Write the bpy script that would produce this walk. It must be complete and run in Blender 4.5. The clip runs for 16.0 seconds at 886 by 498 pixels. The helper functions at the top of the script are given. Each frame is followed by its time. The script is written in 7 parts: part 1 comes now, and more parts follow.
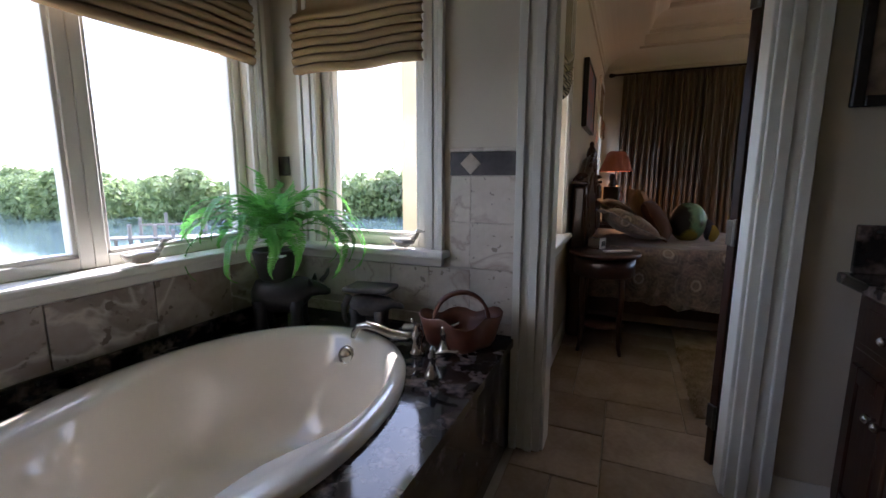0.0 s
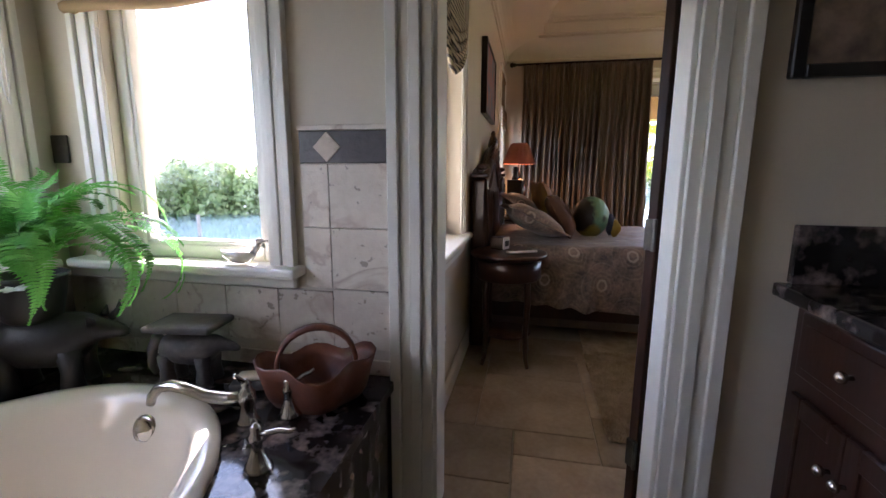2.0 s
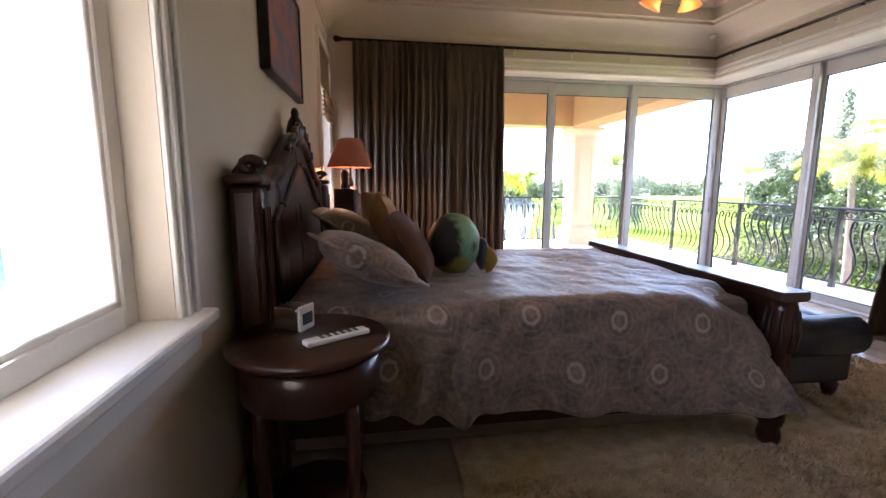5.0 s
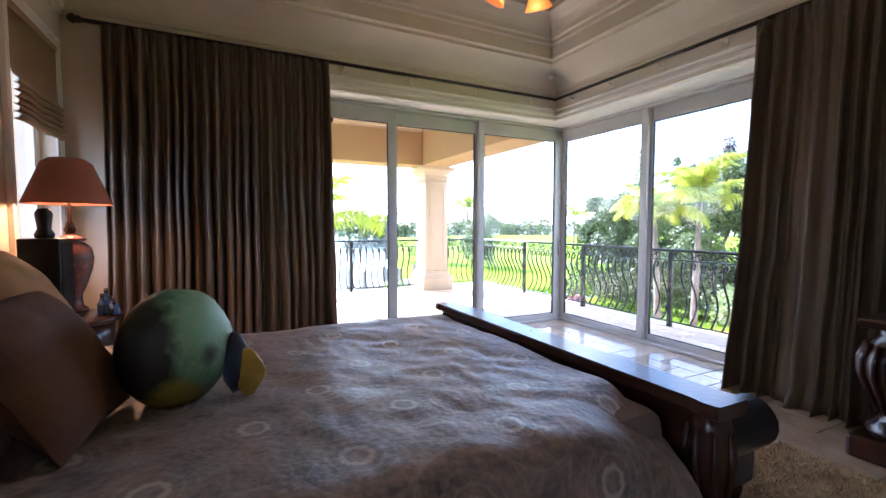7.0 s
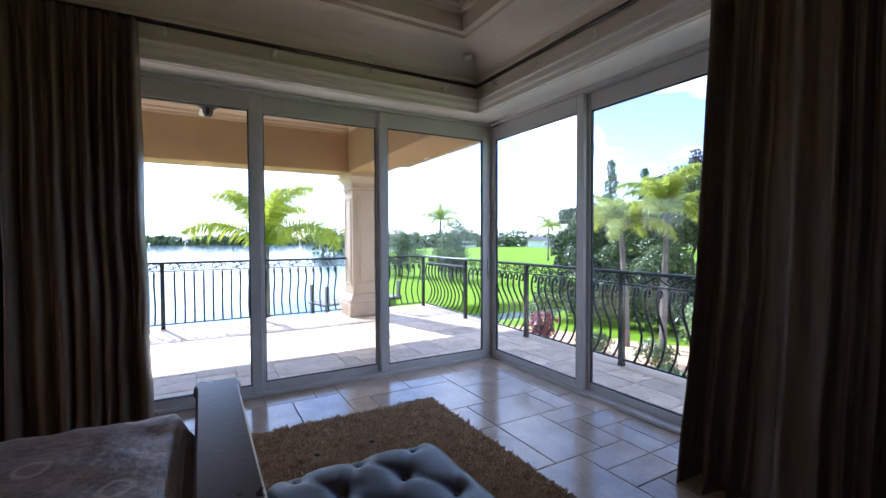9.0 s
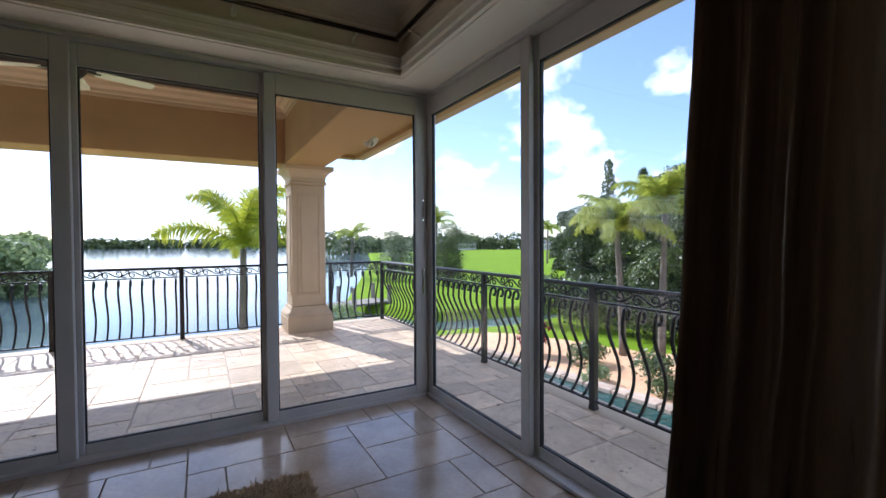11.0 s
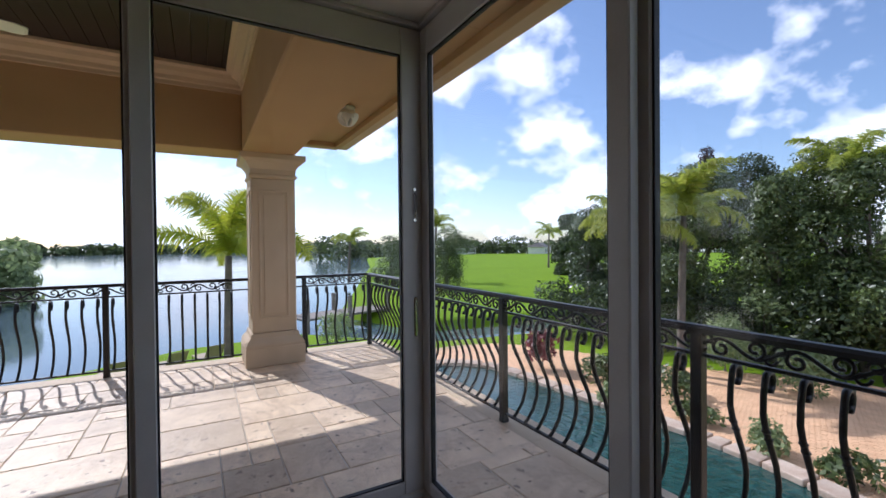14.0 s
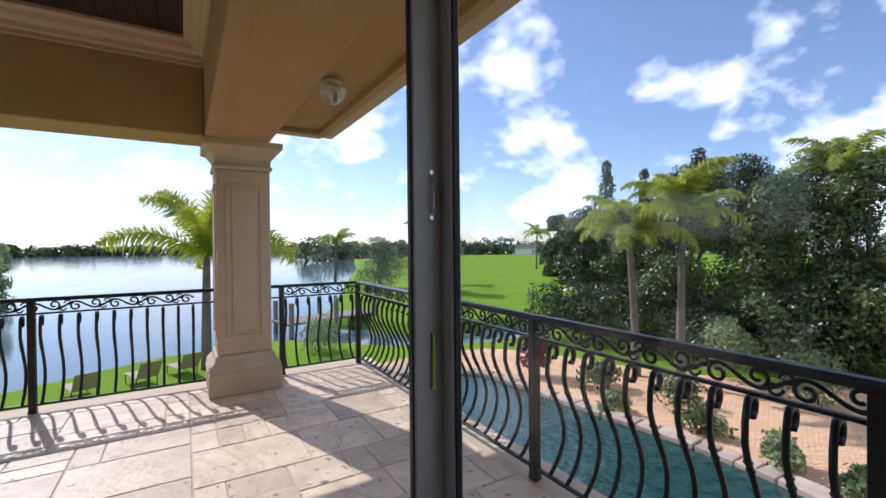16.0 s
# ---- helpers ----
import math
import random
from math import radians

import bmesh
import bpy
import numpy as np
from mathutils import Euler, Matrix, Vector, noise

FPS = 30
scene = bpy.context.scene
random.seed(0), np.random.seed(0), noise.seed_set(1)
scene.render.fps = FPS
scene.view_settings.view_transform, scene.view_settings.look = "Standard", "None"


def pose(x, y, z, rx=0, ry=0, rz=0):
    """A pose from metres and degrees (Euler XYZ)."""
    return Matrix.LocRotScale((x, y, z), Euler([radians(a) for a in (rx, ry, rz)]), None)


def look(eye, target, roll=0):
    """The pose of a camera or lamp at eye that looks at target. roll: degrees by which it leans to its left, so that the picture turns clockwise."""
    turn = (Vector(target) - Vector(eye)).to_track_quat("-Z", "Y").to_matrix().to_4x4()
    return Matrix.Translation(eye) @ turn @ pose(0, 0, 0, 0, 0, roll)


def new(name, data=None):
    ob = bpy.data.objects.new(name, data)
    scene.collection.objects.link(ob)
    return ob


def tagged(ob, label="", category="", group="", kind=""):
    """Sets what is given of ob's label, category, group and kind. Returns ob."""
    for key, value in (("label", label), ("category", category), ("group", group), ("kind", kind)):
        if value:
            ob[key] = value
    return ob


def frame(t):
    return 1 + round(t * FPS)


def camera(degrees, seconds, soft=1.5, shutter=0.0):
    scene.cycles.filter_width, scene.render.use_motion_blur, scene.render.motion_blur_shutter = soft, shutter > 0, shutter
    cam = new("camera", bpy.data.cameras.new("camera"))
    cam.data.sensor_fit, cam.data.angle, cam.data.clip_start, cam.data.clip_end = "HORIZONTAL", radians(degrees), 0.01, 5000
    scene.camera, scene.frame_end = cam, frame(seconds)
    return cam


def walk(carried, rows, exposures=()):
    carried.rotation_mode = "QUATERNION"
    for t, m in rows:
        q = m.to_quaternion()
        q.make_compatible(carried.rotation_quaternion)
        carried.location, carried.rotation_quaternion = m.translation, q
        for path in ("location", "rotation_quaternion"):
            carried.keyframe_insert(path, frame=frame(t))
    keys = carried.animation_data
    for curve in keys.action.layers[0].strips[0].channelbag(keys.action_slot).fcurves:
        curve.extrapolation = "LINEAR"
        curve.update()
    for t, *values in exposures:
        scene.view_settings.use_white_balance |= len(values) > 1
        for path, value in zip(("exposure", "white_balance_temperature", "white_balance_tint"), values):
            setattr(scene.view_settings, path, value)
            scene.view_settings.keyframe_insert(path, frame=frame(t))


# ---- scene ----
cam = camera(91.7, 16.0)
METRES, EYE, TILT, LEAN, TURN = 8.2, 1.32, 0.0, 0.0, 23.0
ROWS = [
    (0.0, 0.0, 0.0, 0.0, 0.02, -9.11, -0.13),
    (0.5, -0.0035, 0.0113, 0.0019, -3.41, -9.68, -0.2),
    (1.0, 0.0014, 0.0253, 0.0026, -6.7, -9.84, -0.3),
    (1.5, 0.0135, 0.0424, 0.0017, -9.33, -9.89, -0.3),
    (2.0, 0.0267, 0.0621, -0.0016, -11.57, -9.88, -0.28),
    (2.5, 0.0414, 0.0916, -0.0029, -13.85, -9.93, -0.35),
    (3.0, 0.0552, 0.1209, -0.0054, -16.26, -9.86, -0.35),
    (5.5, 0.129, 0.2563, -0.0035, -36.42, -7.61, -0.31),
    (6.0, 0.1516, 0.2802, -0.0009, -41.54, -6.16, -0.33),
    (6.5, 0.185, 0.2963, -0.0002, -46.05, -4.59, -0.11),
    (7.0, 0.2225, 0.3078, -0.0005, -49.52, -3.16, -0.1),
    (7.5, 0.2627, 0.3176, 0.0013, -51.76, -2.29, -0.03),
    (8.0, 0.3036, 0.3205, 0.0025, -52.47, -1.82, 0.02),
    (8.5, 0.3477, 0.3198, 0.0033, -52.48, -1.59, 0.1),
    (9.0, 0.3937, 0.3185, 0.0065, -52.41, -1.55, 0.22),
    (9.5, 0.4411, 0.3127, 0.0074, -52.35, -1.48, 0.24),
    (12.0, 0.6029, 0.3681, 0.0058, -52.23, -1.05, 0.35),
    (12.5, 0.6242, 0.3853, 0.0073, -52.23, -1.0, 0.33),
    (13.0, 0.6453, 0.3989, 0.0082, -52.27, -0.93, 0.34),
    (13.5, 0.6649, 0.4181, 0.0085, -52.32, -0.82, 0.42),
    (14.0, 0.6838, 0.4381, 0.0114, -52.34, -0.63, 0.56),
    (14.5, 0.7032, 0.4586, 0.0134, -52.36, -0.58, 0.51),
    (15.0, 0.7216, 0.4779, 0.0149, -52.43, -0.56, 0.44),
    (15.5, 0.7363, 0.4984, 0.0158, -52.48, -0.53, 0.51),
    (16.0, 0.7474, 0.5123, 0.0154, -54.07, -0.51, 0.55),
]
EXPOSURES = [(0.0, 2.2, 5600, 22), (0.5, 2.48, 5650, 23), (1.5, 2.8, 5700, 24), (2.5, 3.12, 5850, 27), (3.0, 3.15, 5900, 28), (5.5, 3.08, 5500, 25), (6.0, 3.05, 5450, 23), (7.0, 2.7, 5250, 21), (8.0, 2.05, 5050, 20), (9.0, 1.4, 4950, 19), (9.7, 1.15, 5050, 19), (11.8, 0.38, 5600, 20), (16.0, 0.02, 5600, 20)]
walk(cam, [(t, pose(0, 0, EYE, TILT, LEAN, TURN) @ pose(METRES * x, METRES * y, METRES * z, 90 + pitch, roll, yaw)) for t, x, y, z, yaw, pitch, roll in ROWS],
     EXPOSURES)

# ---- world and light ----
SUN_AZ, SUN_EL = -18.0, 42.0      # sun bearing from +y towards +x, height
world = bpy.data.worlds.new("world")
scene.world = world
world.use_nodes = True
wn, wl = world.node_tree.nodes, world.node_tree.links
bg = wn["Background"]
sky = wn.new("ShaderNodeTexSky")
sky.sky_type = 'NISHITA'
sky.sun_disc = False
sky.sun_elevation = radians(SUN_EL)
sky.sun_rotation = radians(SUN_AZ)
sky.dust_density, sky.ozone_density = 0.6, 2.0
# fair weather clouds on a flat layer above
tcw = wn.new("ShaderNodeTexCoord")
sep = wn.new("ShaderNodeSeparateXYZ")
wl.new(tcw.outputs["Generated"], sep.inputs[0])
lift = wn.new("ShaderNodeMath")
lift.operation = 'ADD'
lift.inputs[1].default_value = 0.55
wl.new(sep.outputs[2], lift.inputs[0])
coords = []
for k in (0, 1):
    dv = wn.new("ShaderNodeMath")
    dv.operation = 'DIVIDE'
    wl.new(sep.outputs[k], dv.inputs[0])
    wl.new(lift.outputs[0], dv.inputs[1])
    coords.append(dv.outputs[0])
cmb = wn.new("ShaderNodeCombineXYZ")
wl.new(coords[0], cmb.inputs[0])
wl.new(coords[1], cmb.inputs[1])
cmb.inputs[2].default_value = 3.7
cln = wn.new("ShaderNodeTexNoise")
cln.inputs["Scale"].default_value, cln.inputs["Detail"].default_value, cln.inputs["Roughness"].default_value = 4.4, 8, 0.52
wl.new(cmb.outputs[0], cln.inputs["Vector"])
crp = wn.new("ShaderNodeValToRGB")
crp.color_ramp.elements[0].position, crp.color_ramp.elements[1].position = 0.485, 0.59
crp.color_ramp.elements[0].color = (0.04, 0.04, 0.04, 1)
wl.new(cln.outputs[0], crp.inputs[0])
skymix = wn.new("ShaderNodeMix")
skymix.data_type = 'RGBA'
skymix.inputs[7].default_value = (8.5, 8.6, 8.9, 1)
wl.new(crp.outputs[0], skymix.inputs[0])
wl.new(sky.outputs[0], skymix.inputs[6])
wl.new(skymix.outputs[2], bg.inputs[0])
bg.inputs[1].default_value = 0.15
sun = new("sun", bpy.data.lights.new("sun", 'SUN'))
sun.data.energy, sun.data.angle, sun.data.color = 4.1, radians(0.6), (1, 0.94, 0.85)
sun.matrix_world = look((0, 0, 30), (-math.sin(radians(SUN_AZ)) * 10, -math.cos(radians(SUN_AZ)) * 10, 30 - 10 * math.tan(radians(SUN_EL))))


# ---- building helpers ----
def part(name, bm, material, parent=None, label="", smooth=False):
    me = bpy.data.meshes.new(name)
    bm.to_mesh(me)
    bm.free()
    if smooth:
        for p in me.polygons:
            p.use_smooth = True
    me.materials.append(material)
    ob = new(name, me)
    if parent is not None:
        ob.parent = parent
    if label:
        ob["label"] = label
    return ob


def thing(name, label, category, group="", at=(0, 0, 0), rz=0.0):
    ob = new(name)
    ob.empty_display_size = 0.1
    ob.matrix_basis = pose(*at, 0, 0, rz)
    return tagged(ob, label, category, group)


def struct(name, bm, material, label="", category="", smooth=False):
    return tagged(part(name, bm, material, None, label, smooth), label, category, "", "structure")


def merge(bm, other):
    me = bpy.data.meshes.new("tmp")
    other.to_mesh(me)
    other.free()
    bm.from_mesh(me)
    bpy.data.meshes.remove(me)


def box(bm, lo, hi, bev=0.0, seg=1, m=None):
    b = bmesh.new()
    vs = [b.verts.new((x, y, z)) for x in (lo[0], hi[0]) for y in (lo[1], hi[1]) for z in (lo[2], hi[2])]
    for f in ((0, 1, 3, 2), (4, 6, 7, 5), (0, 4, 5, 1), (2, 3, 7, 6), (0, 2, 6, 4), (1, 5, 7, 3)):
        b.faces.new([vs[i] for i in f])
    if bev > 0:
        bmesh.ops.bevel(b, geom=b.edges[:], offset=bev, segments=seg, affect='EDGES', profile=0.5)
    if m is not None:
        bmesh.ops.transform(b, matrix=m, verts=b.verts[:])
    merge(bm, b)
    return bm


def bbox(lo, hi, bev=0.0, seg=1):
    return box(bmesh.new(), lo, hi, bev, seg)


def lathe(bm, profile, n=20, at=(0, 0, 0), m=None, sx=1.0, sy=1.0):
    """A turned body from (radius, height) pairs; the ends are closed."""
    rings, made = [], []
    for r, z in profile:
        ring = [bm.verts.new((at[0] + sx * r * math.cos(2 * math.pi * i / n), at[1] + sy * r * math.sin(2 * math.pi * i / n), at[2] + z)) for i in range(n)]
        rings.append(ring)
        made += ring
    for a, b in zip(rings, rings[1:]):
        for i in range(n):
            bm.faces.new((a[i], a[(i + 1) % n], b[(i + 1) % n], b[i]))
    bm.faces.new(rings[0][::-1])
    bm.faces.new(rings[-1])
    if m is not None:
        bmesh.ops.transform(bm, matrix=m, verts=made)
    return bm


def tube(bm, pts, r, n=6, r_end=None, closed=False):
    """A round bar along points."""
    pts = [Vector(p) for p in pts]
    rings = []
    side = None
    for i, p in enumerate(pts):
        a = pts[i - 1] if (i > 0 or closed) else p
        b = pts[(i + 1) % len(pts)] if (i < len(pts) - 1 or closed) else p
        d = (b - a).normalized()
        if side is None:
            side = d.orthogonal().normalized()
        side = (side - d * side.dot(d)).normalized()
        up = d.cross(side)
        rr = r if r_end is None else r + (r_end - r) * i / max(1, len(pts) - 1)
        rings.append([bm.verts.new(p + rr * (math.cos(2 * math.pi * k / n) * side + math.sin(2 * math.pi * k / n) * up)) for k in range(n)])
    pairs = list(zip(rings, rings[1:])) + ([(rings[-1], rings[0])] if closed else [])
    for a, b in pairs:
        for k in range(n):
            bm.faces.new((a[k], a[(k + 1) % n], b[(k + 1) % n], b[k]))
    if not closed:
        bm.faces.new(rings[0][::-1])
        bm.faces.new(rings[-1])
    return bm


def extrude_profile(bm, prof, a, b, u, v):
    """A straight moulding: the closed profile (pairs along u and v) run from a to b."""
    a, b, u, v = Vector(a), Vector(b), Vector(u), Vector(v)
    ra = [bm.verts.new(a + u * p + v * q) for p, q in prof]
    rb = [bm.verts.new(b + u * p + v * q) for p, q in prof]
    n = len(prof)
    for i in range(n):
        bm.faces.new((ra[i], ra[(i + 1) % n], rb[(i + 1) % n], rb[i]))
    bm.faces.new(ra[::-1])
    bm.faces.new(rb)
    bmesh.ops.recalc_face_normals(bm, faces=bm.faces[:])
    return bm


def loft(bm, rings, cap=True):
    """Joins rings of equal numbers of points."""
    rs = [[bm.verts.new(p) for p in ring] for ring in rings]
    n = len(rs[0])
    for a, b in zip(rs, rs[1:]):
        for i in range(n):
            bm.faces.new((a[i], a[(i + 1) % n], b[(i + 1) % n], b[i]))
    if cap:
        bm.faces.new(rs[0][::-1])
        bm.faces.new(rs[-1])
    bmesh.ops.recalc_face_normals(bm, faces=bm.faces[:])
    return bm


def slab_poly(bm, outline, z0, z1):
    return loft(bm, [[(x, y, z0) for x, y in outline], [(x, y, z1) for x, y in outline]])


def walled(u0, u1, z0, z1, holes, axis, p0, p1):
    """A wall with real openings: it runs along u from u0 to u1 between the planes p0 and p1."""
    us = sorted({u0, u1, *[h[0] for h in holes], *[h[1] for h in holes]})
    zs = sorted({z0, z1, *[h[2] for h in holes], *[h[3] for h in holes]})
    us, zs = [u for u in us if u0 <= u <= u1], [z for z in zs if z0 <= z <= z1]

    def solid(i, j):
        if not (0 <= i < len(us) - 1 and 0 <= j < len(zs) - 1):
            return False
        um, zm = (us[i] + us[i + 1]) / 2, (zs[j] + zs[j + 1]) / 2
        return not any(h[0] < um < h[1] and h[2] < zm < h[3] for h in holes)

    bm = bmesh.new()
    cache = {}

    def vert(u, p, z):
        key = (round(u, 5), round(p, 5), round(z, 5))
        if key not in cache:
            cache[key] = bm.verts.new((p, u, z) if axis == 'x' else (u, p, z))
        return cache[key]

    for i in range(len(us) - 1):
        for j in range(len(zs) - 1):
            if not solid(i, j):
                continue
            a, b, c, d = us[i], us[i + 1], zs[j], zs[j + 1]
            for p in (p0, p1):
                bm.faces.new([vert(a, p, c), vert(b, p, c), vert(b, p, d), vert(a, p, d)])
            for ok, q in ((solid(i - 1, j), ((a, c), (a, d))), (solid(i + 1, j), ((b, c), (b, d))), (solid(i, j - 1), ((a, c), (b, c))), (solid(i, j + 1), ((a, d), (b, d)))):
                if not ok:
                    (ua, za), (ub, zb) = q
                    bm.faces.new([vert(ua, p0, za), vert(ub, p0, zb), vert(ub, p1, zb), vert(ua, p1, za)])
    bmesh.ops.recalc_face_normals(bm, faces=bm.faces[:])
    return bm


# ---- materials ----
def mat(name, c1, c2=None, rough=0.6, metal=0.0, scale=6.0, fine=60.0, bump=0.15, spec=0.5, fmix=0.3, coat=0.0, per_object=0.0, sheen=0.0, stretch=(1, 1, 1), trans=0.0, lo=0.35, hi=0.65):
    """Two-scale noise between two colours, with fine relief; per_object: tint by piece."""
    m = bpy.data.materials.new(name)
    m.use_nodes = True
    n, l = m.node_tree.nodes, m.node_tree.links
    b = n["Principled BSDF"]
    c2 = c2 or tuple(0.78 * v for v in c1)
    tc = n.new("ShaderNodeTexCoord")
    mp = n.new("ShaderNodeMapping")
    mp.inputs["Scale"].default_value = stretch
    l.new(tc.outputs["Object"], mp.inputs[0])
    big, small = n.new("ShaderNodeTexNoise"), n.new("ShaderNodeTexNoise")
    big.inputs["Scale"].default_value, big.inputs["Detail"].default_value = scale, 4
    small.inputs["Scale"].default_value, small.inputs["Detail"].default_value = fine, 3
    l.new(mp.outputs[0], big.inputs["Vector"])
    l.new(mp.outputs[0], small.inputs["Vector"])
    mx = n.new("ShaderNodeMix")
    mx.data_type = 'FLOAT'
    mx.inputs[0].default_value = fmix
    l.new(big.outputs[0], mx.inputs[2])
    l.new(small.outputs[0], mx.inputs[3])
    ramp = n.new("ShaderNodeValToRGB")
    ramp.color_ramp.elements[0].position, ramp.color_ramp.elements[1].position = lo, hi
    ramp.color_ramp.elements[0].color, ramp.color_ramp.elements[1].color = (*c2, 1), (*c1, 1)
    l.new(mx.outputs[0], ramp.inputs[0])
    out = ramp.outputs[0]
    if per_object > 0:
        oi, hs, mr = n.new("ShaderNodeObjectInfo"), n.new("ShaderNodeHueSaturation"), n.new("ShaderNodeMapRange")
        mr.inputs["To Min"].default_value, mr.inputs["To Max"].default_value = 1 - per_object, 1 + per_object
        l.new(oi.outputs["Random"], mr.inputs[0])
        l.new(mr.outputs[0], hs.inputs["Value"])
        l.new(out, hs.inputs["Color"])
        out = hs.outputs[0]
    l.new(out, b.inputs["Base Color"])
    rr = n.new("ShaderNodeMapRange")
    rr.inputs["To Min"].default_value, rr.inputs["To Max"].default_value = max(0.02, rough - 0.08), min(1, rough + 0.08)
    l.new(big.outputs[0], rr.inputs[0])
    l.new(rr.outputs[0], b.inputs["Roughness"])
    b.inputs["Metallic"].default_value = metal
    b.inputs["Specular IOR Level"].default_value = spec
    b.inputs["Coat Weight"].default_value = coat
    b.inputs["Sheen Weight"].default_value = sheen
    b.inputs["Transmission Weight"].default_value = trans
    if bump > 0:
        bp = n.new("ShaderNodeBump")
        bp.inputs["Strength"].default_value, bp.inputs["Distance"].default_value = bump, 0.01
        l.new(small.outputs[0], bp.inputs["Height"])
        l.new(bp.outputs[0], b.inputs["Normal"])
    return m


def veined(m, scale, col, width, pit_scale, pit_col, pit_at, amount=.7):
    """Natural stone: thin wandering veins and small open pits over the base colour."""
    n, l = m.node_tree.nodes, m.node_tree.links
    b = n["Principled BSDF"]
    src = b.inputs["Base Color"].links[0].from_socket
    tc, oi, ad = n.new("ShaderNodeTexCoord"), n.new("ShaderNodeObjectInfo"), n.new("ShaderNodeVectorMath")
    ad.operation = 'MULTIPLY_ADD'
    ad.inputs[1].default_value = (7, 11, 5)
    l.new(oi.outputs["Random"], ad.inputs[0])
    l.new(tc.outputs["Object"], ad.inputs[2])
    nv, npit = n.new("ShaderNodeTexNoise"), n.new("ShaderNodeTexNoise")
    nv.inputs["Scale"].default_value, nv.inputs["Detail"].default_value, nv.inputs["Distortion"].default_value = scale, 5, .6
    npit.inputs["Scale"].default_value, npit.inputs["Detail"].default_value = pit_scale, 3
    l.new(ad.outputs[0], nv.inputs["Vector"])
    l.new(ad.outputs[0], npit.inputs["Vector"])
    sb, ab, mr = n.new("ShaderNodeMath"), n.new("ShaderNodeMath"), n.new("ShaderNodeMapRange")
    sb.operation, ab.operation = 'SUBTRACT', 'ABSOLUTE'
    sb.inputs[1].default_value = .5
    mr.inputs["From Min"].default_value, mr.inputs["From Max"].default_value = 0, width
    mr.inputs["To Min"].default_value, mr.inputs["To Max"].default_value = amount, 0
    l.new(nv.outputs[0], sb.inputs[0])
    l.new(sb.outputs[0], ab.inputs[0])
    l.new(ab.outputs[0], mr.inputs[0])
    pm = n.new("ShaderNodeMapRange")
    pm.inputs["From Min"].default_value, pm.inputs["From Max"].default_value = pit_at, pit_at + .04
    l.new(npit.outputs[0], pm.inputs[0])
    for mask, c in ((mr.outputs[0], col), (pm.outputs[0], pit_col)):
        mx = n.new("ShaderNodeMix")
        mx.data_type = 'RGBA'
        mx.inputs[7].default_value = (*c, 1)
        l.new(mask, mx.inputs[0])
        l.new(src, mx.inputs[6])
        src = mx.outputs[2]
    l.new(src, b.inputs["Base Color"])
    return m


def glass_mat(name, tint=(1, 1, 1)):
    m = bpy.data.materials.new(name)
    m.use_nodes = True
    n, l = m.node_tree.nodes, m.node_tree.links
    n.remove(n["Principled BSDF"])
    tr, gl, mx, lw = n.new("ShaderNodeBsdfTransparent"), n.new("ShaderNodeBsdfGlossy"), n.new("ShaderNodeMixShader"), n.new("ShaderNodeLayerWeight")
    tr.inputs[0].default_value = (*tint, 1)
    gl.inputs["Roughness"].default_value = 0.0
    pw, sc = n.new("ShaderNodeMath"), n.new("ShaderNodeMath")
    pw.operation, sc.operation = 'POWER', 'MULTIPLY_ADD'
    lw.inputs["Blend"].default_value = 0.5
    pw.inputs[1].default_value = 4.5
    sc.inputs[1].default_value, sc.inputs[2].default_value = 0.62, 0.022
    l.new(lw.outputs["Facing"], pw.inputs[0])
    l.new(pw.outputs[0], sc.inputs[0])
    l.new(sc.outputs[0], mx.inputs[0])
    l.new(tr.outputs[0], mx.inputs[1])
    l.new(gl.outputs[0], mx.inputs[2])
    l.new(mx.outputs[0], n["Material Output"].inputs[0])
    return m


M_WALL = mat("wall_paint", (0.66, 0.59, 0.47), (0.63, 0.56, 0.445), 0.7, scale=3, fine=220, bump=0.06)
M_CEIL = mat("ceiling_paint", (0.62, 0.55, 0.43), (0.585, 0.52, 0.405), 0.34, scale=3, fine=200, bump=0.04)
M_TRIM = mat("cream_trim_paint", (0.80, 0.77, 0.69), (0.76, 0.73, 0.65), 0.38, scale=4, fine=120, bump=0.04)
M_ALU = mat("white_aluminium", (0.56, 0.545, 0.52), (0.50, 0.485, 0.46), 0.42, scale=5, fine=150, bump=0.02)
M_GLASS = glass_mat("clear_glass", (0.97, 0.985, 0.98))
M_TRAV = mat("travertine", (0.62, 0.53, 0.42), (0.46, 0.38, 0.29), 0.28, scale=5, fine=45, bump=0.12, per_object=0.12)
M_GROUT = mat("grout", (0.46, 0.40, 0.32), (0.38, 0.33, 0.26), 0.85, scale=9, fine=120)
M_GRANITE = mat("dark_granite", (0.20, 0.15, 0.13), (0.014, 0.011, 0.011), 0.06, scale=13, fine=38, bump=0.0, fmix=0.3, lo=0.50, hi=0.66)
M_TUB = mat("cream_acrylic", (0.78, 0.70, 0.58), (0.76, 0.68, 0.56), 0.12, scale=2, fine=30, bump=0.0, coat=0.5)
M_DARKWOOD = mat("dark_mahogany", (0.058, 0.020, 0.012), (0.020, 0.009, 0.006), 0.30, scale=4, fine=40, bump=0.08, coat=0.15, stretch=(1, 1, 0.25))
M_BED = mat("bedspread", (0.20, 0.16, 0.14), (0.14, 0.11, 0.10), 0.75, scale=5, fine=150, bump=0.1)
M_CURTAIN = mat("bronze_silk", (0.28, 0.215, 0.15), (0.15, 0.113, 0.08), 0.30, scale=3, fine=90, bump=0.15, stretch=(6, 6, 0.3))
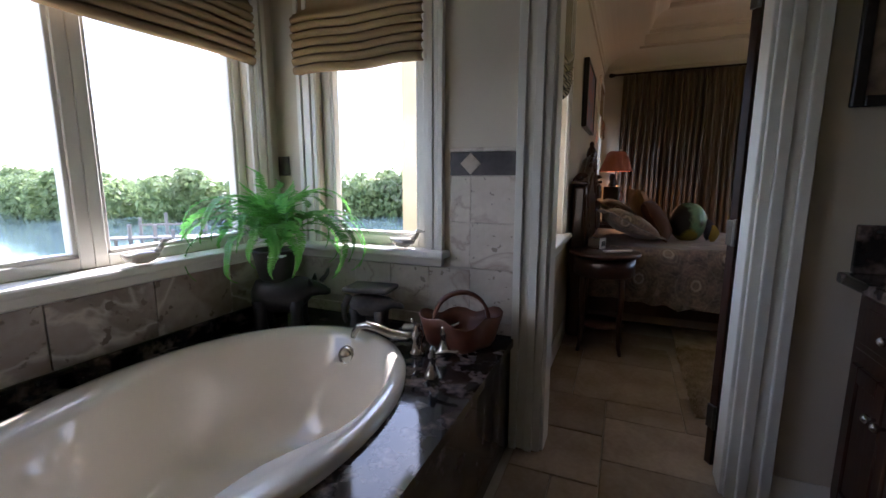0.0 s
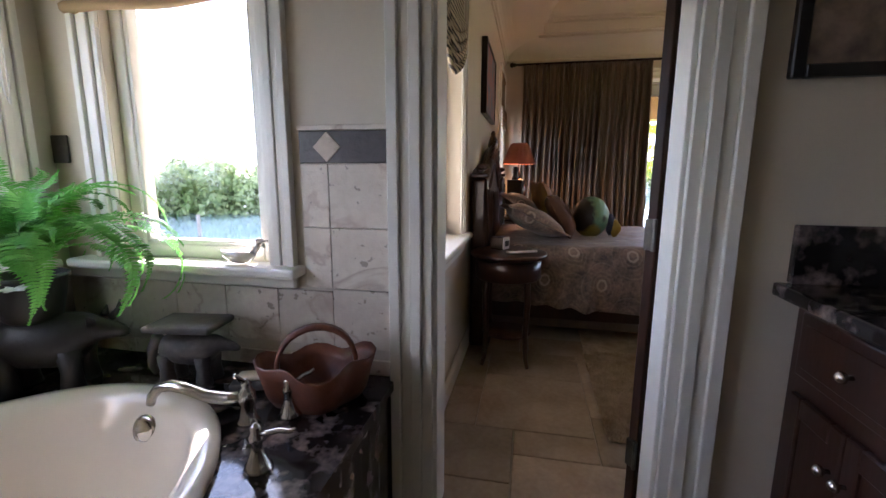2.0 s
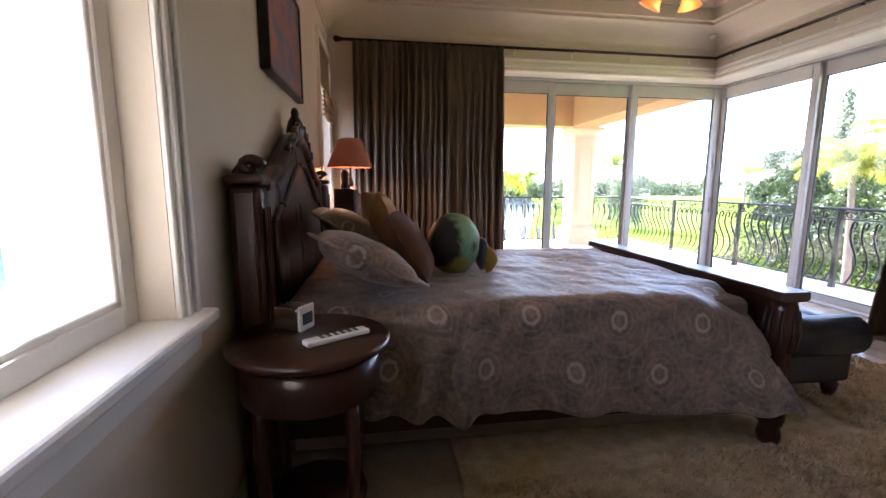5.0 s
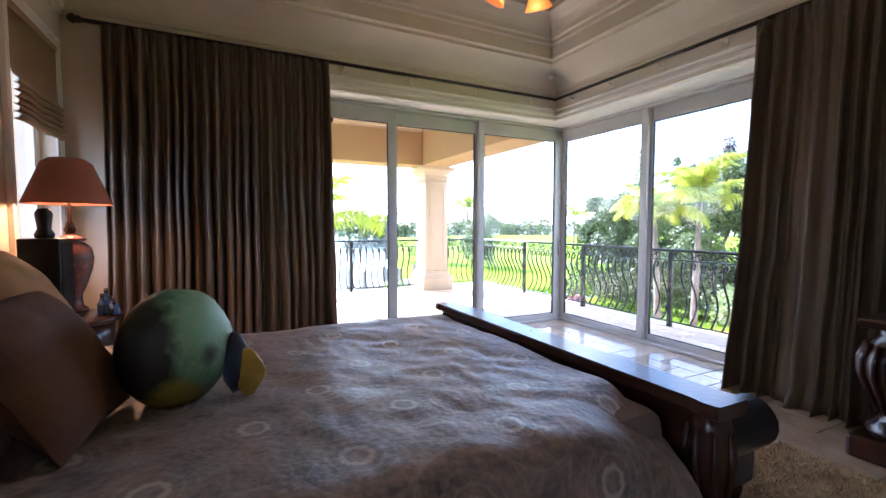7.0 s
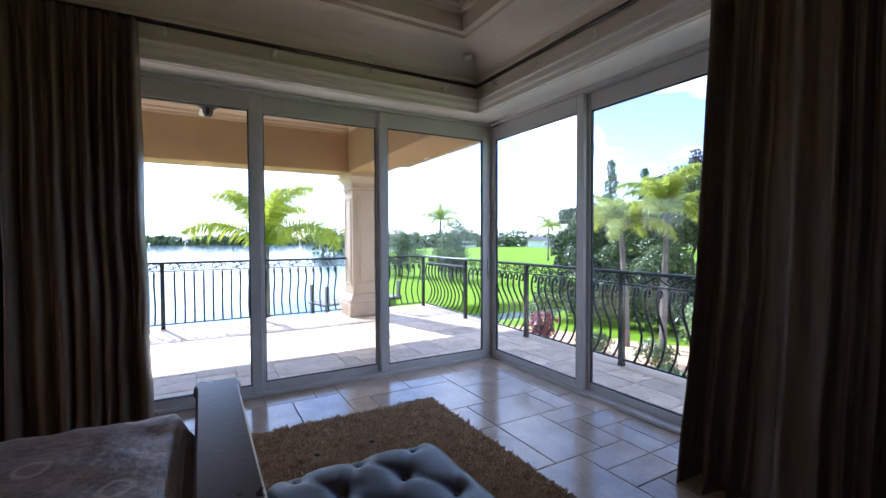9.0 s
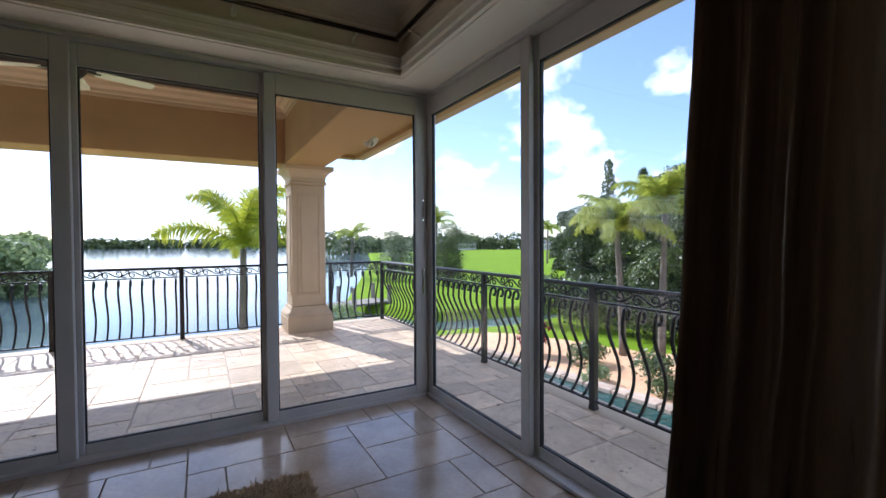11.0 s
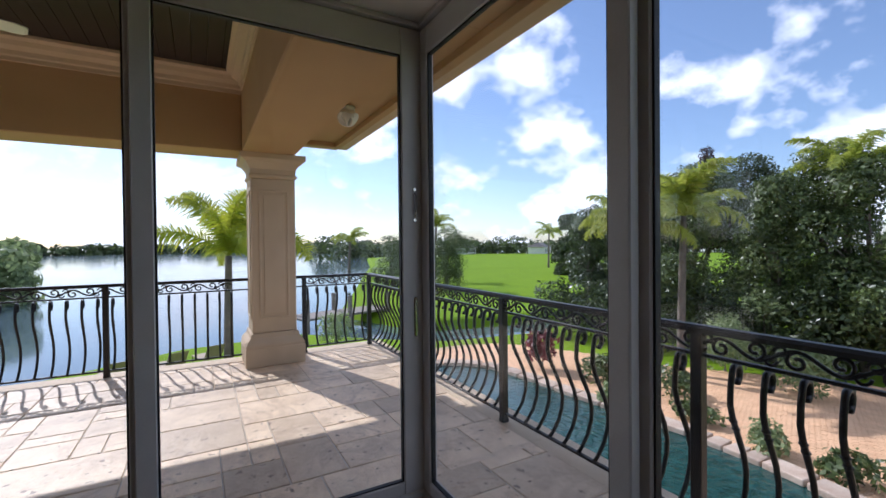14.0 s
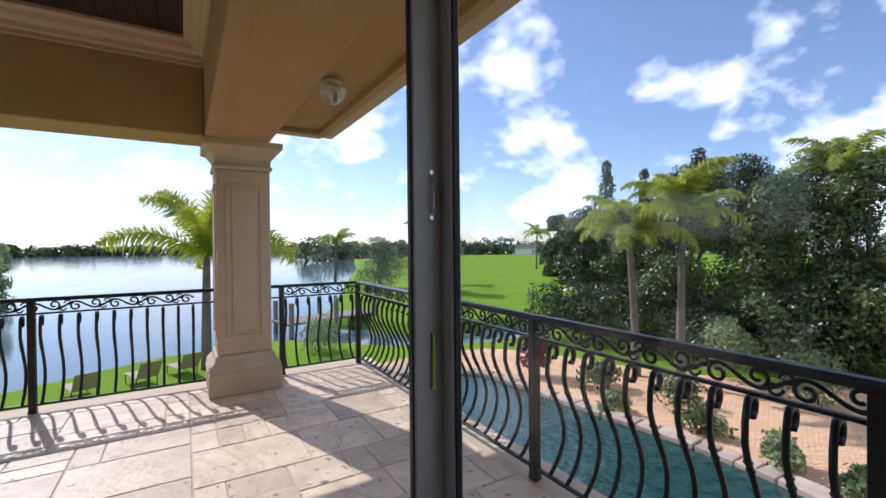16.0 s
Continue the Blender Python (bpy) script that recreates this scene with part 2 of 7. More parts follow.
cn, cl = M_CURTAIN.node_tree.nodes, M_CURTAIN.node_tree.links
c_tr, c_mx = cn.new("ShaderNodeBsdfTranslucent"), cn.new("ShaderNodeMixShader")
c_mx.inputs[0].default_value = 0.34
cl.new(cn["Principled BSDF"].inputs["Base Color"].links[0].from_socket, c_tr.inputs[0])
cl.new(cn["Principled BSDF"].outputs[0], c_mx.inputs[1])
cl.new(c_tr.outputs[0], c_mx.inputs[2])
cl.new(c_mx.outputs[0], cn["Material Output"].inputs[0])
M_STUCCO = mat("cream_stucco", (0.66, 0.50, 0.32), (0.60, 0.45, 0.28), 0.85, scale=3, fine=140, bump=0.15)
M_STONE = mat("cast_stone", (0.64, 0.50, 0.34), (0.55, 0.42, 0.28), 0.75, scale=4, fine=90, bump=0.12)
M_IRON = mat("wrought_iron", (0.018, 0.017, 0.016), (0.03, 0.027, 0.025), 0.4, metal=0.3, scale=20, fine=120, bump=0.1)
M_LEATHER = mat("black_leather", (0.036, 0.040, 0.055), (0.026, 0.029, 0.040), 0.42, scale=8, fine=180, bump=0.15)
M_GRASS = mat("lawn", (0.19, 0.30, 0.012), (0.14, 0.24, 0.008), 0.9, spec=0.08, scale=0.3, fine=8, bump=0.3)
M_RUG = mat("shag_rug", (0.66, 0.52, 0.34), (0.42, 0.31, 0.19), 0.95, scale=12, fine=60, bump=0.6)
M_WATER = mat("lake_water", (0.10, 0.14, 0.16), (0.08, 0.12, 0.14), 0.08, scale=0.2, fine=2.5, bump=0.25)
M_POOL = mat("pool_water", (0.026, 0.085, 0.075), (0.006, 0.038, 0.034), 0.05, scale=2.5, fine=6, bump=1.0, fmix=0.6)
M_POOL.node_tree.nodes["Bump"].inputs["Distance"].default_value = 0.05
M_PAVER = mat("orange_pavers", (0.62, 0.40, 0.25), (0.48, 0.30, 0.18), 0.8, scale=1.0, fine=10, bump=0.3)

# ---- plan, in metres ----
XB, YD, YD2, XW = -0.44, 1.98, 2.12, -1.88        # bedroom west face, door wall faces, bath west face
YN, YG, XE, XG = 7.42, 7.72, 4.50, 4.89           # header faces and glass planes
HEAD, WALLTOP = 2.65, 2.95
BY, BX = 11.38, 5.84                              # balcony rails
LAND, LAKE = -3.6, -4.3


def frame_strips(bm, axis, plane, into, u0, u1, z0, z1, width, depth, sides="lrtb"):
    """Moulded casing round an opening, on the face at plane, standing proud towards into."""
    # three stepped fillets from the outside in give the moulded look
    n = 4
    for i in range(n):
        f0, f1 = i / n, (i + 1) / n
        d = depth * (1.0, 0.62, 0.85, 0.5)[i]
        lo_p, hi_p = sorted((plane, plane + into * d))
        o0, o1 = width * (1 - f0), width * (1 - f1)
        def put(ua, ub, va, vb):
            if axis == 'x':
                box(bm, (lo_p, ua, va), (hi_p, ub, vb), 0.003)
            else:
                box(bm, (ua, lo_p, va), (ub, hi_p, vb), 0.003)
        top = z1 + (o0 if "t" in sides else 0)
        bot = z0 - (o0 if "b" in sides else 0)
        if "l" in sides:
            put(u0 - o0, u0 - o1, bot, top)
        if "r" in sides:
            put(u1 + o1, u1 + o0, bot, top)
        if "t" in sides:
            put(u0 - o1, u1 + o1, z1 + o1, z1 + o0)
        if "b" in sides:
            put(u0 - o1, u1 + o1, z0 - o0, z0 - o1)
    return bm


def sash(parent, axis, plane, u0, u1, z0, z1, w=0.06, d=0.05, name="window_frame"):
    """A window frame with its pane, filling an opening."""
    bm = bmesh.new()
    lo_p, hi_p = plane - d / 2, plane + d / 2
    def put(b, ua, ub, va, vb, p0, p1, bev=0.004):
        if axis == 'x':
            box(b, (p0, ua, va), (p1, ub, vb), bev)
        else:
            box(b, (ua, p0, va), (ub, p1, vb), bev)
    put(bm, u0, u0 + w, z0, z1, lo_p, hi_p)
    put(bm, u1 - w, u1, z0, z1, lo_p, hi_p)
    put(bm, u0 + w, u1 - w, z0, z0 + w, lo_p, hi_p)
    put(bm, u0 + w, u1 - w, z1 - w, z1, lo_p, hi_p)
    i = w * 0.9
    q = d * 0.75
    for ua, ub, va, vb in ((u0 + i, u0 + i + .022, z0 + i, z1 - i), (u1 - i - .022, u1 - i, z0 + i, z1 - i), (u0 + i, u1 - i, z0 + i, z0 + i + .022), (u0 + i, u1 - i, z1 - i - .022, z1 - i)):
        put(bm, ua, ub, va, vb, plane - q / 2, plane + q / 2, 0.003)
    fr = part(name, bm, M_TRIM, parent)
    g = bmesh.new()
    put(g, u0 + w, u1 - w, z0 + w, z1 - w, plane - .004, plane + .004, 0)
    pane = part("pane", g, M_GLASS, fr, "clear glass pane")
    pane.visible_shadow = False
    return fr


# walls
struct("wall_bath_west", walled(-2.3, YD + .14, 0, 3.0, [(.02, 1.78, 0.97, 2.62)], 'x', XW, XW - .16), M_WALL, "cream painted wall with a wide window", "wall")
struct("wall_bath_north", walled(XW, 2.6, 0, 3.4, [(-1.59, -0.94, 0.97, 2.62), (-.318, .455, 0, 2.32)], 'y', YD, YD2), M_WALL, "cream painted wall with window and doorway", "wall")
struct("wall_bath_south", bbox((XW - .16, -2.44, 0), (2.74, -2.3, 3.0)), M_WALL, "plain cream painted wall", "wall")
struct("wall_bath_east", bbox((2.6, -2.3, 0), (2.74, YD, 3.0)), M_WALL, "plain cream painted wall", "wall")
struct("ceiling_bath", bbox((XW - .16, -2.44, 3.0), (2.74, YD, 3.1)), M_CEIL, "plain cream painted ceiling", "ceiling")
struct("wall_bedroom_west", walled(YD2, YN, 0, 3.6, [(2.48, 3.30, .92, 2.62), (6.46, 7.22, .92, 2.62)], 'x', XB, XB - .22), M_WALL, "cream painted wall with two windows", "wall")
struct("wall_bedroom_north", walled(XB - .22, XG + .06, 0, 3.6, [(1.05, XG + .06, -1, HEAD)], 'y', YN, YG + .08), M_WALL, "cream painted header wall over sliding doors", "wall")
struct("wall_bedroom_east", walled(YD2 - .14, YN, 0, 3.6, [(3.9, YN, -1, HEAD)], 'x', XE, XG + .06), M_WALL, "cream painted header wall over sliding doors", "wall")
struct("wall_bedroom_south", bbox((2.6, YD, 0), (XE, YD2, 3.6)), M_WALL, "plain cream painted wall", "wall")
struct("roof_slab", bbox((XB - .3, YD, 3.62), (XG + .1, YG + .1, 3.74)), M_CEIL, "plain roof slab over the bedroom", "roof")

# unseen eave, added to cut the direct sun through the north bathroom window
struct("roof_sun_block", box(bmesh.new(), (-2.1, YD2 + .005, 3.11), (-.68, 3.95, 3.25), 0), M_TRIM, "plain unseen eave added to block the sun", "roof")
# tray ceiling: cove, ledge, upper cove, flat
prof = [(0, 2.93), (.02, 2.93), (.02, 2.965), (.04, 2.975)]
prof += [(.04 + .40 * (1 - math.cos(a)), 2.985 + .155 * math.sin(a)) for a in [math.pi / 2 * k / 8 for k in range(9)]]
prof += [(.47, 3.14), (.47, 3.17), (.53, 3.17), (.53, 3.30), (.58, 3.30), (.58, 3.335), (.61, 3.345)]
prof += [(.61 + .16 * (1 - math.cos(a)), 3.35 + .16 * math.sin(a)) for a in [math.pi / 2 * k / 6 for k in range(7)]]
prof += [(.79, 3.52), (.79, 3.58)]
bm = bmesh.new()
rings = []
for d, z in prof:
    rings.append([bm.verts.new(p) for p in ((XB + d, YD2 + d, z), (XE - d, YD2 + d, z), (XE - d, YN - d, z), (XB + d, YN - d, z))])
for a, b in zip(rings, rings[1:]):
    for i in range(4):
        bm.faces.new((a[i], a[(i + 1) % 4], b[(i + 1) % 4], b[i]))
bm.faces.new(rings[-1][::-1])
struct("ceiling", bm, M_CEIL, "cream painted tray ceiling with stepped cove mouldings", "ceiling")

# door casing, jambs, header mouldings, base boards
bm = frame_strips(bmesh.new(), 'y', YD, -1, -.318, .455, 0, 2.32, .15, .045, "lrt")
struct("trim_door_bath", bm, M_TRIM, "white fluted painted door casing", "door casing")
bm = frame_strips(bmesh.new(), 'y', YD2, 1, -.318, .455, 0, 2.32, .12, .035, "rt")
struct("trim_door_bedroom", bm, M_TRIM, "white fluted painted door casing", "door casing")
bm = bmesh.new()
box(bm, (-.320, YD - .002, 0), (-.303, YD2 + .002, 2.32), .003)
box(bm, (.440, YD - .002, 0), (.457, YD2 + .002, 2.32), .003)
box(bm, (-.303, YD - .002, 2.305), (.440, YD2 + .002, 2.322), .003)
struct("trim_door_jamb", bm, M_TRIM, "white painted door jamb", "door jamb")

hp = [(0, 0), (0, .15), (.03, .15), (.034, .135), (.024, .125), (.024, .10), (.036, .09), (.036, .06), (.02, .05), (.02, .03), (.03, .02), (.03, 0)]
bm = bmesh.new()
extrude_profile(bm, hp, (1.0, YN, HEAD), (XE, YN, HEAD), (0, -1, 0), (0, 0, 1))
struct("trim_header_north", bm, M_TRIM, "cream stepped moulding over the sliding doors", "moulding")
bm = bmesh.new()
extrude_profile(bm, hp, (XE, 3.9, HEAD), (XE, YN - .036, HEAD), (-1, 0, 0), (0, 0, 1))
struct("trim_header_east", bm, M_TRIM, "cream stepped moulding over the sliding doors", "moulding")
bm = bmesh.new()
box(bm, (1.05, YN + .002, HEAD - .006), (XG + .05, YG + .07, HEAD + .004), 0)
struct("trim_soffit_north", bm, M_TRIM, "cream painted soffit over the sliding doors", "soffit")
bm = bmesh.new()
box(bm, (XE + .002, 3.9, HEAD - .007), (XG + .05, YN + .001, HEAD + .003), 0)
struct("trim_soffit_east", bm, M_TRIM, "cream painted soffit over the sliding doors", "soffit")
bp = [(0, 0), (.018, 0), (.018, .10), (.012, .12), (.008, .14), (0, .14)]
bm = bmesh.new()
extrude_profile(bm, bp, (XB, YD2, 0), (XB, YN, 0), (1, 0, 0), (0, 0, 1))
extrude_profile(bm, bp, (XB, YN, 0), (1.05, YN, 0), (0, -1, 0), (0, 0, 1))
extrude_profile(bm, bp, (.58, YD2, 0), (XE, YD2, 0), (0, 1, 0), (0, 0, 1))
extrude_profile(bm, bp, (XE, YD2, 0), (XE, 3.9, 0), (-1, 0, 0), (0, 0, 1))
struct("baseboard", bm, M_TRIM, "cream painted baseboard along the walls", "baseboard")
bm = bmesh.new()
extrude_profile(bm, bp, (.607, YD, 0), (.80, YD, 0), (0, -1, 0), (0, 0, 1))
struct("baseboard_bath", bm, M_TRIM, "cream painted baseboard in the bathroom", "baseboard")

# bath windows
w = tagged(new("window_1"), "cream framed casement window with a wide sill", "window", "", "structure")
part("window_casing", frame_strips(bmesh.new(), 'x', XW, 1, .02, 1.78, .97, 2.62, .115, .035, "lrt"), M_TRIM, w)
for a, b in ((.02, 1.005), (1.005, 1.78)):
    sash(w, 'x', XW - .08, a, b, .97, 2.62, .05, .07)
part("window_sill", box(bmesh.new(), (XW - .04, -.14, .935), (XW + .09, 1.89, .972), .012, 2), M_TRIM, w, "cream painted window sill")
part("apron", box(bmesh.new(), (XW + .001, -.11, .885), (XW + .03, 1.86, .935), .008), M_TRIM, w)
w = tagged(new("window_2"), "cream framed casement window above the tub deck", "window", "", "structure")
part("window_casing", frame_strips(bmesh.new(), 'y', YD, -1, -1.59, -.94, .97, 2.62, .11, .035, "lrt"), M_TRIM, w)
sash(w, 'y', YD + .075, -1.59, -.94, .97, 2.62, .055, .07)
part("window_sill", box(bmesh.new(), (XW + .09, YD - .09, .935), (-.80, YD + .04, .972), .012, 2), M_TRIM, w, "cream painted window sill")
part("apron", box(bmesh.new(), (XW + .03, YD - .03, .885), (-.83, YD - .001, .935), .008), M_TRIM, w)
for a, b, nm in ((2.48, 3.30, "window_3"), (6.46, 7.22, "window_4")):
    w = tagged(new(nm), "cream framed bedroom window with a deep sill", "window", "", "structure")
    part("window_casing", frame_strips(bmesh.new(), 'x', XB, 1, a, b, .92, 2.62, .09, .03, "lrt"), M_TRIM, w)
    sash(w, 'x', XB - .12, a, b, .92, 2.62, .06, .06)
    part("window_sill", box(bmesh.new(), (XB - .1, a - .12, .885), (XB + .07, b + .12, .922), .01, 2), M_TRIM, w, "cream painted window sill")
    part("apron", box(bmesh.new(), (XB + .001, a - .1, .80), (XB + .022, b + .1, .885), .008), M_TRIM, w)

# sliding glass doors: fixed head and sill tracks, stiles and panes
def slider(name, axis, plane, u0, u1, stile_l, stile_r, off=0.0):
    d = tagged(new(name), "white aluminium framed sliding glass door panel", "glass door", "", "structure")
    p = plane + off
    z0, z1 = .025, HEAD - .04
    def put(b, ua, ub, va, vb, t, bev=.005):
        if axis == 'x':
            box(b, (p - t, ua, va), (p + t, ub, vb), bev)
        else:
            box(b, (ua, p - t, va), (ub, p + t, vb), bev)
    for nm, ua, ub, va, vb in (("stile", u0, u0 + stile_l, z0, z1), ("stile", u1 - stile_r, u1, z0, z1), ("rail", u0 + stile_l, u1 - stile_r, z0, z0 + .07), ("rail", u0 + stile_l, u1 - stile_r, z1 - .15, z1)):
        b = bmesh.new()
        put(b, ua, ub, va, vb, .022)
        part(nm, b, M_ALU, d)
    b = bmesh.new()
    put(b, u0 + stile_l, u1 - stile_r, z0 + .07, z1 - .15, .006, 0)
    pane = part("pane", b, M_GLASS, d, "clear glass pane")
    pane.visible_shadow = False
    b = bmesh.new()
    g = .008
    za, zb = z0 + .07, z1 - .15
    for ua, ub, va, vb in ((u0 + stile_l, u0 + stile_l + g, za, zb), (u1 - stile_r - g, u1 - stile_r, za, zb), (u0 + stile_l + g, u1 - stile_r - g, za, za + g), (u0 + stile_l + g, u1 - stile_r - g, zb - g, zb)):
        put(b, ua, ub, va, vb, .012, 0)
    part("gasket", b, M_RUBBER, d, "black rubber glazing gasket")
    return d


M_RUBBER = mat("black_rubber", (0.012, 0.012, 0.012), (0.02, 0.02, 0.02), 0.6, bump=0.0)
M_CHROME = mat("brushed_nickel", (0.55, 0.52, 0.47), (0.50, 0.47, 0.42), 0.2, metal=1.0, scale=8, fine=80, bump=0.03)
slider("door_glass_1", 'y', YG, 1.11, 2.41, .07, .09, -.026)
slider("door_glass_2", 'y', YG, 2.36, 3.56, .08, .08, .026)
d3 = slider("door_glass_3", 'y', YG, 3.505, XG - .035, .08, .13, -.026)
d4 = slider("door_glass_4", 'x', XG, 6.32, YG - .035, .08, .085, -.026)
slider("door_glass_5", 'x', XG, 5.22, 6.36, .07, .07, .026)
slider("door_glass_6", 'x', XG, 3.96, 5.28, .07, .07, -.026)
bm = box(bmesh.new(), (XG - .100, YG - .06, .90), (XG - .082, YG - .048, 1.12), .004)
part("pull_handle", bm, M_CHROME, d3, "slim metal pull handle")
bm = bmesh.new()
for zz in (1.55, 1.72):
    lathe(bm, [(.004, 0), (.009, .001), (.009, .004)], 10, m=Matrix.Translation((XG - .09, YG - .049, zz)) @ pose(0, 0, 0, 90))
part("screw", bm, M_CHROME, d3)
part("latch", tube(bmesh.new(), [(XG - .09, YG - .05, 1.57), (XG - .09, YG - .066, 1.585), (XG - .09, YG - .066, 1.685), (XG - .09, YG - .05, 1.70)], .005, 6), M_CHROME, d3, "small metal latch")
bm = bmesh.new()
for z0, z1 in ((0, .028), (HEAD - .035, HEAD - .007)):
    box(bm, (1.05, YG - .075, z0), (XG + .06, YG + .075, z1), .003)
box(bm, (1.05, YG - .07, .028), (1.115, YG + .07, HEAD - .035), .004)
struct("trim_track_north", bm, M_ALU, "white aluminium sliding door track", "door track")
bm = bmesh.new()
for z0, z1 in ((0, .0275), (HEAD - .0355, HEAD - .0075)):
    box(bm, (XG - .075, 3.9, z0), (XG + .06, YG - .0755, z1), .003)
box(bm, (XG - .07, 3.9, .0275), (XG + .055, 3.965, HEAD - .0355), .004)
box(bm, (XG - .034, YG - .034, .029), (XG + .045, YG + .045, HEAD - .036), .005)
struct("trim_track_east", bm, M_ALU, "white aluminium sliding door track and corner post", "door track")

M_HINGE = mat("pewter_hinge", (0.20, 0.19, 0.175), (0.13, 0.12, 0.11), 0.35, metal=1.0, scale=9, fine=80, bump=0.05)
# dark wooden door, open into the bedroom
door = tagged(new("door_1"), "open dark stained wooden door", "door", "", "structure")
door.matrix_basis = pose(.436, 2.158, 0, 0, 0, 34)
part("leaf", box(bmesh.new(), (0.0, 0.0, .01), (.76, .042, 2.29), .004), M_DARKWOOD, door)
bm = bmesh.new()
for x0, x1 in ((.11, .34), (.42, .65)):
    for z0, z1 in ((.2, .95), (1.1, 2.1)):
        for k, (e, t) in enumerate(((0, .012), (.03, .006))):
            box(bm, (x0 + e, .040, z0 + e), (x1 - e, .042 + t + .002 * k, z1 - e), .004)
part("panel", bm, M_DARKWOOD, door)
for zz in (.25, 1.10, 2.05):
    b = bmesh.new()
    box(b, (-.012, .004, zz - .055), (.001, .040, zz + .055), .002)
    tube(b, [(-.008, .0, zz - .057), (-.008, .0, zz + .057)], .008, 8)
    part("hinge", b, M_HINGE, door, "dark pewter door hinge")
b = bmesh.new()
lathe(b, [(.012, 0), (.012, .03), (.028, .045), (.03, .06), (.018, .075), (.002, .078)], 14, m=pose(.70, .042, 1.0, -90))
part("door_knob", b, M_CHROME, door, "brushed metal door knob", True)

# ---- bathroom ----
def noise_rock(bm, amt, scale):
    for v in bm.verts:
        v.co += Vector((noise.noise(v.co * scale), noise.noise(v.co * scale + Vector((7, 3, 1))), noise.noise(v.co * scale + Vector((1, 9, 4))))) * amt
    return bm


def superellipse(cx, cy, hx, hy, n, k):
    out = []
    for i in range(k):
        a = 2 * math.pi * i / k
        c, s = math.cos(a), math.sin(a)
        out.append((cx + hx * math.copysign(abs(c) ** (2 / n), c), cy + hy * math.copysign(abs(s) ** (2 / n), s)))
    return out


M_MARBLE = mat("tumbled_marble", (0.70, 0.63, 0.53), (0.57, 0.49, 0.40), 0.45, scale=3, fine=30, bump=0.35, per_object=0.08)
veined(M_MARBLE, 2.4, (0.42, 0.31, 0.24), .022, 26, (0.33, 0.27, 0.21), .66)
M_SLATE = mat("slate_band", (0.10, 0.085, 0.08), (0.05, 0.045, 0.045), 0.4, scale=7, fine=40, bump=0.3)
M_COPPER = mat("terracotta_leather", (0.22, 0.078, 0.042), (0.13, 0.048, 0.027), 0.45, scale=6, fine=40, bump=0.2)
M_FERN = mat("fern_green", (0.24, 0.55, 0.12), (0.10, 0.34, 0.05), 0.42, scale=8, fine=40, bump=0.0, per_object=0.3)
fn, fl_ = M_FERN.node_tree.nodes, M_FERN.node_tree.links
ft, fx = fn.new("ShaderNodeBsdfTranslucent"), fn.new("ShaderNodeMixShader")
fx.inputs[0].default_value = .45
fl_.new(fn["Principled BSDF"].inputs["Base Color"].links[0].from_socket, ft.inputs[0])
fl_.new(fn["Principled BSDF"].outputs[0], fx.inputs[1])
fl_.new(ft.outputs[0], fx.inputs[2])
fl_.new(fx.outputs[0], fn["Material Output"].inputs[0])
M_BLACK = mat("black_bronze", (0.010, 0.009, 0.008), (0.016, 0.013, 0.011), 0.5, scale=10, fine=60, bump=0.2)
M_PEWTER = mat("grey_stone", (0.13, 0.115, 0.10), (0.06, 0.055, 0.048), 0.6, scale=9, fine=50, bump=0.3)
M_WHITE = mat("white_ceramic", (0.78, 0.77, 0.74), (0.74, 0.73, 0.70), 0.2, bump=0.0)
M_SHADE = mat("tan_roman_linen", (0.36, 0.25, 0.14), (0.30, 0.205, 0.115), 0.85, scale=4, fine=220, bump=0.25)

TC, TH, TN = (-1.2, .95), (.55, .75), 2.1
RIM = .60
outer = superellipse(*TC, *TH, TN, 64)
deck = thing("tub_deck", "dark polished granite tub deck below the windows", "tub deck")
# deck top with the oval cut out
bm = bmesh.new()
hole = superellipse(TC[0], TC[1], TH[0] - .04, TH[1] - .04, TN, 64)
xa, xb, ya, yb = XW + .001, -.455, -.30, YD - .012
def edge_pt(p):
    dx, dy = p[0] - TC[0], p[1] - TC[1]
    f = min((xb - TC[0]) / dx if dx > 1e-6 else 1e9, (xa - TC[0]) / dx if dx < -1e-6 else 1e9, (yb - TC[1]) / dy if dy > 1e-6 else 1e9, (ya - TC[1]) / dy if dy < -1e-6 else 1e9)
    return (TC[0] + dx * f, TC[1] + dy * f)
ring_o = [edge_pt(p) for p in hole]
for corner in ((xa, ya), (xa, yb), (xb, ya), (xb, yb)):
    i = min(range(64), key=lambda k: (ring_o[k][0] - corner[0]) ** 2 + (ring_o[k][1] - corner[1]) ** 2)
    ring_o[i] = corner
vt = [[bm.verts.new((x, y, z)) for x, y in r] for z, r in ((.57, hole), (.57, ring_o), (.535, ring_o), (.535, hole))]
for a, b in zip(vt, vt[1:] + vt[:1]):
    for i in range(64):
        bm.faces.new((a[i], a[(i + 1) % 64], b[(i + 1) % 64], b[i]))
bmesh.ops.recalc_face_normals(bm, faces=bm.faces[:])
part("deck_top", bm, M_GRANITE, deck)
part("front_panel", box(bmesh.new(), (-.50, -.27, 0), (-.475, YD - .014, .535), .003), M_GRANITE, deck)
part("end_panel", box(bmesh.new(), (XW + .002, -.30, 0), (-.50, -.27, .535), .003), M_GRANITE, deck)
part("upstand", box(bmesh.new(), (XW + .001, -.29, .5702), (XW + .022, YD - .015, .63), .003), M_GRANITE, deck)
tub = thing("bathtub", "cream oval drop-in bathtub set in the granite deck", "bathtub")
bm = bmesh.new()
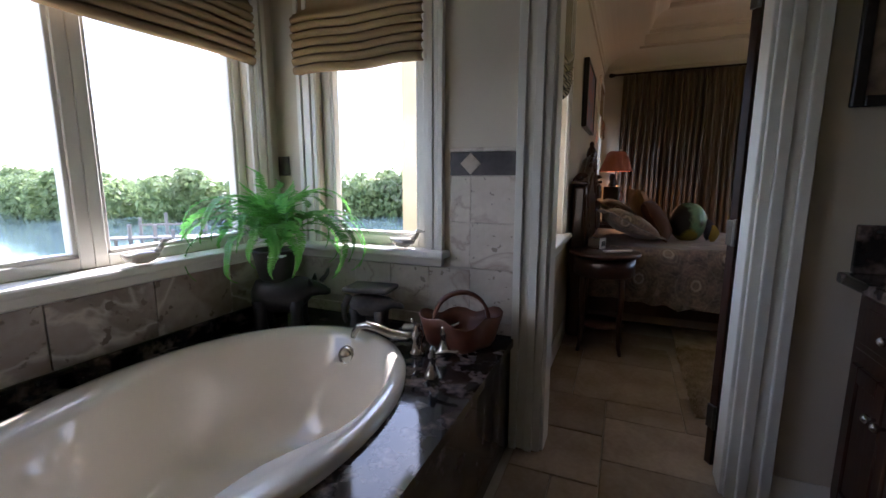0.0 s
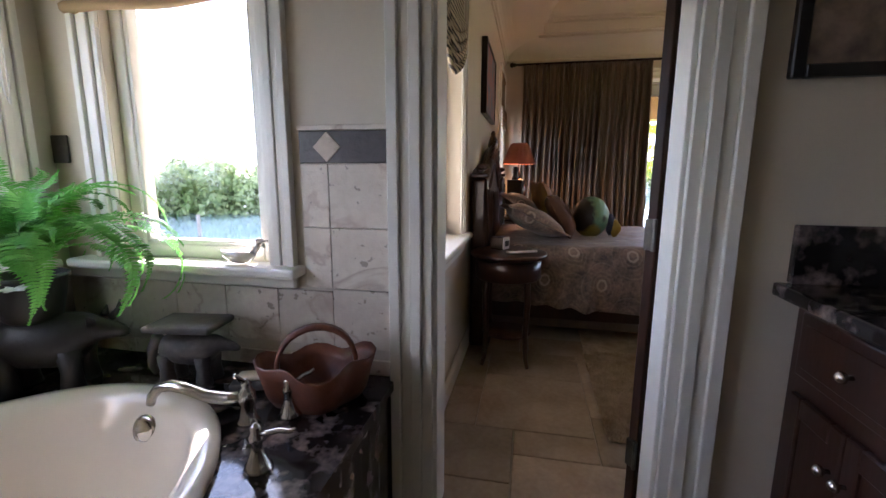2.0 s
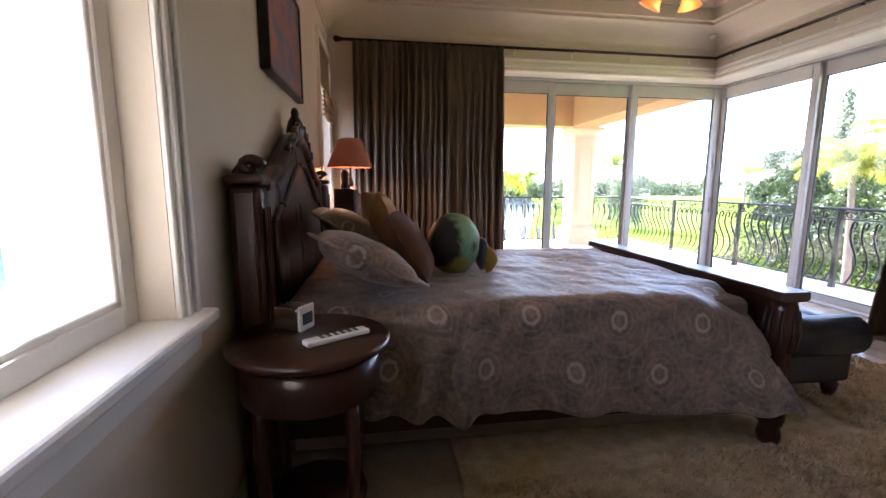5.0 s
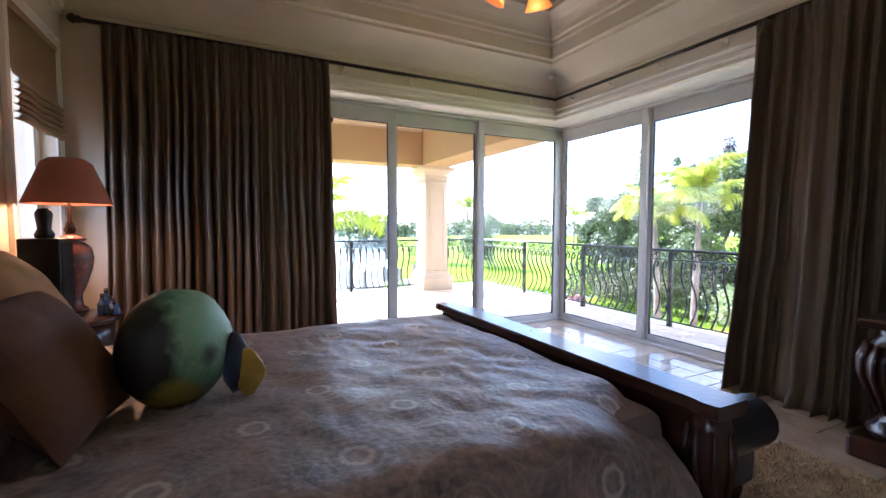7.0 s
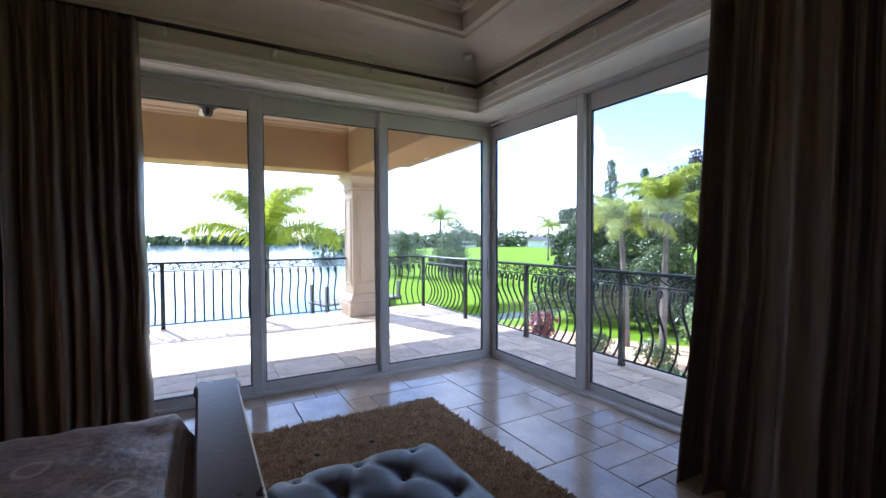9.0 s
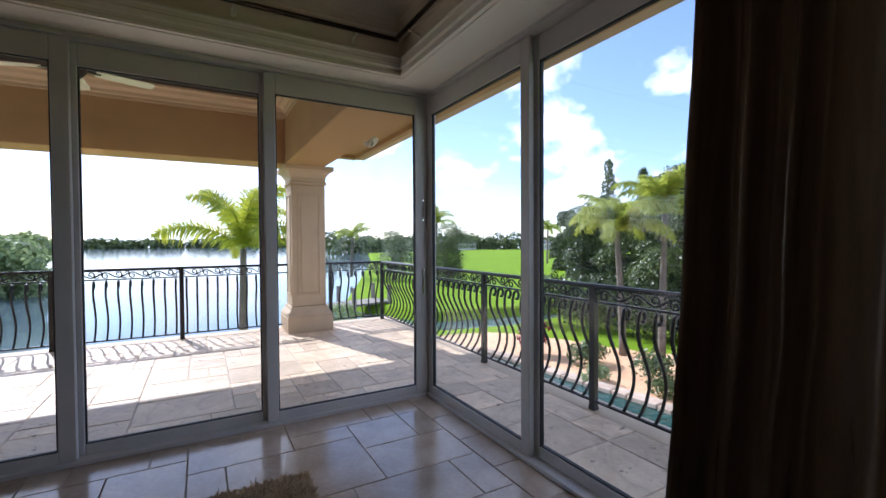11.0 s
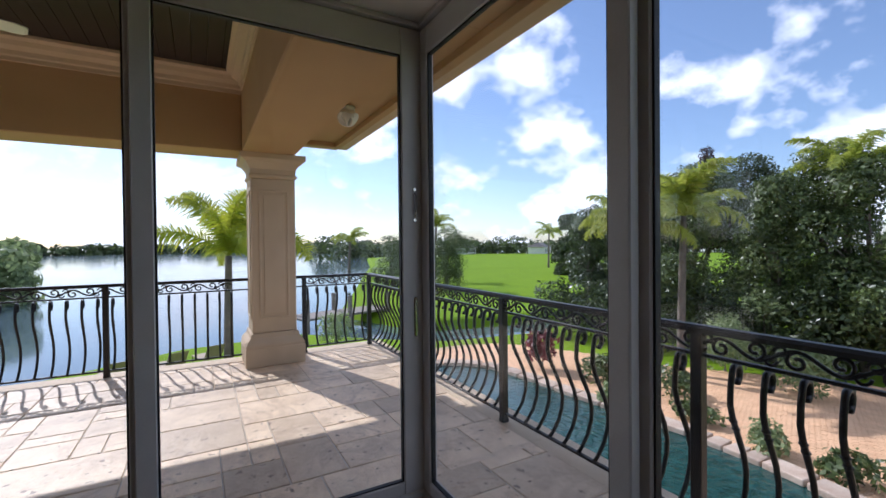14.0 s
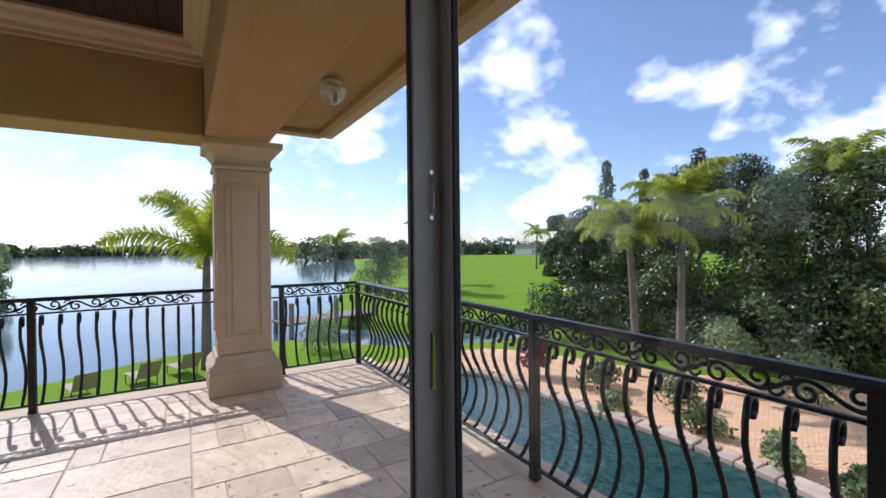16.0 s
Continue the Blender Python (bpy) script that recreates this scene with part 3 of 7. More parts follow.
levels = [(0.0, .57), (0.0, RIM - .008), (.012, RIM + .004), (.04, RIM + .006), (.062, RIM - .002), (.075, RIM - .03), (.10, .42), (.14, .26), (.20, .17), (.30, .145), (.46, .14)]
rings = []
for ins, z in levels:
    sl = max(0, RIM - z) * .35
    pts = superellipse(TC[0], TC[1] + sl * .25, TH[0] - ins, TH[1] - ins - sl, TN, 64)
    # arm rest swells in from the long sides
    out = []
    for x, y in pts:
        if .05 < ins < .25:
            k = math.exp(-((y - .72) / .20) ** 2) * .085 * (1 if z > .3 else .4)
            x += -k if x > TC[0] else k
        out.append((x, y, z))
    rings.append([bm.verts.new(p) for p in out])
for a, b in zip(rings, rings[1:]):
    for i in range(64):
        bm.faces.new((a[i], a[(i + 1) % 64], b[(i + 1) % 64], b[i]))
bm.faces.new(rings[-1])
bmesh.ops.recalc_face_normals(bm, faces=bm.faces[:])
part("basin", bm, M_TUB, tub, "", True)
bm = lathe(bmesh.new(), [(.046, 0), (.049, .007), (.042, .014), (.032, .016), (.029, .011), (.004, .011)], 28, m=Matrix.Translation((-1.165, 1.596, .50)) @ pose(0, 0, 0, 76))
part("overflow_cover", bm, M_CHROME, tub, "round brushed nickel overflow cover", True)

# tap set: curved spout with lever, two lever taps
def lever_tap(loc, rz):
    t = thing("tub_tap", "brushed nickel lever tap on the granite deck", "tap", "tub taps", loc, rz)
    part("body", lathe(bmesh.new(), [(.036, 0), (.036, .006), (.028, .02), (.016, .05), (.013, .07), (.018, .078), (.018, .09), (.012, .10), (.014, .115), (.006, .125), (.002, .127)], 18), M_CHROME, t, "", True)
    part("lever", tube(bmesh.new(), [(0, 0, .098), (.03, 0, .10), (.06, 0, .108), (.085, 0, .106), (.10, 0, .112)], .008, 8, .006), M_CHROME, t, "", True)
lever_tap((-.645, 1.42, .57), 10)
lever_tap((-.70, 1.66, .57), 70)
sp = thing("tub_spout", "curved brushed nickel tub spout with a lever", "tap", "tub taps", (-.80, 1.60, .57), 186)
part("base", lathe(bmesh.new(), [(.034, 0), (.034, .008), (.024, .02), (.02, .06), (.026, .075), (.024, .10), (.012, .115), (.016, .125), (.004, .14)], 18), M_CHROME, sp, "", True)
part("spout", tube(bmesh.new(), [(0, 0, .075), (.06, 0, .072), (.13, 0, .078), (.19, 0, .098), (.24, 0, .105), (.28, 0, .095), (.305, 0, .065), (.312, 0, .04)], .022, 10, .013), M_CHROME, sp, "", True)
part("lever", tube(bmesh.new(), [(0, 0, .125), (.01, .02, .15), (.012, .035, .165)], .007, 8), M_CHROME, sp, "", True)

# folded leather basket with a hoop handle
bk = thing("basket", "reddish brown leather basket with a hoop handle", "basket", "", (-.66, 1.77, .57), 28)
bm = bmesh.new()
rs = []
for k, (f, z) in enumerate(((.80, 0), (.92, .03), (1.04, .08), (1.12, .125), (1.09, .13), (1.0, .085), (.86, .02))):
    rs.append([(.155 * f * math.cos(a) * (1 + .12 * math.cos(4 * a)), .115 * f * math.sin(a) * (1 + .12 * math.cos(4 * a)), z + (.03 * abs(math.cos(a)) ** 2 if z > .05 else 0) + .012 * math.sin(5 * a) * (z > .05)) for a in [2 * math.pi * i / 32 for i in range(32)]])
loft(bm, rs)
part("bowl", bm, M_COPPER, bk, "", True)
bm = bmesh.new()
hp_ = [(.125 * math.cos(a), 0, .10 + .15 * math.sin(a) ** .8) for a in [math.pi * i / 14 for i in range(15)]]
rs = []
for i, p in enumerate(hp_):
    a = math.pi * i / 14
    w_, t_ = .02, .007
    n_ = Vector((math.cos(a), 0, math.sin(a)))
    rs.append([tuple(Vector(p) + n_ * t_ * s1 + Vector((0, w_ * s2, 0))) for s1, s2 in ((1, 1), (1, -1), (-1, -1), (-1, 1))])
loft(bm, rs)
part("handle", bm, M_COPPER, bk, "", True)
# soap dish
sd = thing("soap_dish", "small clear glass dish with soap by the spout", "soap dish", "", (-.93, 1.80, .57), 20)
part("dish", box(bmesh.new(), (-.065, -.045, 0), (.065, .045, .028), .01, 2), M_PEWTER, sd)
part("soap", box(bmesh.new(), (-.045, -.028, .0285), (.045, .028, .05), .01, 2), M_TUB, sd, "cream bar of soap", True)

# black animal planter with the fern, elephant stool
def beast(bm, length, height, body_r, leg_r):
    rs = []
    for f, r, zc in ((-.5, .35, .72), (-.42, .75, .74), (-.2, .98, .72), (.05, 1.0, .70), (.28, .92, .72), (.40, .7, .78), (.5, .45, .82), (.62, .34, .80), (.74, .24, .76), (.80, .12, .74)):
        rs.append([(length * f, body_r * r * math.cos(a), height * zc + body_r * r * .95 * math.sin(a)) for a in [2 * math.pi * i / 14 for i in range(14)]])
    loft(bm, rs)
    for fx in (-.34, .26):
        for fy in (-.55, .55):
            lathe(bm, [(leg_r * 1.15, 0), (leg_r, .02), (leg_r * .85, height * .3), (leg_r * 1.1, height * .62)], 10, (length * fx, body_r * fy, 0))
    return bm


bs = thing("animal_planter", "black bronze horned animal figure holding a planter", "planter", "", (-1.60, 1.66, .57), 28)
bm = beast(bmesh.new(), .30, .24, .10, .035)
for s in (-1, 1):
    tube(bm, [(.20, .02 * s, .24), (.225, .028 * s, .27), (.235, .03 * s, .305)], .014, 8, .003)
    tube(bm, [(.15, .05 * s, .23), (.15, .075 * s, .26)], .016, 6, .004)
part("figure", bm, M_BLACK, bs, "", True)
part("pot", lathe(bmesh.new(), [(.06, .24), (.08, .26), (.095, .33), (.105, .39), (.112, .40), (.10, .405), (.085, .38), (.01, .37)], 20, (-.03, 0, 0)), M_BLACK, bs, "round black planter pot", True)
es = thing("elephant_stool", "grey carved elephant shaped stool on the tub deck", "ornament", "", (-1.16, 1.80, .57), 8)
bm = beast(bmesh.new(), .22, .17, .06, .026)
tube(bm, [(-.12, 0, .16), (-.15, 0, .11), (-.155, 0, .05), (-.14, 0, .02)], .022, 8, .010)
box(bm, (-.12, -.085, .20), (.12, .085, .225), .01, 2)
part("figure", bm, M_PEWTER, es, "", True)
for loc, rz in (((-1.82, 1.12, .973), 80), ((-1.05, 1.945, .973), 0)):
    du = thing("duck_figure", "small pale duck figure on the window sill", "ornament", "sill ducks", loc, rz)
    bm = bmesh.new()
    loft(bm, [[(.075 * f, .03 * r * math.cos(a), .028 + .026 * r * math.sin(a) + dz) for a in [2 * math.pi * i / 12 for i in range(12)]] for f, r, dz in ((-1, .15, .02), (-.8, .55, .006), (-.3, .95, 0), (.2, 1, 0), (.6, .75, .004), (.85, .35, .01))])
    tube(bm, [(.05, 0, .04), (.075, 0, .065), (.085, 0, .085)], .012, 8, .010)
    loft(bm, [[(.085 + .02 * f, .013 * r * math.cos(a), .09 + .012 * r * math.sin(a)) for a in [2 * math.pi * i / 10 for i in range(10)]] for f, r in ((-.7, .4), (0, 1), (.6, .7), (1.2, .35), (1.8, .3))])
    part("figure", bm, M_TUB, du, "", True)


def frond_mesh(length, droop, seed):
    """An arching fern frond: a rib with pairs of toothed leaflets."""
    rng = random.Random(seed)
    bm = bmesh.new()
    pts = []
    x, z, ang = 0.0, 0.0, 1.25
    n = 34
    for i in range(n + 1):
        pts.append(Vector((x, 0.012 * math.sin(i * .5 + seed), z)))
        x += math.cos(ang) * length / n
        z += math.sin(ang) * length / n
        ang -= droop / n * (0.5 + 1.2 * i / n)
    tube(bm, pts, .0028, 4, .0008)
    for i in range(2, n):
        f = i / n
        ll = .046 * math.sin(math.pi * min(1, f * .95 + .12)) ** .7 * (1 - .25 * f) + .004
        d = (pts[i + 1] - pts[i - 1]).normalized()
        up = d.cross(Vector((0, 1, 0))).normalized()
        for half in (0, .5):
            base = pts[i] + d * (length / n) * half
            for s in (-1, 1):
                tip = base + Vector((0, s * ll, 0)) + d * ll * .25 - up * ll * rng.uniform(-.25, .2)
                wv = d * length / n * .22
                mid = (base + tip) / 2 + up * .003
                vs = [bm.verts.new(p) for p in (base - wv, mid - wv * 1.05, tip, mid + wv * 1.05, base + wv)]
                bm.faces.new(vs)
    return bm


fern = thing("fern", "lush green Boston fern in the black planter", "fern", "", (-1.60, 1.63, .985))
kinds = []
for k, (ln, dr) in enumerate(((.60, 3.0), (.50, 2.0), (.66, 3.5), (.38, 1.0))):
    b = frond_mesh(ln, dr, k)
    me = bpy.data.meshes.new("frond")
    b.to_mesh(me)
    b.free()
    me.materials.append(M_FERN)
    kinds.append(me)
rng = random.Random(5)
for i in range(62):
    ob = new("frond", kinds[i % 4])
    ob.parent = fern
    tilt = rng.uniform(-12, 26) if i % 4 != 3 else rng.uniform(-22, 6)
    s = rng.uniform(.75, 1.2)
    ob.matrix_basis = pose(rng.uniform(-.03, .03), rng.uniform(-.03, .03), rng.uniform(-.02, .03), 0, tilt, i * 137.5) @ Matrix.Scale(s, 4)
for k, (dx, dy, dz) in enumerate(((.05, -.16, .06), (-.02, -.20, .11), (.12, -.12, -.02))):
    bm = bmesh.new()
    for a in range(6):
        an = a * math.pi / 3 + k
        c, s = math.cos(an), math.sin(an)
        loft(bm, [[(dx + c * r_ - s * w_, dy + s * r_ + c * w_, dz + z_) for w_, z_ in ((-w0, 0), (0, .006), (w0, 0))] for r_, w0, z0 in ((.004, .004, 0), (.02, .012, 0), (.035, .008, 0), (.042, .001, 0))])
    part("blossom", bm, M_WHITE, fern, "white silk blossom")

# Roman shades
M_STRIPE = mat("striped_linen", (0.56, 0.48, 0.34), (0.50, 0.42, 0.29), 0.85, scale=4, fine=200, bump=0.2)
sn, sl_ = M_STRIPE.node_tree.nodes, M_STRIPE.node_tree.links
wv_, tc_, cr_, mx_ = sn.new("ShaderNodeTexWave"), sn.new("ShaderNodeTexCoord"), sn.new("ShaderNodeValToRGB"), sn.new("ShaderNodeMix")
wv_.bands_direction = 'Z'
wv_.inputs["Scale"].default_value, wv_.inputs["Distortion"].default_value = 11.0, 0.3
sl_.new(tc_.outputs["Object"], wv_.inputs["Vector"])
cr_.color_ramp.elements[0].position, cr_.color_ramp.elements[1].position = .68, .74
sl_.new(wv_.outputs["Fac"], cr_.inputs[0])
mx_.data_type = 'RGBA'
mx_.inputs[7].default_value = (0.05, 0.045, 0.04, 1)
sl_.new(cr_.outputs[0], mx_.inputs[0])
sl_.new(sn["Principled BSDF"].inputs["Base Color"].links[0].from_socket, mx_.inputs[6])
sl_.new(mx_.outputs[2], sn["Principled BSDF"].inputs["Base Color"])
def roman(name, axis, plane, into, u0, u1, z_top, z_bot, folds, lab, arch=0.0, striped=False):
    """A fabric shade: a flat upper cloth and a stack of soft folds at the foot."""
    ob = thing(name, lab, "window shade")
    prof_ = [(.012, z_top)]
    stack = z_bot + folds * .042
    prof_.append((.014, stack + .05))
    for k in range(folds):
        z = stack - k * .042
        prof_ += [(.030 + .006 * (k % 2), z + .012), (.052 + .004 * (k % 3), z - .006), (.050, z - .022), (.028, z - .030)]
    n = 24
    bm = bmesh.new()
    grid = []
    for i in range(n + 1):
        f = i / n
        u = u0 + (u1 - u0) * f
        dz = arch * (math.sin(math.pi * f) - 1) if arch else .006 * math.sin(f * 9)
        col = []
        for d, z in prof_:
            wgt = min(1, max(0, (z_top - z) / (z_top - z_bot)))
            p = plane + into * (d + .004 * math.sin(f * 11 + z * 9))
            zz = z - arch * wgt * math.sin(math.pi * f) if arch else z + dz * wgt
            col.append(bm.verts.new((p, u, zz) if axis == 'x' else (u, p, zz)))
        grid.append(col)
    for a, b in zip(grid, grid[1:]):
        for j in range(len(a) - 1):
            bm.faces.new((a[j], b[j], b[j + 1], a[j + 1]))
    cloth = part("cloth", bm, M_STRIPE if striped else M_SHADE, ob, "", True)
    so = cloth.modifiers.new("thick", 'SOLIDIFY')
    so.thickness = .006
    lo, hi = sorted((plane, plane + into * .03))
    part("head_rail", box(bmesh.new(), (lo, u0, z_top - .01), (hi, u1, z_top + .03), .003) if axis == 'x' else box(bmesh.new(), (u0, lo, z_top - .01), (u1, hi, z_top + .03), .003), M_SHADE, ob)
    return ob


r1 = roman("roman_shade", 'x', XW, 1, .0, 1.80, 2.58, 1.90, 7, "tan linen Roman shade raised over the tub window")
r2 = roman("roman_shade", 'y', YD, -1, -1.70, -.93, 2.58, 1.87, 7, "tan linen Roman shade raised over the narrow window")
part("pull_cord", tube(bmesh.new(), [(XW + .05, 1.80, 1.95), (XW + .055, 1.802, 1.75), (XW + .05, 1.806, 1.58), (XW + .055, 1.815, 1.545), (XW + .05, 1.823, 1.6), (XW + .05, 1.82, 1.95)], .003, 5), M_WHITE, r1)
roman("roman_shade", 'x', XB, .6, 2.49, 3.29, 2.58, 1.98, 5, "striped fabric shade with a scalloped foot", .16, True)
roman("roman_shade", 'x', XB, 1, 6.45, 7.23, 2.60, 1.93, 6, "tan linen Roman shade lowered half way")

# vanity with granite top against the east side of the bathroom
va = thing("vanity", "dark mahogany bathroom vanity cabinet", "vanity")
part("body", box(bmesh.new(), (.80, -.3, .10), (1.38, YD - .004, .955), .004), M_DARKWOOD, va)
part("plinth", box(bmesh.new(), (.86, -.3, 0), (1.38, YD - .004, .0999), .003), M_DARKWOOD, va)
for k in range(4):
    y1 = YD - .06 - k * .50
    y0 = y1 - .46
    b = box(bmesh.new(), (.782, y0, .735), (.7995, y1, .925), .006, 2)
    box(b, (.776, y0 + .03, .765), (.7818, y1 - .03, .895), .003)
    part("drawer", b, M_DARKWOOD, va)
    for h0, h1 in ((y0, (y0 + y1) / 2 - .004), ((y0 + y1) / 2 + .004, y1)):
        b = bmesh.new()
        for a0, a1, b0, b1 in ((h0, h0 + .05, .14, .68), (h1 - .05, h1, .14, .68), (h0 + .05, h1 - .05, .14, .20), (h0 + .05, h1 - .05, .62, .68)):
            box(b, (.780, a0, b0), (.7995, a1, b1), .004)
        dr = part("cabinet_door", b, M_DARKWOOD, va)
        part("door_panel", box(bmesh.new(), (.788, h0 + .05, .20), (.799, h1 - .05, .62), .003), M_DARKWOOD, dr)
        ky = h1 - .025 if h1 < y1 else h0 + .025
        part("knob", lathe(bmesh.new(), [(.006, 0), (.006, .012), (.015, .02), (.016, .028), (.008, .036), (.001, .037)], 14, m=Matrix.Translation((.780, ky, .56)) @ pose(0, 0, 0, 0, -90)), M_CHROME, dr, "round brushed metal knob", True)
    part("knob", lathe(bmesh.new(), [(.006, 0), (.006, .012), (.015, .02), (.016, .028), (.008, .036), (.001, .037)], 14, m=Matrix.Translation((.776, (y0 + y1) / 2, .83)) @ pose(0, 0, 0, 0, -90)), M_CHROME, va, "round brushed metal knob", True)
ct = thing("granite_counter", "dark mottled granite vanity counter with upstand", "countertop")
bm = box(bmesh.new(), (.722, -.32, .9555), (1.40, YD - .003, .995), .008, 2)
part("slab", bm, M_GRANITE, ct)
part("backsplash", box(bmesh.new(), (.758, YD - .026, .9955), (1.40, YD - .002, 1.168), .004), M_GRANITE, ct)


def wall_picture(name, lab, axis, plane, into, u0, u1, z0, z1, fw, depth, m_frame, m_art):
    ob = thing(name, lab, "picture")
    lo, hi = sorted((plane + into * .002, plane + into * depth))
    def put(b, ua, ub, va_, vb, l, h, bev=.004):
        if axis == 'x':
            box(b, (l, ua, va_), (h, ub, vb), bev)
        else:
            box(b, (ua, l, va_), (ub, h, vb), bev)
    b = bmesh.new()
    for ua, ub, a_, b_ in ((u0, u0 + fw, z0, z1), (u1 - fw, u1, z0, z1), (u0 + fw, u1 - fw, z0, z0 + fw), (u0 + fw, u1 - fw, z1 - fw, z1)):
        put(b, ua, ub, a_, b_, lo, hi)
    part("frame", b, m_frame, ob)
    b = bmesh.new()
    mid = plane + into * depth * .8
    l2, h2 = sorted((plane + into * .003, mid))
    put(b, u0 + fw, u1 - fw, z0 + fw, z1 - fw, l2, h2, 0)
    part("artwork", b, m_art, ob)
    return ob


M_ART1 = mat("dim_print", (0.10, 0.07, 0.055), (0.30, 0.22, 0.16), 0.5, scale=9, fine=18, bump=0.0, fmix=0.55)
M_FRAME = mat("black_frame", (0.012, 0.010, 0.009), (0.018, 0.015, 0.013), 0.35, bump=0.05)
wall_picture("framed_print", "black framed dim brown print on the wall", 'y', YD, -1, .685, 1.35, 1.57, 2.35, .035, .03, M_FRAME, M_ART1)

# wall tiles: pieces on the north wall and round the tub
tiles_n = tagged(new("trim_wall_tiles"), "cream tumbled marble wall tiles with dark border", "wall tiles", "", "structure")
tile_meshes = {}


def piece(name, size, material, parent, m, bev=.0022):
    key = (name, tuple(round(s, 4) for s in size), material.name)
    if key not in tile_meshes:
        b = box(bmesh.new(), tuple(-s / 2 for s in size), tuple(s / 2 for s in size), bev)
        me = bpy.data.meshes.new(name)
        b.to_mesh(me)
        b.free()
        me.materials.append(material)
        tile_meshes[key] = me
    ob = new(name, tile_meshes[key])
    ob.parent = parent
    ob.matrix_basis = m
    return ob


M_GROUT2 = mat("pale_grout", (0.60, 0.54, 0.46), (0.52, 0.46, 0.38), 0.85, scale=9, fine=120)
part("grout_bed", box(bmesh.new(), (-.80, YD - .006, .571), (-.466, YD - .0005, 1.46), 0), M_GROUT2, tiles_n)
part("grout_bed", box(bmesh.new(), (XW + .001, YD - .006, .571), (-.80, YD - .0005, .884), 0), M_GROUT2, tiles_n)
xs = [(-.466 - .113, .222), (-.69 - .112, .222), (-.914 - .112, .222), (-1.138 - .112, .222), (-1.362 - .112, .222), (-1.586 - .112, .222), (-1.79, .18)]
for r, zc in enumerate((1.228, 1.004, .78, .60)):
    zh = .218 if r < 3 else .055
    for k, (xc, wd) in enumerate(xs):
        if zc > .9:
            if k == 1:
                xc, wd = -.743, .104
            elif k > 1:
                continue
        z_, h_ = zc, zh
        if zc == .78 and k > 0:
            z_, h_ = .776, .206
        piece("tile", (wd - .000, .012, h_ + .003), M_MARBLE, tiles_n, pose(xc, YD - .009, z_, 0, rng.uniform(-.3, .3), 0))
piece("border_tile", (.33, .012, .108), M_SLATE, tiles_n, pose(-.632, YD - .009, 1.397, 0, 0, 0))
piece("border_tile", (.075, .012, .108), M_SLATE, tiles_n, pose(XW + .045, YD - .009, 1.397, 0, 0, 0))
piece("pencil_trim", (.335, .020, .018), M_MARBLE, tiles_n, pose(-.632, YD - .011, 1.462, 0, 0, 0))
piece("diamond_tile", (.074, .010, .074), M_TRAV, tiles_n, pose(-.692, YD - .014, 1.397, 0, 45, 0))
tiles_w = tagged(new("trim_wall_tiles_west"), "brown and cream marble wall tiles above the tub", "wall tiles", "", "structure")
M_MARBLE2 = mat("brown_marble", (0.42, 0.36, 0.30), (0.24, 0.19, 0.15), 0.4, scale=4, fine=24, bump=0.25, per_object=0.3)
veined(M_MARBLE2, 2.2, (0.60, 0.54, 0.46), .03, 20, (0.16, 0.12, 0.09), .64)
part("grout_bed", box(bmesh.new(), (XW + .0005, -.74, .631), (XW + .006, YD - .016, .884), 0), M_GROUT, tiles_w)
for k in range(7):
    piece("tile", (.012, .386, .248), M_MARBLE2, tiles_w, pose(XW + .009, YD - .21 - k * .39, .758))

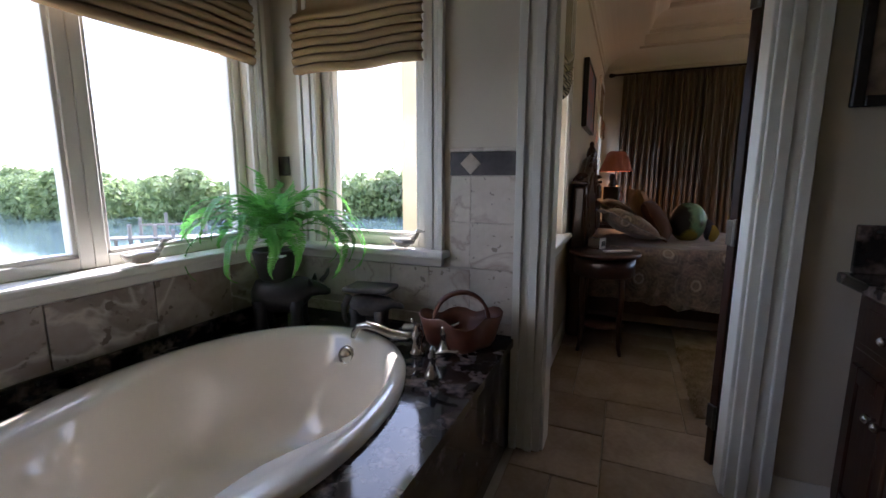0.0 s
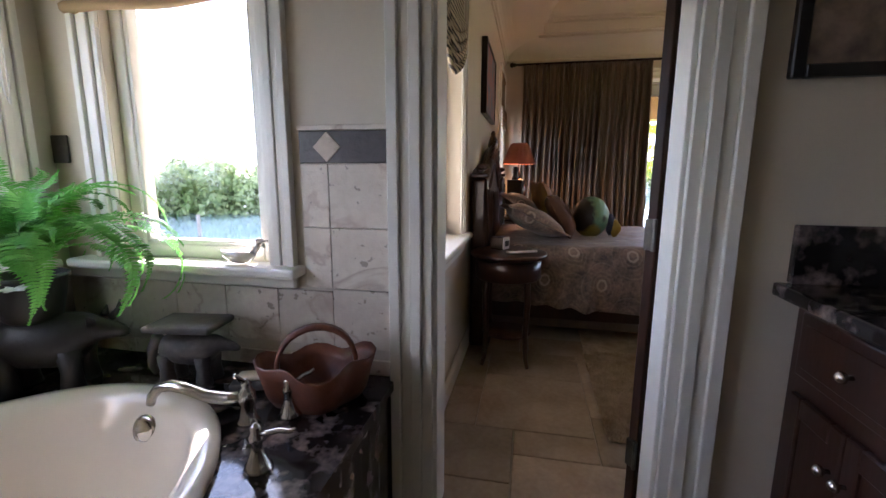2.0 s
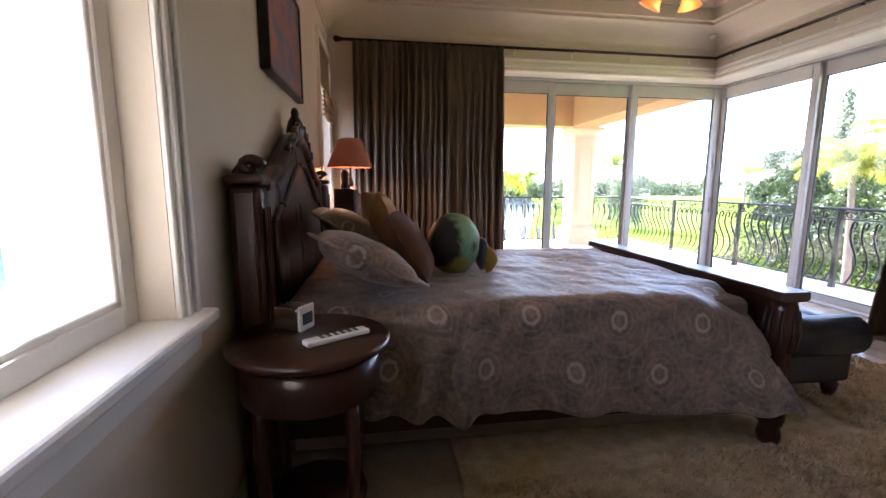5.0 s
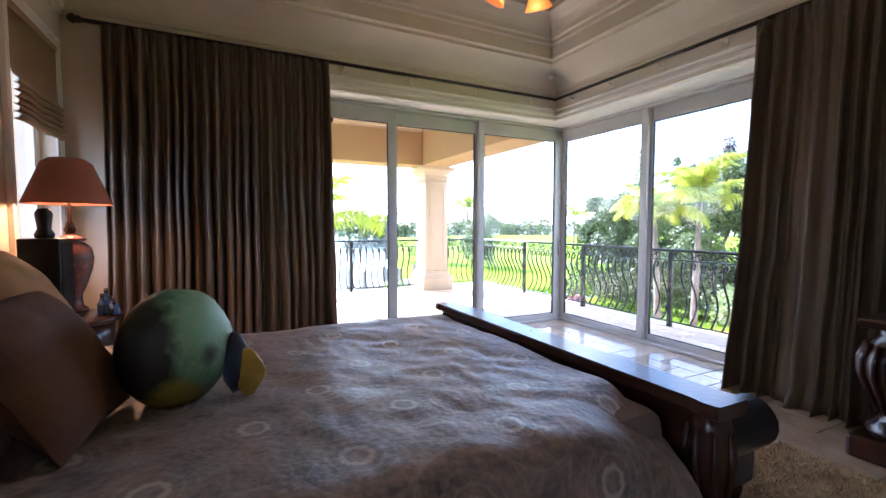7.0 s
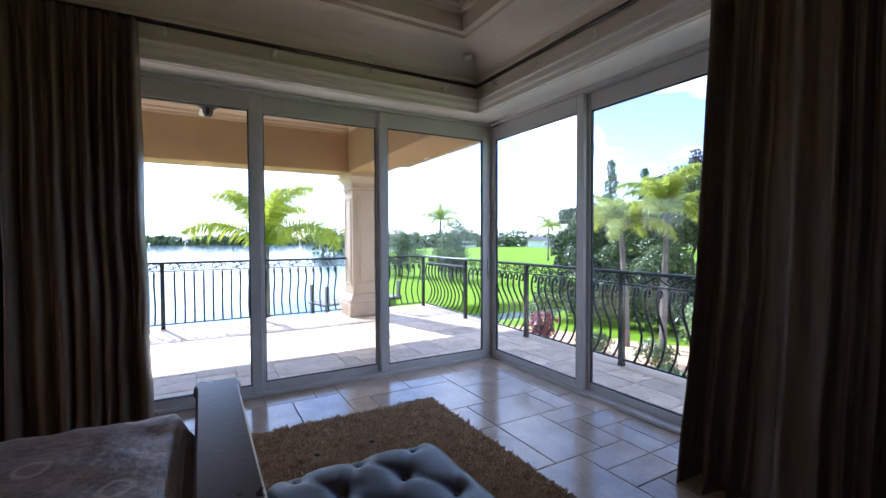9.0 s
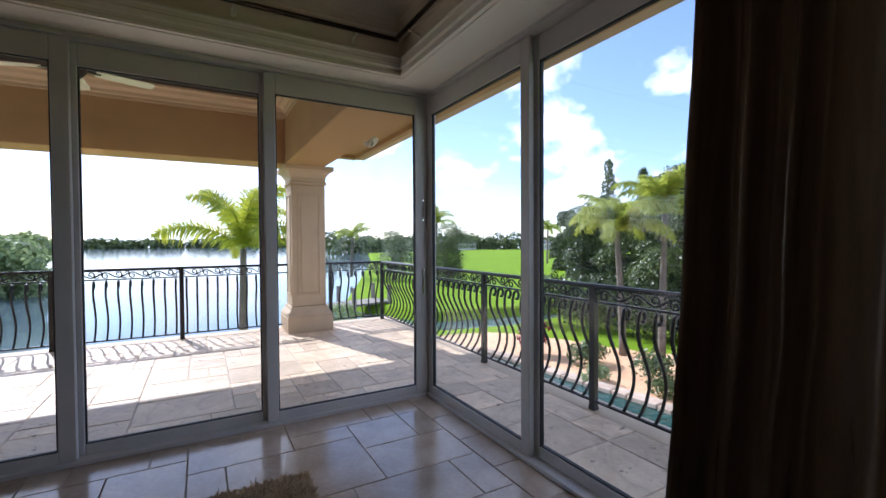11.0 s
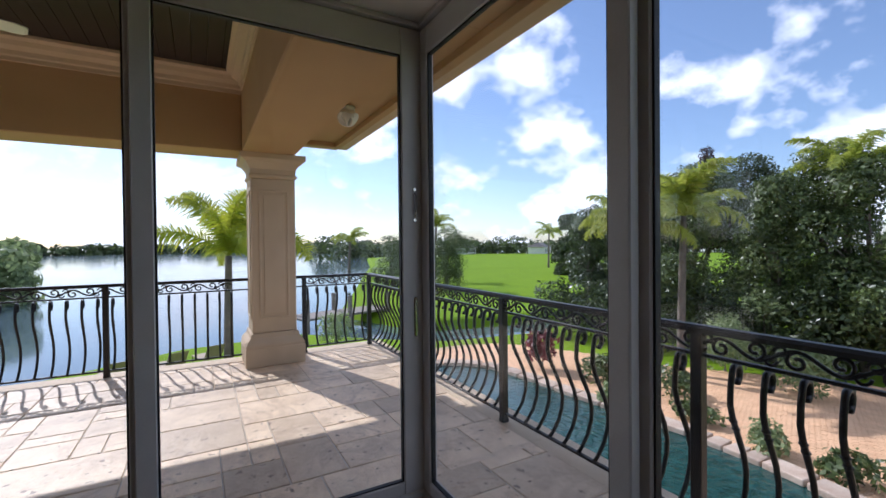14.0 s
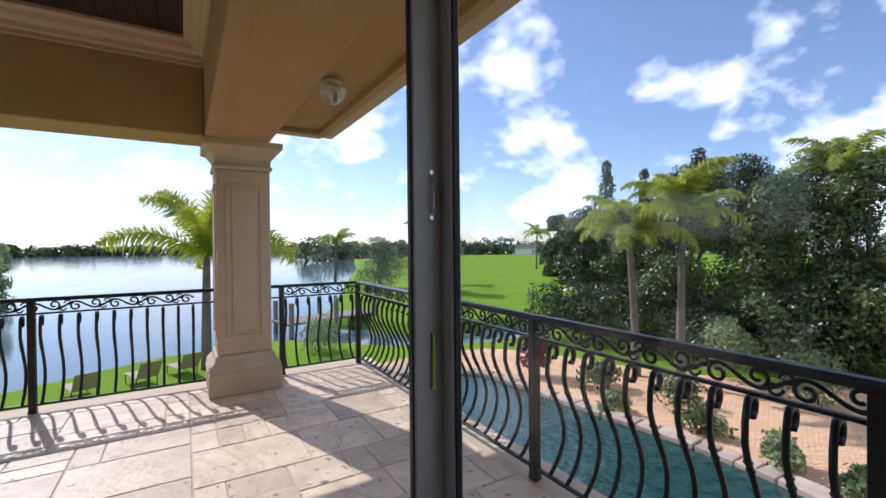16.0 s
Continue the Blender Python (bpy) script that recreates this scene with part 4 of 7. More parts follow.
# ---- bedroom ----
def fabric_rings(name):
    """Bedspread cloth: mauve brown damask with pale stitched medallions, laid out in metres on the cloth."""
    m = mat(name, (0.31, 0.22, 0.175), (0.07, 0.058, 0.058), 0.44, scale=9, fine=46, bump=0.3, sheen=0.25, fmix=0.45)
    n, l = m.node_tree.nodes, m.node_tree.links
    b = n["Principled BSDF"]
    src = b.inputs["Base Color"].links[0].from_socket
    uv = n.new("ShaderNodeTexCoord")
    masks = []
    for off in ((0, 0), (.5, .5)):
        mp = n.new("ShaderNodeMapping")
        mp.inputs["Location"].default_value = (off[0] + .18, off[1] + .1, 0)
        mp.inputs["Scale"].default_value = (2.45, 2.1, 1)
        l.new(uv.outputs["UV"], mp.inputs[0])
        fr = n.new("ShaderNodeVectorMath")
        fr.operation = 'FRACTION'
        l.new(mp.outputs[0], fr.inputs[0])
        sb = n.new("ShaderNodeVectorMath")
        sb.operation = 'SUBTRACT'
        sb.inputs[1].default_value = (.5, .5, 0)
        l.new(fr.outputs[0], sb.inputs[0])
        ln = n.new("ShaderNodeVectorMath")
        ln.operation = 'LENGTH'
        l.new(sb.outputs[0], ln.inputs[0])
        masks.append(ln.outputs["Value"])
    mn = n.new("ShaderNodeMath")
    mn.operation = 'MINIMUM'
    l.new(masks[0], mn.inputs[0])
    l.new(masks[1], mn.inputs[1])
    wob = n.new("ShaderNodeTexNoise")
    wob.inputs["Scale"].default_value = 55
    l.new(uv.outputs["UV"], wob.inputs["Vector"])
    ad = n.new("ShaderNodeMath")
    ad.operation = 'MULTIPLY_ADD'
    ad.inputs[1].default_value = .05
    l.new(wob.outputs[0], ad.inputs[0])
    l.new(mn.outputs[0], ad.inputs[2])
    cr = n.new("ShaderNodeValToRGB")
    e = cr.color_ramp.elements
    e[0].position, e[0].color = 0.0, (.35, .35, .35, 1)
    e[1].position, e[1].color = .5, (0, 0, 0, 1)
    for pos, v in ((.05, .15), (.082, .1), (.096, .8), (.116, .8), (.13, .05), (.165, .0), (.178, .30), (.192, .05), (.225, .0), (.24, .20), (.255, .02), (.36, 0), (.375, .22), (.392, .02)):
        x = e.new(pos)
        x.color = (v, v, v, 1)
    l.new(ad.outputs[0], cr.inputs[0])
    mx = n.new("ShaderNodeMix")
    mx.data_type = 'RGBA'
    mx.inputs[7].default_value = (.50, .42, .35, 1)
    l.new(cr.outputs[0], mx.inputs[0])
    l.new(src, mx.inputs[6])
    l.new(mx.outputs[2], b.inputs["Base Color"])
    return m


M_SPREAD = fabric_rings("damask_bedspread")
M_GOLDP = mat("gold_brown_cloth", (0.42, 0.22, 0.07), (0.30, 0.15, 0.05), 0.6, scale=5, fine=120, bump=0.2, sheen=0.05)
M_BROWNP = mat("brown_velvet", (0.15, 0.062, 0.028), (0.09, 0.038, 0.02), 0.75, scale=5, fine=120, bump=0.15, sheen=0.05)


def uv_sheet(name, grid, uvs, material, parent=None, thick=0.0):
    """A smooth cloth sheet from a grid of points with its own layout in metres."""
    nu, nv = len(grid), len(grid[0])
    verts = [p for row in grid for p in row]
    faces = [(i * nv + j, (i + 1) * nv + j, (i + 1) * nv + j + 1, i * nv + j + 1) for i in range(nu - 1) for j in range(nv - 1)]
    me = bpy.data.meshes.new(name)
    me.from_pydata(verts, [], faces)
    lay = me.uv_layers.new(name="cloth")
    flat = [uv for row in uvs for uv in row]
    for lp in me.loops:
        lay.data[lp.index].uv = flat[lp.vertex_index]
    for p in me.polygons:
        p.use_smooth = True
    me.materials.append(material)
    ob = new(name, me)
    if parent is not None:
        ob.parent = parent
    if thick:
        so = ob.modifiers.new("thick", 'SOLIDIFY')
        so.thickness = thick
    return ob


def sstep(a, b, x):
    t = min(1, max(0, (x - a) / (b - a)))
    return t * t * (3 - 2 * t)


M_ROD = mat("dark_bronze_rod", (0.035, 0.022, 0.015), (0.02, 0.013, 0.01), 0.3, metal=0.4, scale=12)

# bed frame
bed = thing("bed", "carved dark mahogany sleigh bed with high headboard", "bed")
BYC, BH = 4.72, 1.0
def hb_top(y):
    """The headboard's crest line: shoulders, dips, a raised arch in the middle."""
    f = abs(y - BYC) / .97
    if f > .86:
        return 1.36
    return 1.29 + .27 * (math.cos(min(1, f / .80) * math.pi) * .5 + .5) + .03 * math.exp(-((f - .66) / .08) ** 2)


ys = [BYC - .94 + 1.88 * i / 60 for i in range(61)]
bm = bmesh.new()
rs = []
for y in ys:
    t = hb_top(y)
    rs.append([(XB + .03, y, .25), (XB + .10, y, .25), (XB + .11, y, .7), (XB + .095, y, t - .10), (XB + .075, y, t - .02), (XB + .04, y, t), (XB + .015, y, t - .03)])
loft(bm, rs)
hb = part("headboard", bm, M_DARKWOOD, bed, "arched carved mahogany headboard", True)
bm = bmesh.new()
tube(bm, [(XB + .085, y, hb_top(y) - .012) for y in ys[4:-4]], .032, 8)
part("crest_moulding", bm, M_DARKWOOD, hb, "", True)
bm = bmesh.new()
tube(bm, [(XB + .105, BYC - .74 + 1.48 * i / 40, hb_top(BYC + (-.74 + 1.48 * i / 40) * 1.02) - .17) for i in range(41)], .016, 6)
tube(bm, [(XB + .112, BYC - .74, .75), (XB + .105, BYC - .74, 1.12)], .016, 6)
tube(bm, [(XB + .112, BYC + .74, .75), (XB + .105, BYC + .74, 1.12)], .016, 6)
part("panel_moulding", bm, M_DARKWOOD, hb, "", True)
# carved crest: shell, leaves and scrolls
bm = bmesh.new()
lathe(bm, [(.02, -.09), (.06, -.06), (.072, 0), (.055, .05), (.03, .08), (.034, .10), (.02, .125), (.003, .13)], 14, (XB + .08, BYC, 1.58), None, .7, 1.0)
for s in (-1, 1):
    for k in range(4):
        a0 = .08 + k * .085
        pts = [(XB + .10 + .012 * math.sin(q), BYC + s * (a0 + .045 * math.cos(q * 1.1) * (1 - q / 7)), hb_top(BYC + a0) + .015 - k * .01 + .05 * math.sin(q * 1.1) * (1 - q / 7)) for q in [i * .5 for i in range(11)]]
        part("carved_leaf", tube(bmesh.new(), pts, .017, 6, .008), M_DARKWOOD, hb, "carved scrolling leaf", True)
part("crest_carving", bm, M_DARKWOOD, hb, "carved leaf and scroll crest", True)
for s in (-1, 1):
    yy = BYC + s * .985
    bp_ = part("post", box(bmesh.new(), (XB + .02, yy - .06, 0), (XB + .14, yy + .06, 1.28), .03, 3), M_DARKWOOD, bed, "fluted carved bedpost")
    part("post_cap", box(bmesh.new(), (XB + .012, yy - .068, 1.2802), (XB + .15, yy + .068, 1.315), .016, 3), M_DARKWOOD, bp_)
    for k in range(3):
        part("flute", box(bmesh.new(), (XB + .138, yy - .045 + k * .033, .35), (XB + .148, yy - .025 + k * .033, 1.2), .005), M_DARKWOOD, bp_)
    b = tube(bmesh.new(), [(XB + .085 + .04 * math.cos(q) * (1 - q / 9), yy - s * .02, 1.345 + .03 * math.sin(q) * (1 - q / 9)) for q in [i * .6 for i in range(13)]], .022, 8, .010)
    part("post_scroll", b, M_DARKWOOD, bed, "carved scroll", True)
# footboard: curved panel with a broad polished cap
bm = bmesh.new()
sec = [(2.00, .10), (2.06, .10), (2.07, .35), (2.05, .55), (2.04, .70), (2.03, .755), (1.965, .755), (1.975, .6), (1.99, .35)]
loft(bm, [[(x, y, z) for x, z in sec] for y in (3.80, 4.2, 4.66, 5.1, 5.60)])
fb = part("footboard", bm, M_DARKWOOD, bed)
cap = [(1.925, .762), (1.927, .790), (1.934, .798), (2.066, .798), (2.073, .790), (2.075, .764), (2.06, .752), (1.94, .752)]
bm = bmesh.new()
loft(bm, [[(1.995 + (x - 1.995) * f, y, z) for x, z in cap] for y, f in ((3.755, .96), (3.765, 1.05), (3.80, 1.12), (3.84, 1.0), (4.66, 1.0), (5.54, 1.0), (5.58, 1.12), (5.615, 1.05), (5.625, .96))])
part("cap", bm, M_DARKWOOD, fb, "polished mahogany footboard cap")
for yy in (3.83, 5.57):
    b = lathe(bmesh.new(), [(.05, 0), (.055, .06), (.045, .10), (.06, .14), (.06, .20), (.04, .25), (.05, .45), (.065, .60), (.06, .70), (.05, .75)], 14, (2.015, yy, 0))
    fpost = part("foot_post", b, M_DARKWOOD, bed, "turned carved foot post", True)
    for k in range(8):
        a = k * math.pi / 4
        part("carved_leaf", tube(bmesh.new(), [(2.015 + .058 * math.cos(a), yy + .058 * math.sin(a), .50), (2.015 + .07 * math.cos(a), yy + .07 * math.sin(a), .60), (2.015 + .06 * math.cos(a), yy + .06 * math.sin(a), .70)], .013, 5, .008), M_DARKWOOD, fpost, "", True)
for yy in (3.875, 5.40):
    part("side_rail", box(bmesh.new(), (XB + .12, yy - .02, .20), (2.0, yy + .02, .42), .008), M_DARKWOOD, bed)
mt = thing("mattress", "thick mattress hidden under the bedspread", "mattress")
part("mattress_body", box(bmesh.new(), (XB + .16, 3.90, .30), (1.93, 5.40, .735), .06, 3), M_BED, mt)
part("base", box(bmesh.new(), (XB + .16, 3.90, .12), (1.93, 5.38, .2995), .01), M_BED, mt)

# bedspread draped over near side, top and far side
bsd = thing("bedspread", "mauve brown damask bedspread with pale stitched medallions", "bedspread")
nu, grid, uvs = 150, [], []
for i in range(nu + 1):
    x = XB + .15 + (2.03 - XB - .15) * i / nu
    row, uvr = [], []
    s = 0.0
    last = None
    for j in range(121):
        v = j / 120 * 2.72
        # near drop, rounded shoulder, top, shoulder, far drop
        if v < .46:
            y, z, k = 3.80, .235 + v, 1 - v / .46
        elif v < .62:
            a = (v - .46) / .16 * math.pi / 2
            y, z, k = 3.90 - .10 * math.cos(a), .69 + .085 * math.sin(a), 0
        elif v < 2.10:
            y, z, k = 3.90 + (v - .62), .775, 0
        elif v < 2.26:
            a = (v - 2.10) / .16 * math.pi / 2
            y, z, k = 5.38 + .10 * math.sin(a), .775 - .085 * (1 - math.cos(a)), 0
        else:
            y, z, k = 5.48, .69 - (v - 2.26), (v - 2.26) / .46
        fold = math.sin(x * 15 + 1.3 * math.sin(x * 4.1)) * .5 + .5 * math.sin(x * 27 + 2 * math.sin(x * 3))
        side = -1 if v < 1.3 else 1
        foot = sstep(1.35, 1.95, x)
        crease = math.sin(x * 9 - v * 5 + 1.5 * math.sin(x * 5.3))
        near_head = math.exp(-((x - .36) / .22) ** 2) if v < 1.3 else 0
        y += side * k * (.03 + .026 * fold + .012 * crease + .06 * foot + .15 * near_head * (.7 + .3 * math.sin(x * 34 - v * 9)))
        z += k * .11 * (1 - sstep(.1, 1.6, x))
        if .46 <= v <= 2.3:
            z += .014 * noise.noise(Vector((x * 2.2, y * 2.2, 0))) + .012 * (.35 - abs(noise.noise(Vector((x * 5 + y * 2, y * 6, 3))))) + .006 * (.3 - abs(noise.noise(Vector((x * 13, y * 9 + x * 5, 7))))) + .010 * math.sin(y * 2.1 + .6)
        # sags towards the near foot corner and tucks at the footboard
        sag = sstep(1.50, 2.0, x) * sstep(4.12, 3.80, y) if v < 1.3 else 0
        z -= sag * .22 * (1 - k * .9)
        y -= sag * .02
        xx = min(x, 1.915) + k * foot * .15
        z -= sstep(1.86, 1.93, x) * .10 * sstep(3.9, 4.05, y)
        p = Vector((xx, y, z))
        if last is not None:
            s += (p - last).length
        last = p
        row.append(p)
        uvr.append((x, s))
    grid.append(row)
    uvs.append(uvr)
uv_sheet("cover", grid, uvs, M_SPREAD, bsd, .012)


def pillow(name, lab, w_, h_, t_, m_, material, flange=.0, cat="pillow"):
    ob = thing(name, lab, cat)
    ob.matrix_basis = m_
    n = 22
    for sgn, nm in ((1, "front"), (-1, "back")):
        grid, uvs = [], []
        for i in range(n + 1):
            row, uvr = [], []
            for j in range(n + 1):
                a, b = -1 + 2 * i / n, -1 + 2 * j / n
                q = max(0, (1 - abs(a) ** 2.6)) ** .55 * max(0, (1 - abs(b) ** 2.6)) ** .55
                pin = 1 - .07 * (1 - abs(a * b)) * (abs(a) ** 4 + abs(b) ** 4)
                z = sgn * t_ / 2 * q + .010 * noise.noise(Vector((a * 2.5 + w_ * 9, b * 2.5, sgn)))
                row.append(Vector((a * w_ / 2 * pin, b * h_ / 2 * pin, z)))
                uvr.append((a * w_ / 2, b * h_ / 2 + .23))
            grid.append(row if sgn > 0 else row[::-1])
            uvs.append(uvr if sgn > 0 else uvr[::-1])
        uv_sheet(nm, grid, uvs, material, ob)
    if flange:
        b = bmesh.new()
        k = 40
        pts = superellipse(0, 0, w_ / 2 + flange, h_ / 2 + flange, 9, k)
        ins = superellipse(0, 0, w_ / 2 - .03, h_ / 2 - .03, 9, k)
        rows_ = [[bm2 for bm2 in [b.verts.new((x, y, z + .008 * math.sin(13 * x + 9 * y))) for x, y in r]] for r, z in ((ins, .006), (pts, .004), (pts, -.004), (ins, -.006))]
        for a_, c_ in zip(rows_, rows_[1:]):
            for i in range(k):
                b.faces.new((a_[i], a_[(i + 1) % k], c_[(i + 1) % k], c_[i]))
        part("flange", b, material, ob, "", True)
    return ob


pillow("sham_pillow", "damask sham pillow leaning near the headboard", .46, .54, .18, pose(.03, 4.10, .945, -4, 26, 8), M_SPREAD, .04)
pillow("sham_pillow", "damask sham pillow leaning near the headboard", .50, .62, .20, pose(-.04, 4.92, .965, 0, 34, 0), M_SPREAD, .04)
pillow("brown_pillow", "square dark brown velvet pillow standing on the bed", .42, .42, .17, pose(.27, 4.46, .955, 0, 58, -8), M_BROWNP)
pillow("gold_pillow", "square gold brown cloth pillow standing on the bed", .50, .46, .17, pose(.16, 4.76, 1.02, 0, 62, 14), M_GOLDP)


def fish_mat():
    m = mat("painted_fish_cloth", (0.30, 0.46, 0.28), (0.10, 0.28, 0.18), 0.55, scale=7, fine=60, bump=0.2)
    n, l = m.node_tree.nodes, m.node_tree.links
    b = n["Principled BSDF"]
    src = b.inputs["Base Color"].links[0].from_socket
    tc = n.new("ShaderNodeTexCoord")
    for loc, rad, col in (((-.02, -.10, -.13), .115, (.30, .26, .05, 1)), ((-.09, -.09, .03), .155, (.018, .018, .02, 1)), ((.09, -.10, .08), .075, (.22, .46, .30, 1)), ((.10, -.11, .0), .028, (.03, .015, .015, 1))):
        sb = n.new("ShaderNodeVectorMath")
        sb.operation = 'DISTANCE'
        sb.inputs[1].default_value = loc
        l.new(tc.outputs["Object"], sb.inputs[0])
        wb = n.new("ShaderNodeTexNoise")
        wb.inputs["Scale"].default_value = 14
        l.new(tc.outputs["Object"], wb.inputs["Vector"])
        ma = n.new("ShaderNodeMath")
        ma.operation = 'MULTIPLY_ADD'
        ma.inputs[1].default_value = .10 if rad > .05 else .02
        l.new(wb.outputs[0], ma.inputs[0])
        l.new(sb.outputs["Value"], ma.inputs[2])
        mr = n.new("ShaderNodeMapRange")
        off = .05 if rad > .05 else .01
        mr.inputs["From Min"].default_value, mr.inputs["From Max"].default_value = rad + off - .015, rad + off + .015
        mr.inputs["To Min"].default_value, mr.inputs["To Max"].default_value = 1, 0
        l.new(ma.outputs[0], mr.inputs[0])
        mx = n.new("ShaderNodeMix")
        mx.data_type = 'RGBA'
        mx.inputs[7].default_value = col
        l.new(mr.outputs[0], mx.inputs[0])
        l.new(src, mx.inputs[6])
        src = mx.outputs[2]
    l.new(src, b.inputs["Base Color"])
    return m


fp = thing("fish_pillow", "round green and black fish shaped pillow", "pillow", "", (.54, 4.60, .935), -8)
bm = bmesh.new()
bmesh.ops.create_uvsphere(bm, u_segments=36, v_segments=20, radius=1)
for v in bm.verts:
    v.co = Vector((v.co.x * .158, v.co.y * .178, v.co.z * .182)) * (1 + .03 * noise.noise(v.co * 2))
part("fish_body", bm, fish_mat(), fp, "", True)
M_FIN1 = mat("blue_black_cloth", (0.03, 0.035, 0.06), (0.05, 0.08, 0.16), 0.5, scale=8)
M_FIN2 = mat("yellow_cloth", (0.50, 0.36, 0.05), (0.36, 0.24, 0.03), 0.55, scale=8)
bm = bmesh.new()
loft(bm, [[(.135 + .10 * f, -.02 + .05 * math.cos(a) * w0, -.06 + .10 * math.sin(a) * w0) for a in [2 * math.pi * i / 14 for i in range(14)]] for f, w0 in ((0, .6), (.25, 1.0), (.5, .9), (.75, .45), (.9, .1))])
part("tail_fin", bm, M_FIN1, fp, "dark blue cloth fin", True)
bm = bmesh.new()
loft(bm, [[(.17 + .09 * f, -.04 + .03 * math.cos(a) * w0, -.09 + .09 * math.sin(a) * w0) for a in [2 * math.pi * i / 14 for i in range(14)]] for f, w0 in ((0, .4), (.3, .9), (.6, .8), (.9, .35), (1, .05))])
part("tail_fin", bm, M_FIN2, fp, "yellow cloth fin", True)

# socket plate under the bedroom window
so_ = thing("wall_socket", "white plastic wall socket plate under the window", "wall socket", "", (XB, 2.78, .42))
part("plate", box(bmesh.new(), (.001, -.036, -.058), (.008, .036, .058), .003), M_WHITE, so_)
for zz in (-.02, .02):
    part("receptacle", box(bmesh.new(), (.0082, -.016, zz - .014), (.010, .016, zz + .014), .0015), M_TRIM, so_)

# round bedside tables
def side_table(loc, lab):
    t = thing("bedside_table", lab, "side table", "bedside tables", loc)
    part("tabletop", lathe(bmesh.new(), [(.02, .745), (.235, .745), (.25, .752), (.262, .765), (.262, .776), (.25, .782), (.02, .782)], 48), M_DARKWOOD, t, "", True)
    part("apron", lathe(bmesh.new(), [(.215, .60), (.225, .61), (.225, .744)], 36), M_DARKWOOD, t, "", True)
    for k in range(4):
        a = math.pi / 4 + k * math.pi / 2
        c, s = math.cos(a), math.sin(a)
        part("leg", tube(bmesh.new(), [(c * .19, s * .19, .62), (c * .20, s * .20, .45), (c * .185, s * .185, .22), (c * .20, s * .20, .06), (c * .22, s * .22, 0)], .024, 8, .014), M_DARKWOOD, t, "", True)
    part("shelf", lathe(bmesh.new(), [(.01, .20), (.17, .20), (.175, .208), (.17, .216), (.01, .216)], 30), M_DARKWOOD, t, "", True)
    return t


side_table((-.13, 3.52, 0), "round dark mahogany bedside table by the window")
side_table((-.15, 6.20, 0), "round dark mahogany bedside table by the curtain")
rc = thing("remote_control", "white remote control with dark buttons", "remote control", "", (-.04, 3.475, .783), 32)
part("case", box(bmesh.new(), (-.11, -.024, 0), (.11, .024, .018), .006, 2), M_WHITE, rc)
bm = bmesh.new()
for i in range(6):
    for j in range(2):
        box(bm, (-.06 + i * .024, -.013 + j * .016, .0182), (-.046 + i * .024, -.003 + j * .016, .0215), .002)
part("button", bm, M_FRAME, rc, "dark rubber buttons")
ck = thing("alarm_clock", "small silver cube clock with a dark screen", "clock", "", (-.20, 3.60, .783), -28)
part("case", box(bmesh.new(), (-.05, -.04, 0), (.05, .04, .085), .008, 2), M_CHROME, ck)
part("screen_frame", box(bmesh.new(), (.0505, -.042, .004), (.060, .042, .092), .006), M_WHITE, ck, "white raised screen frame")
part("screen", box(bmesh.new(), (.0602, -.026, .025), (.0625, .026, .065), .002), M_FRAME, ck, "dark blank screen")

# table lamp, lit
lp = thing("table_lamp", "lit table lamp with terracotta shade and vase base", "table lamp", "", (-.16, 6.36, .783))
M_VASE = mat("painted_vase", (0.30, 0.10, 0.06), (0.10, 0.09, 0.09), 0.25, scale=22, fine=60, bump=0.1)
M_LSHADE = mat("terracotta_shade", (0.42, 0.15, 0.09), (0.36, 0.12, 0.07), 0.7, scale=5, fine=160, bump=0.15)
part("base", lathe(bmesh.new(), [(.07, 0), (.075, .02), (.05, .04), (.045, .10), (.07, .16), (.10, .26), (.11, .33), (.10, .39), (.07, .42), (.055, .43), (.08, .44), (.05, .46), (.02, .48)], 24), M_VASE, lp, "painted vase shaped lamp base", True)
part("stem", lathe(bmesh.new(), [(.02, .48), (.03, .50), (.022, .53), (.012, .56), (.009, .66), (.006, .72)], 14), M_ROD, lp, "dark metal lamp stem", True)
bm = bmesh.new()
rs = [[(r * math.cos(a), r * math.sin(a), z) for a in [2 * math.pi * i / 40 for i in range(40)]] for r, z in ((.215, .655), (.12, .90), (.085, .925), (.082, .922), (.117, .896), (.211, .655))]
loft(bm, rs + [rs[0]], False)
part("shade", bm, M_LSHADE, lp, "terracotta fabric lamp shade", True)
M_BULB = bpy.data.materials.new("warm_bulb")
M_BULB.use_nodes = True
e_ = M_BULB.node_tree.nodes["Principled BSDF"]
e_.inputs["Emission Color"].default_value = (1, .55, .22, 1)
e_.inputs["Emission Strength"].default_value = 9
bm = bmesh.new()
bmesh.ops.create_uvsphere(bm, u_segments=14, v_segments=10, radius=.035)
bmesh.ops.translate(bm, verts=bm.verts[:], vec=(0, 0, .76))
part("bulb", bm, M_BULB, lp, "glowing warm bulb", True)
pl = new("lamp_light", bpy.data.lights.new("lamp_light", 'POINT'))
pl.data.energy, pl.data.color, pl.data.shadow_soft_size = 3.4, (1, .50, .20), .04
pl.matrix_basis = pose(-.16, 6.36, 1.48)
sk = thing("speaker", "tall black loudspeaker on the bedside table", "loudspeaker", "", (-.19, 6.06, .783), -6)
part("cabinet", box(bmesh.new(), (-.09, -.075, 0), (.09, .075, .46), .008, 2), M_FRAME, sk)
part("grille", box(bmesh.new(), (.0905, -.065, .02), (.097, .065, .44), .004), M_BLACK, sk)
og = thing("small_figure", "small dark carved figure on the loudspeaker", "ornament", "", (-.19, 6.06, 1.2432))
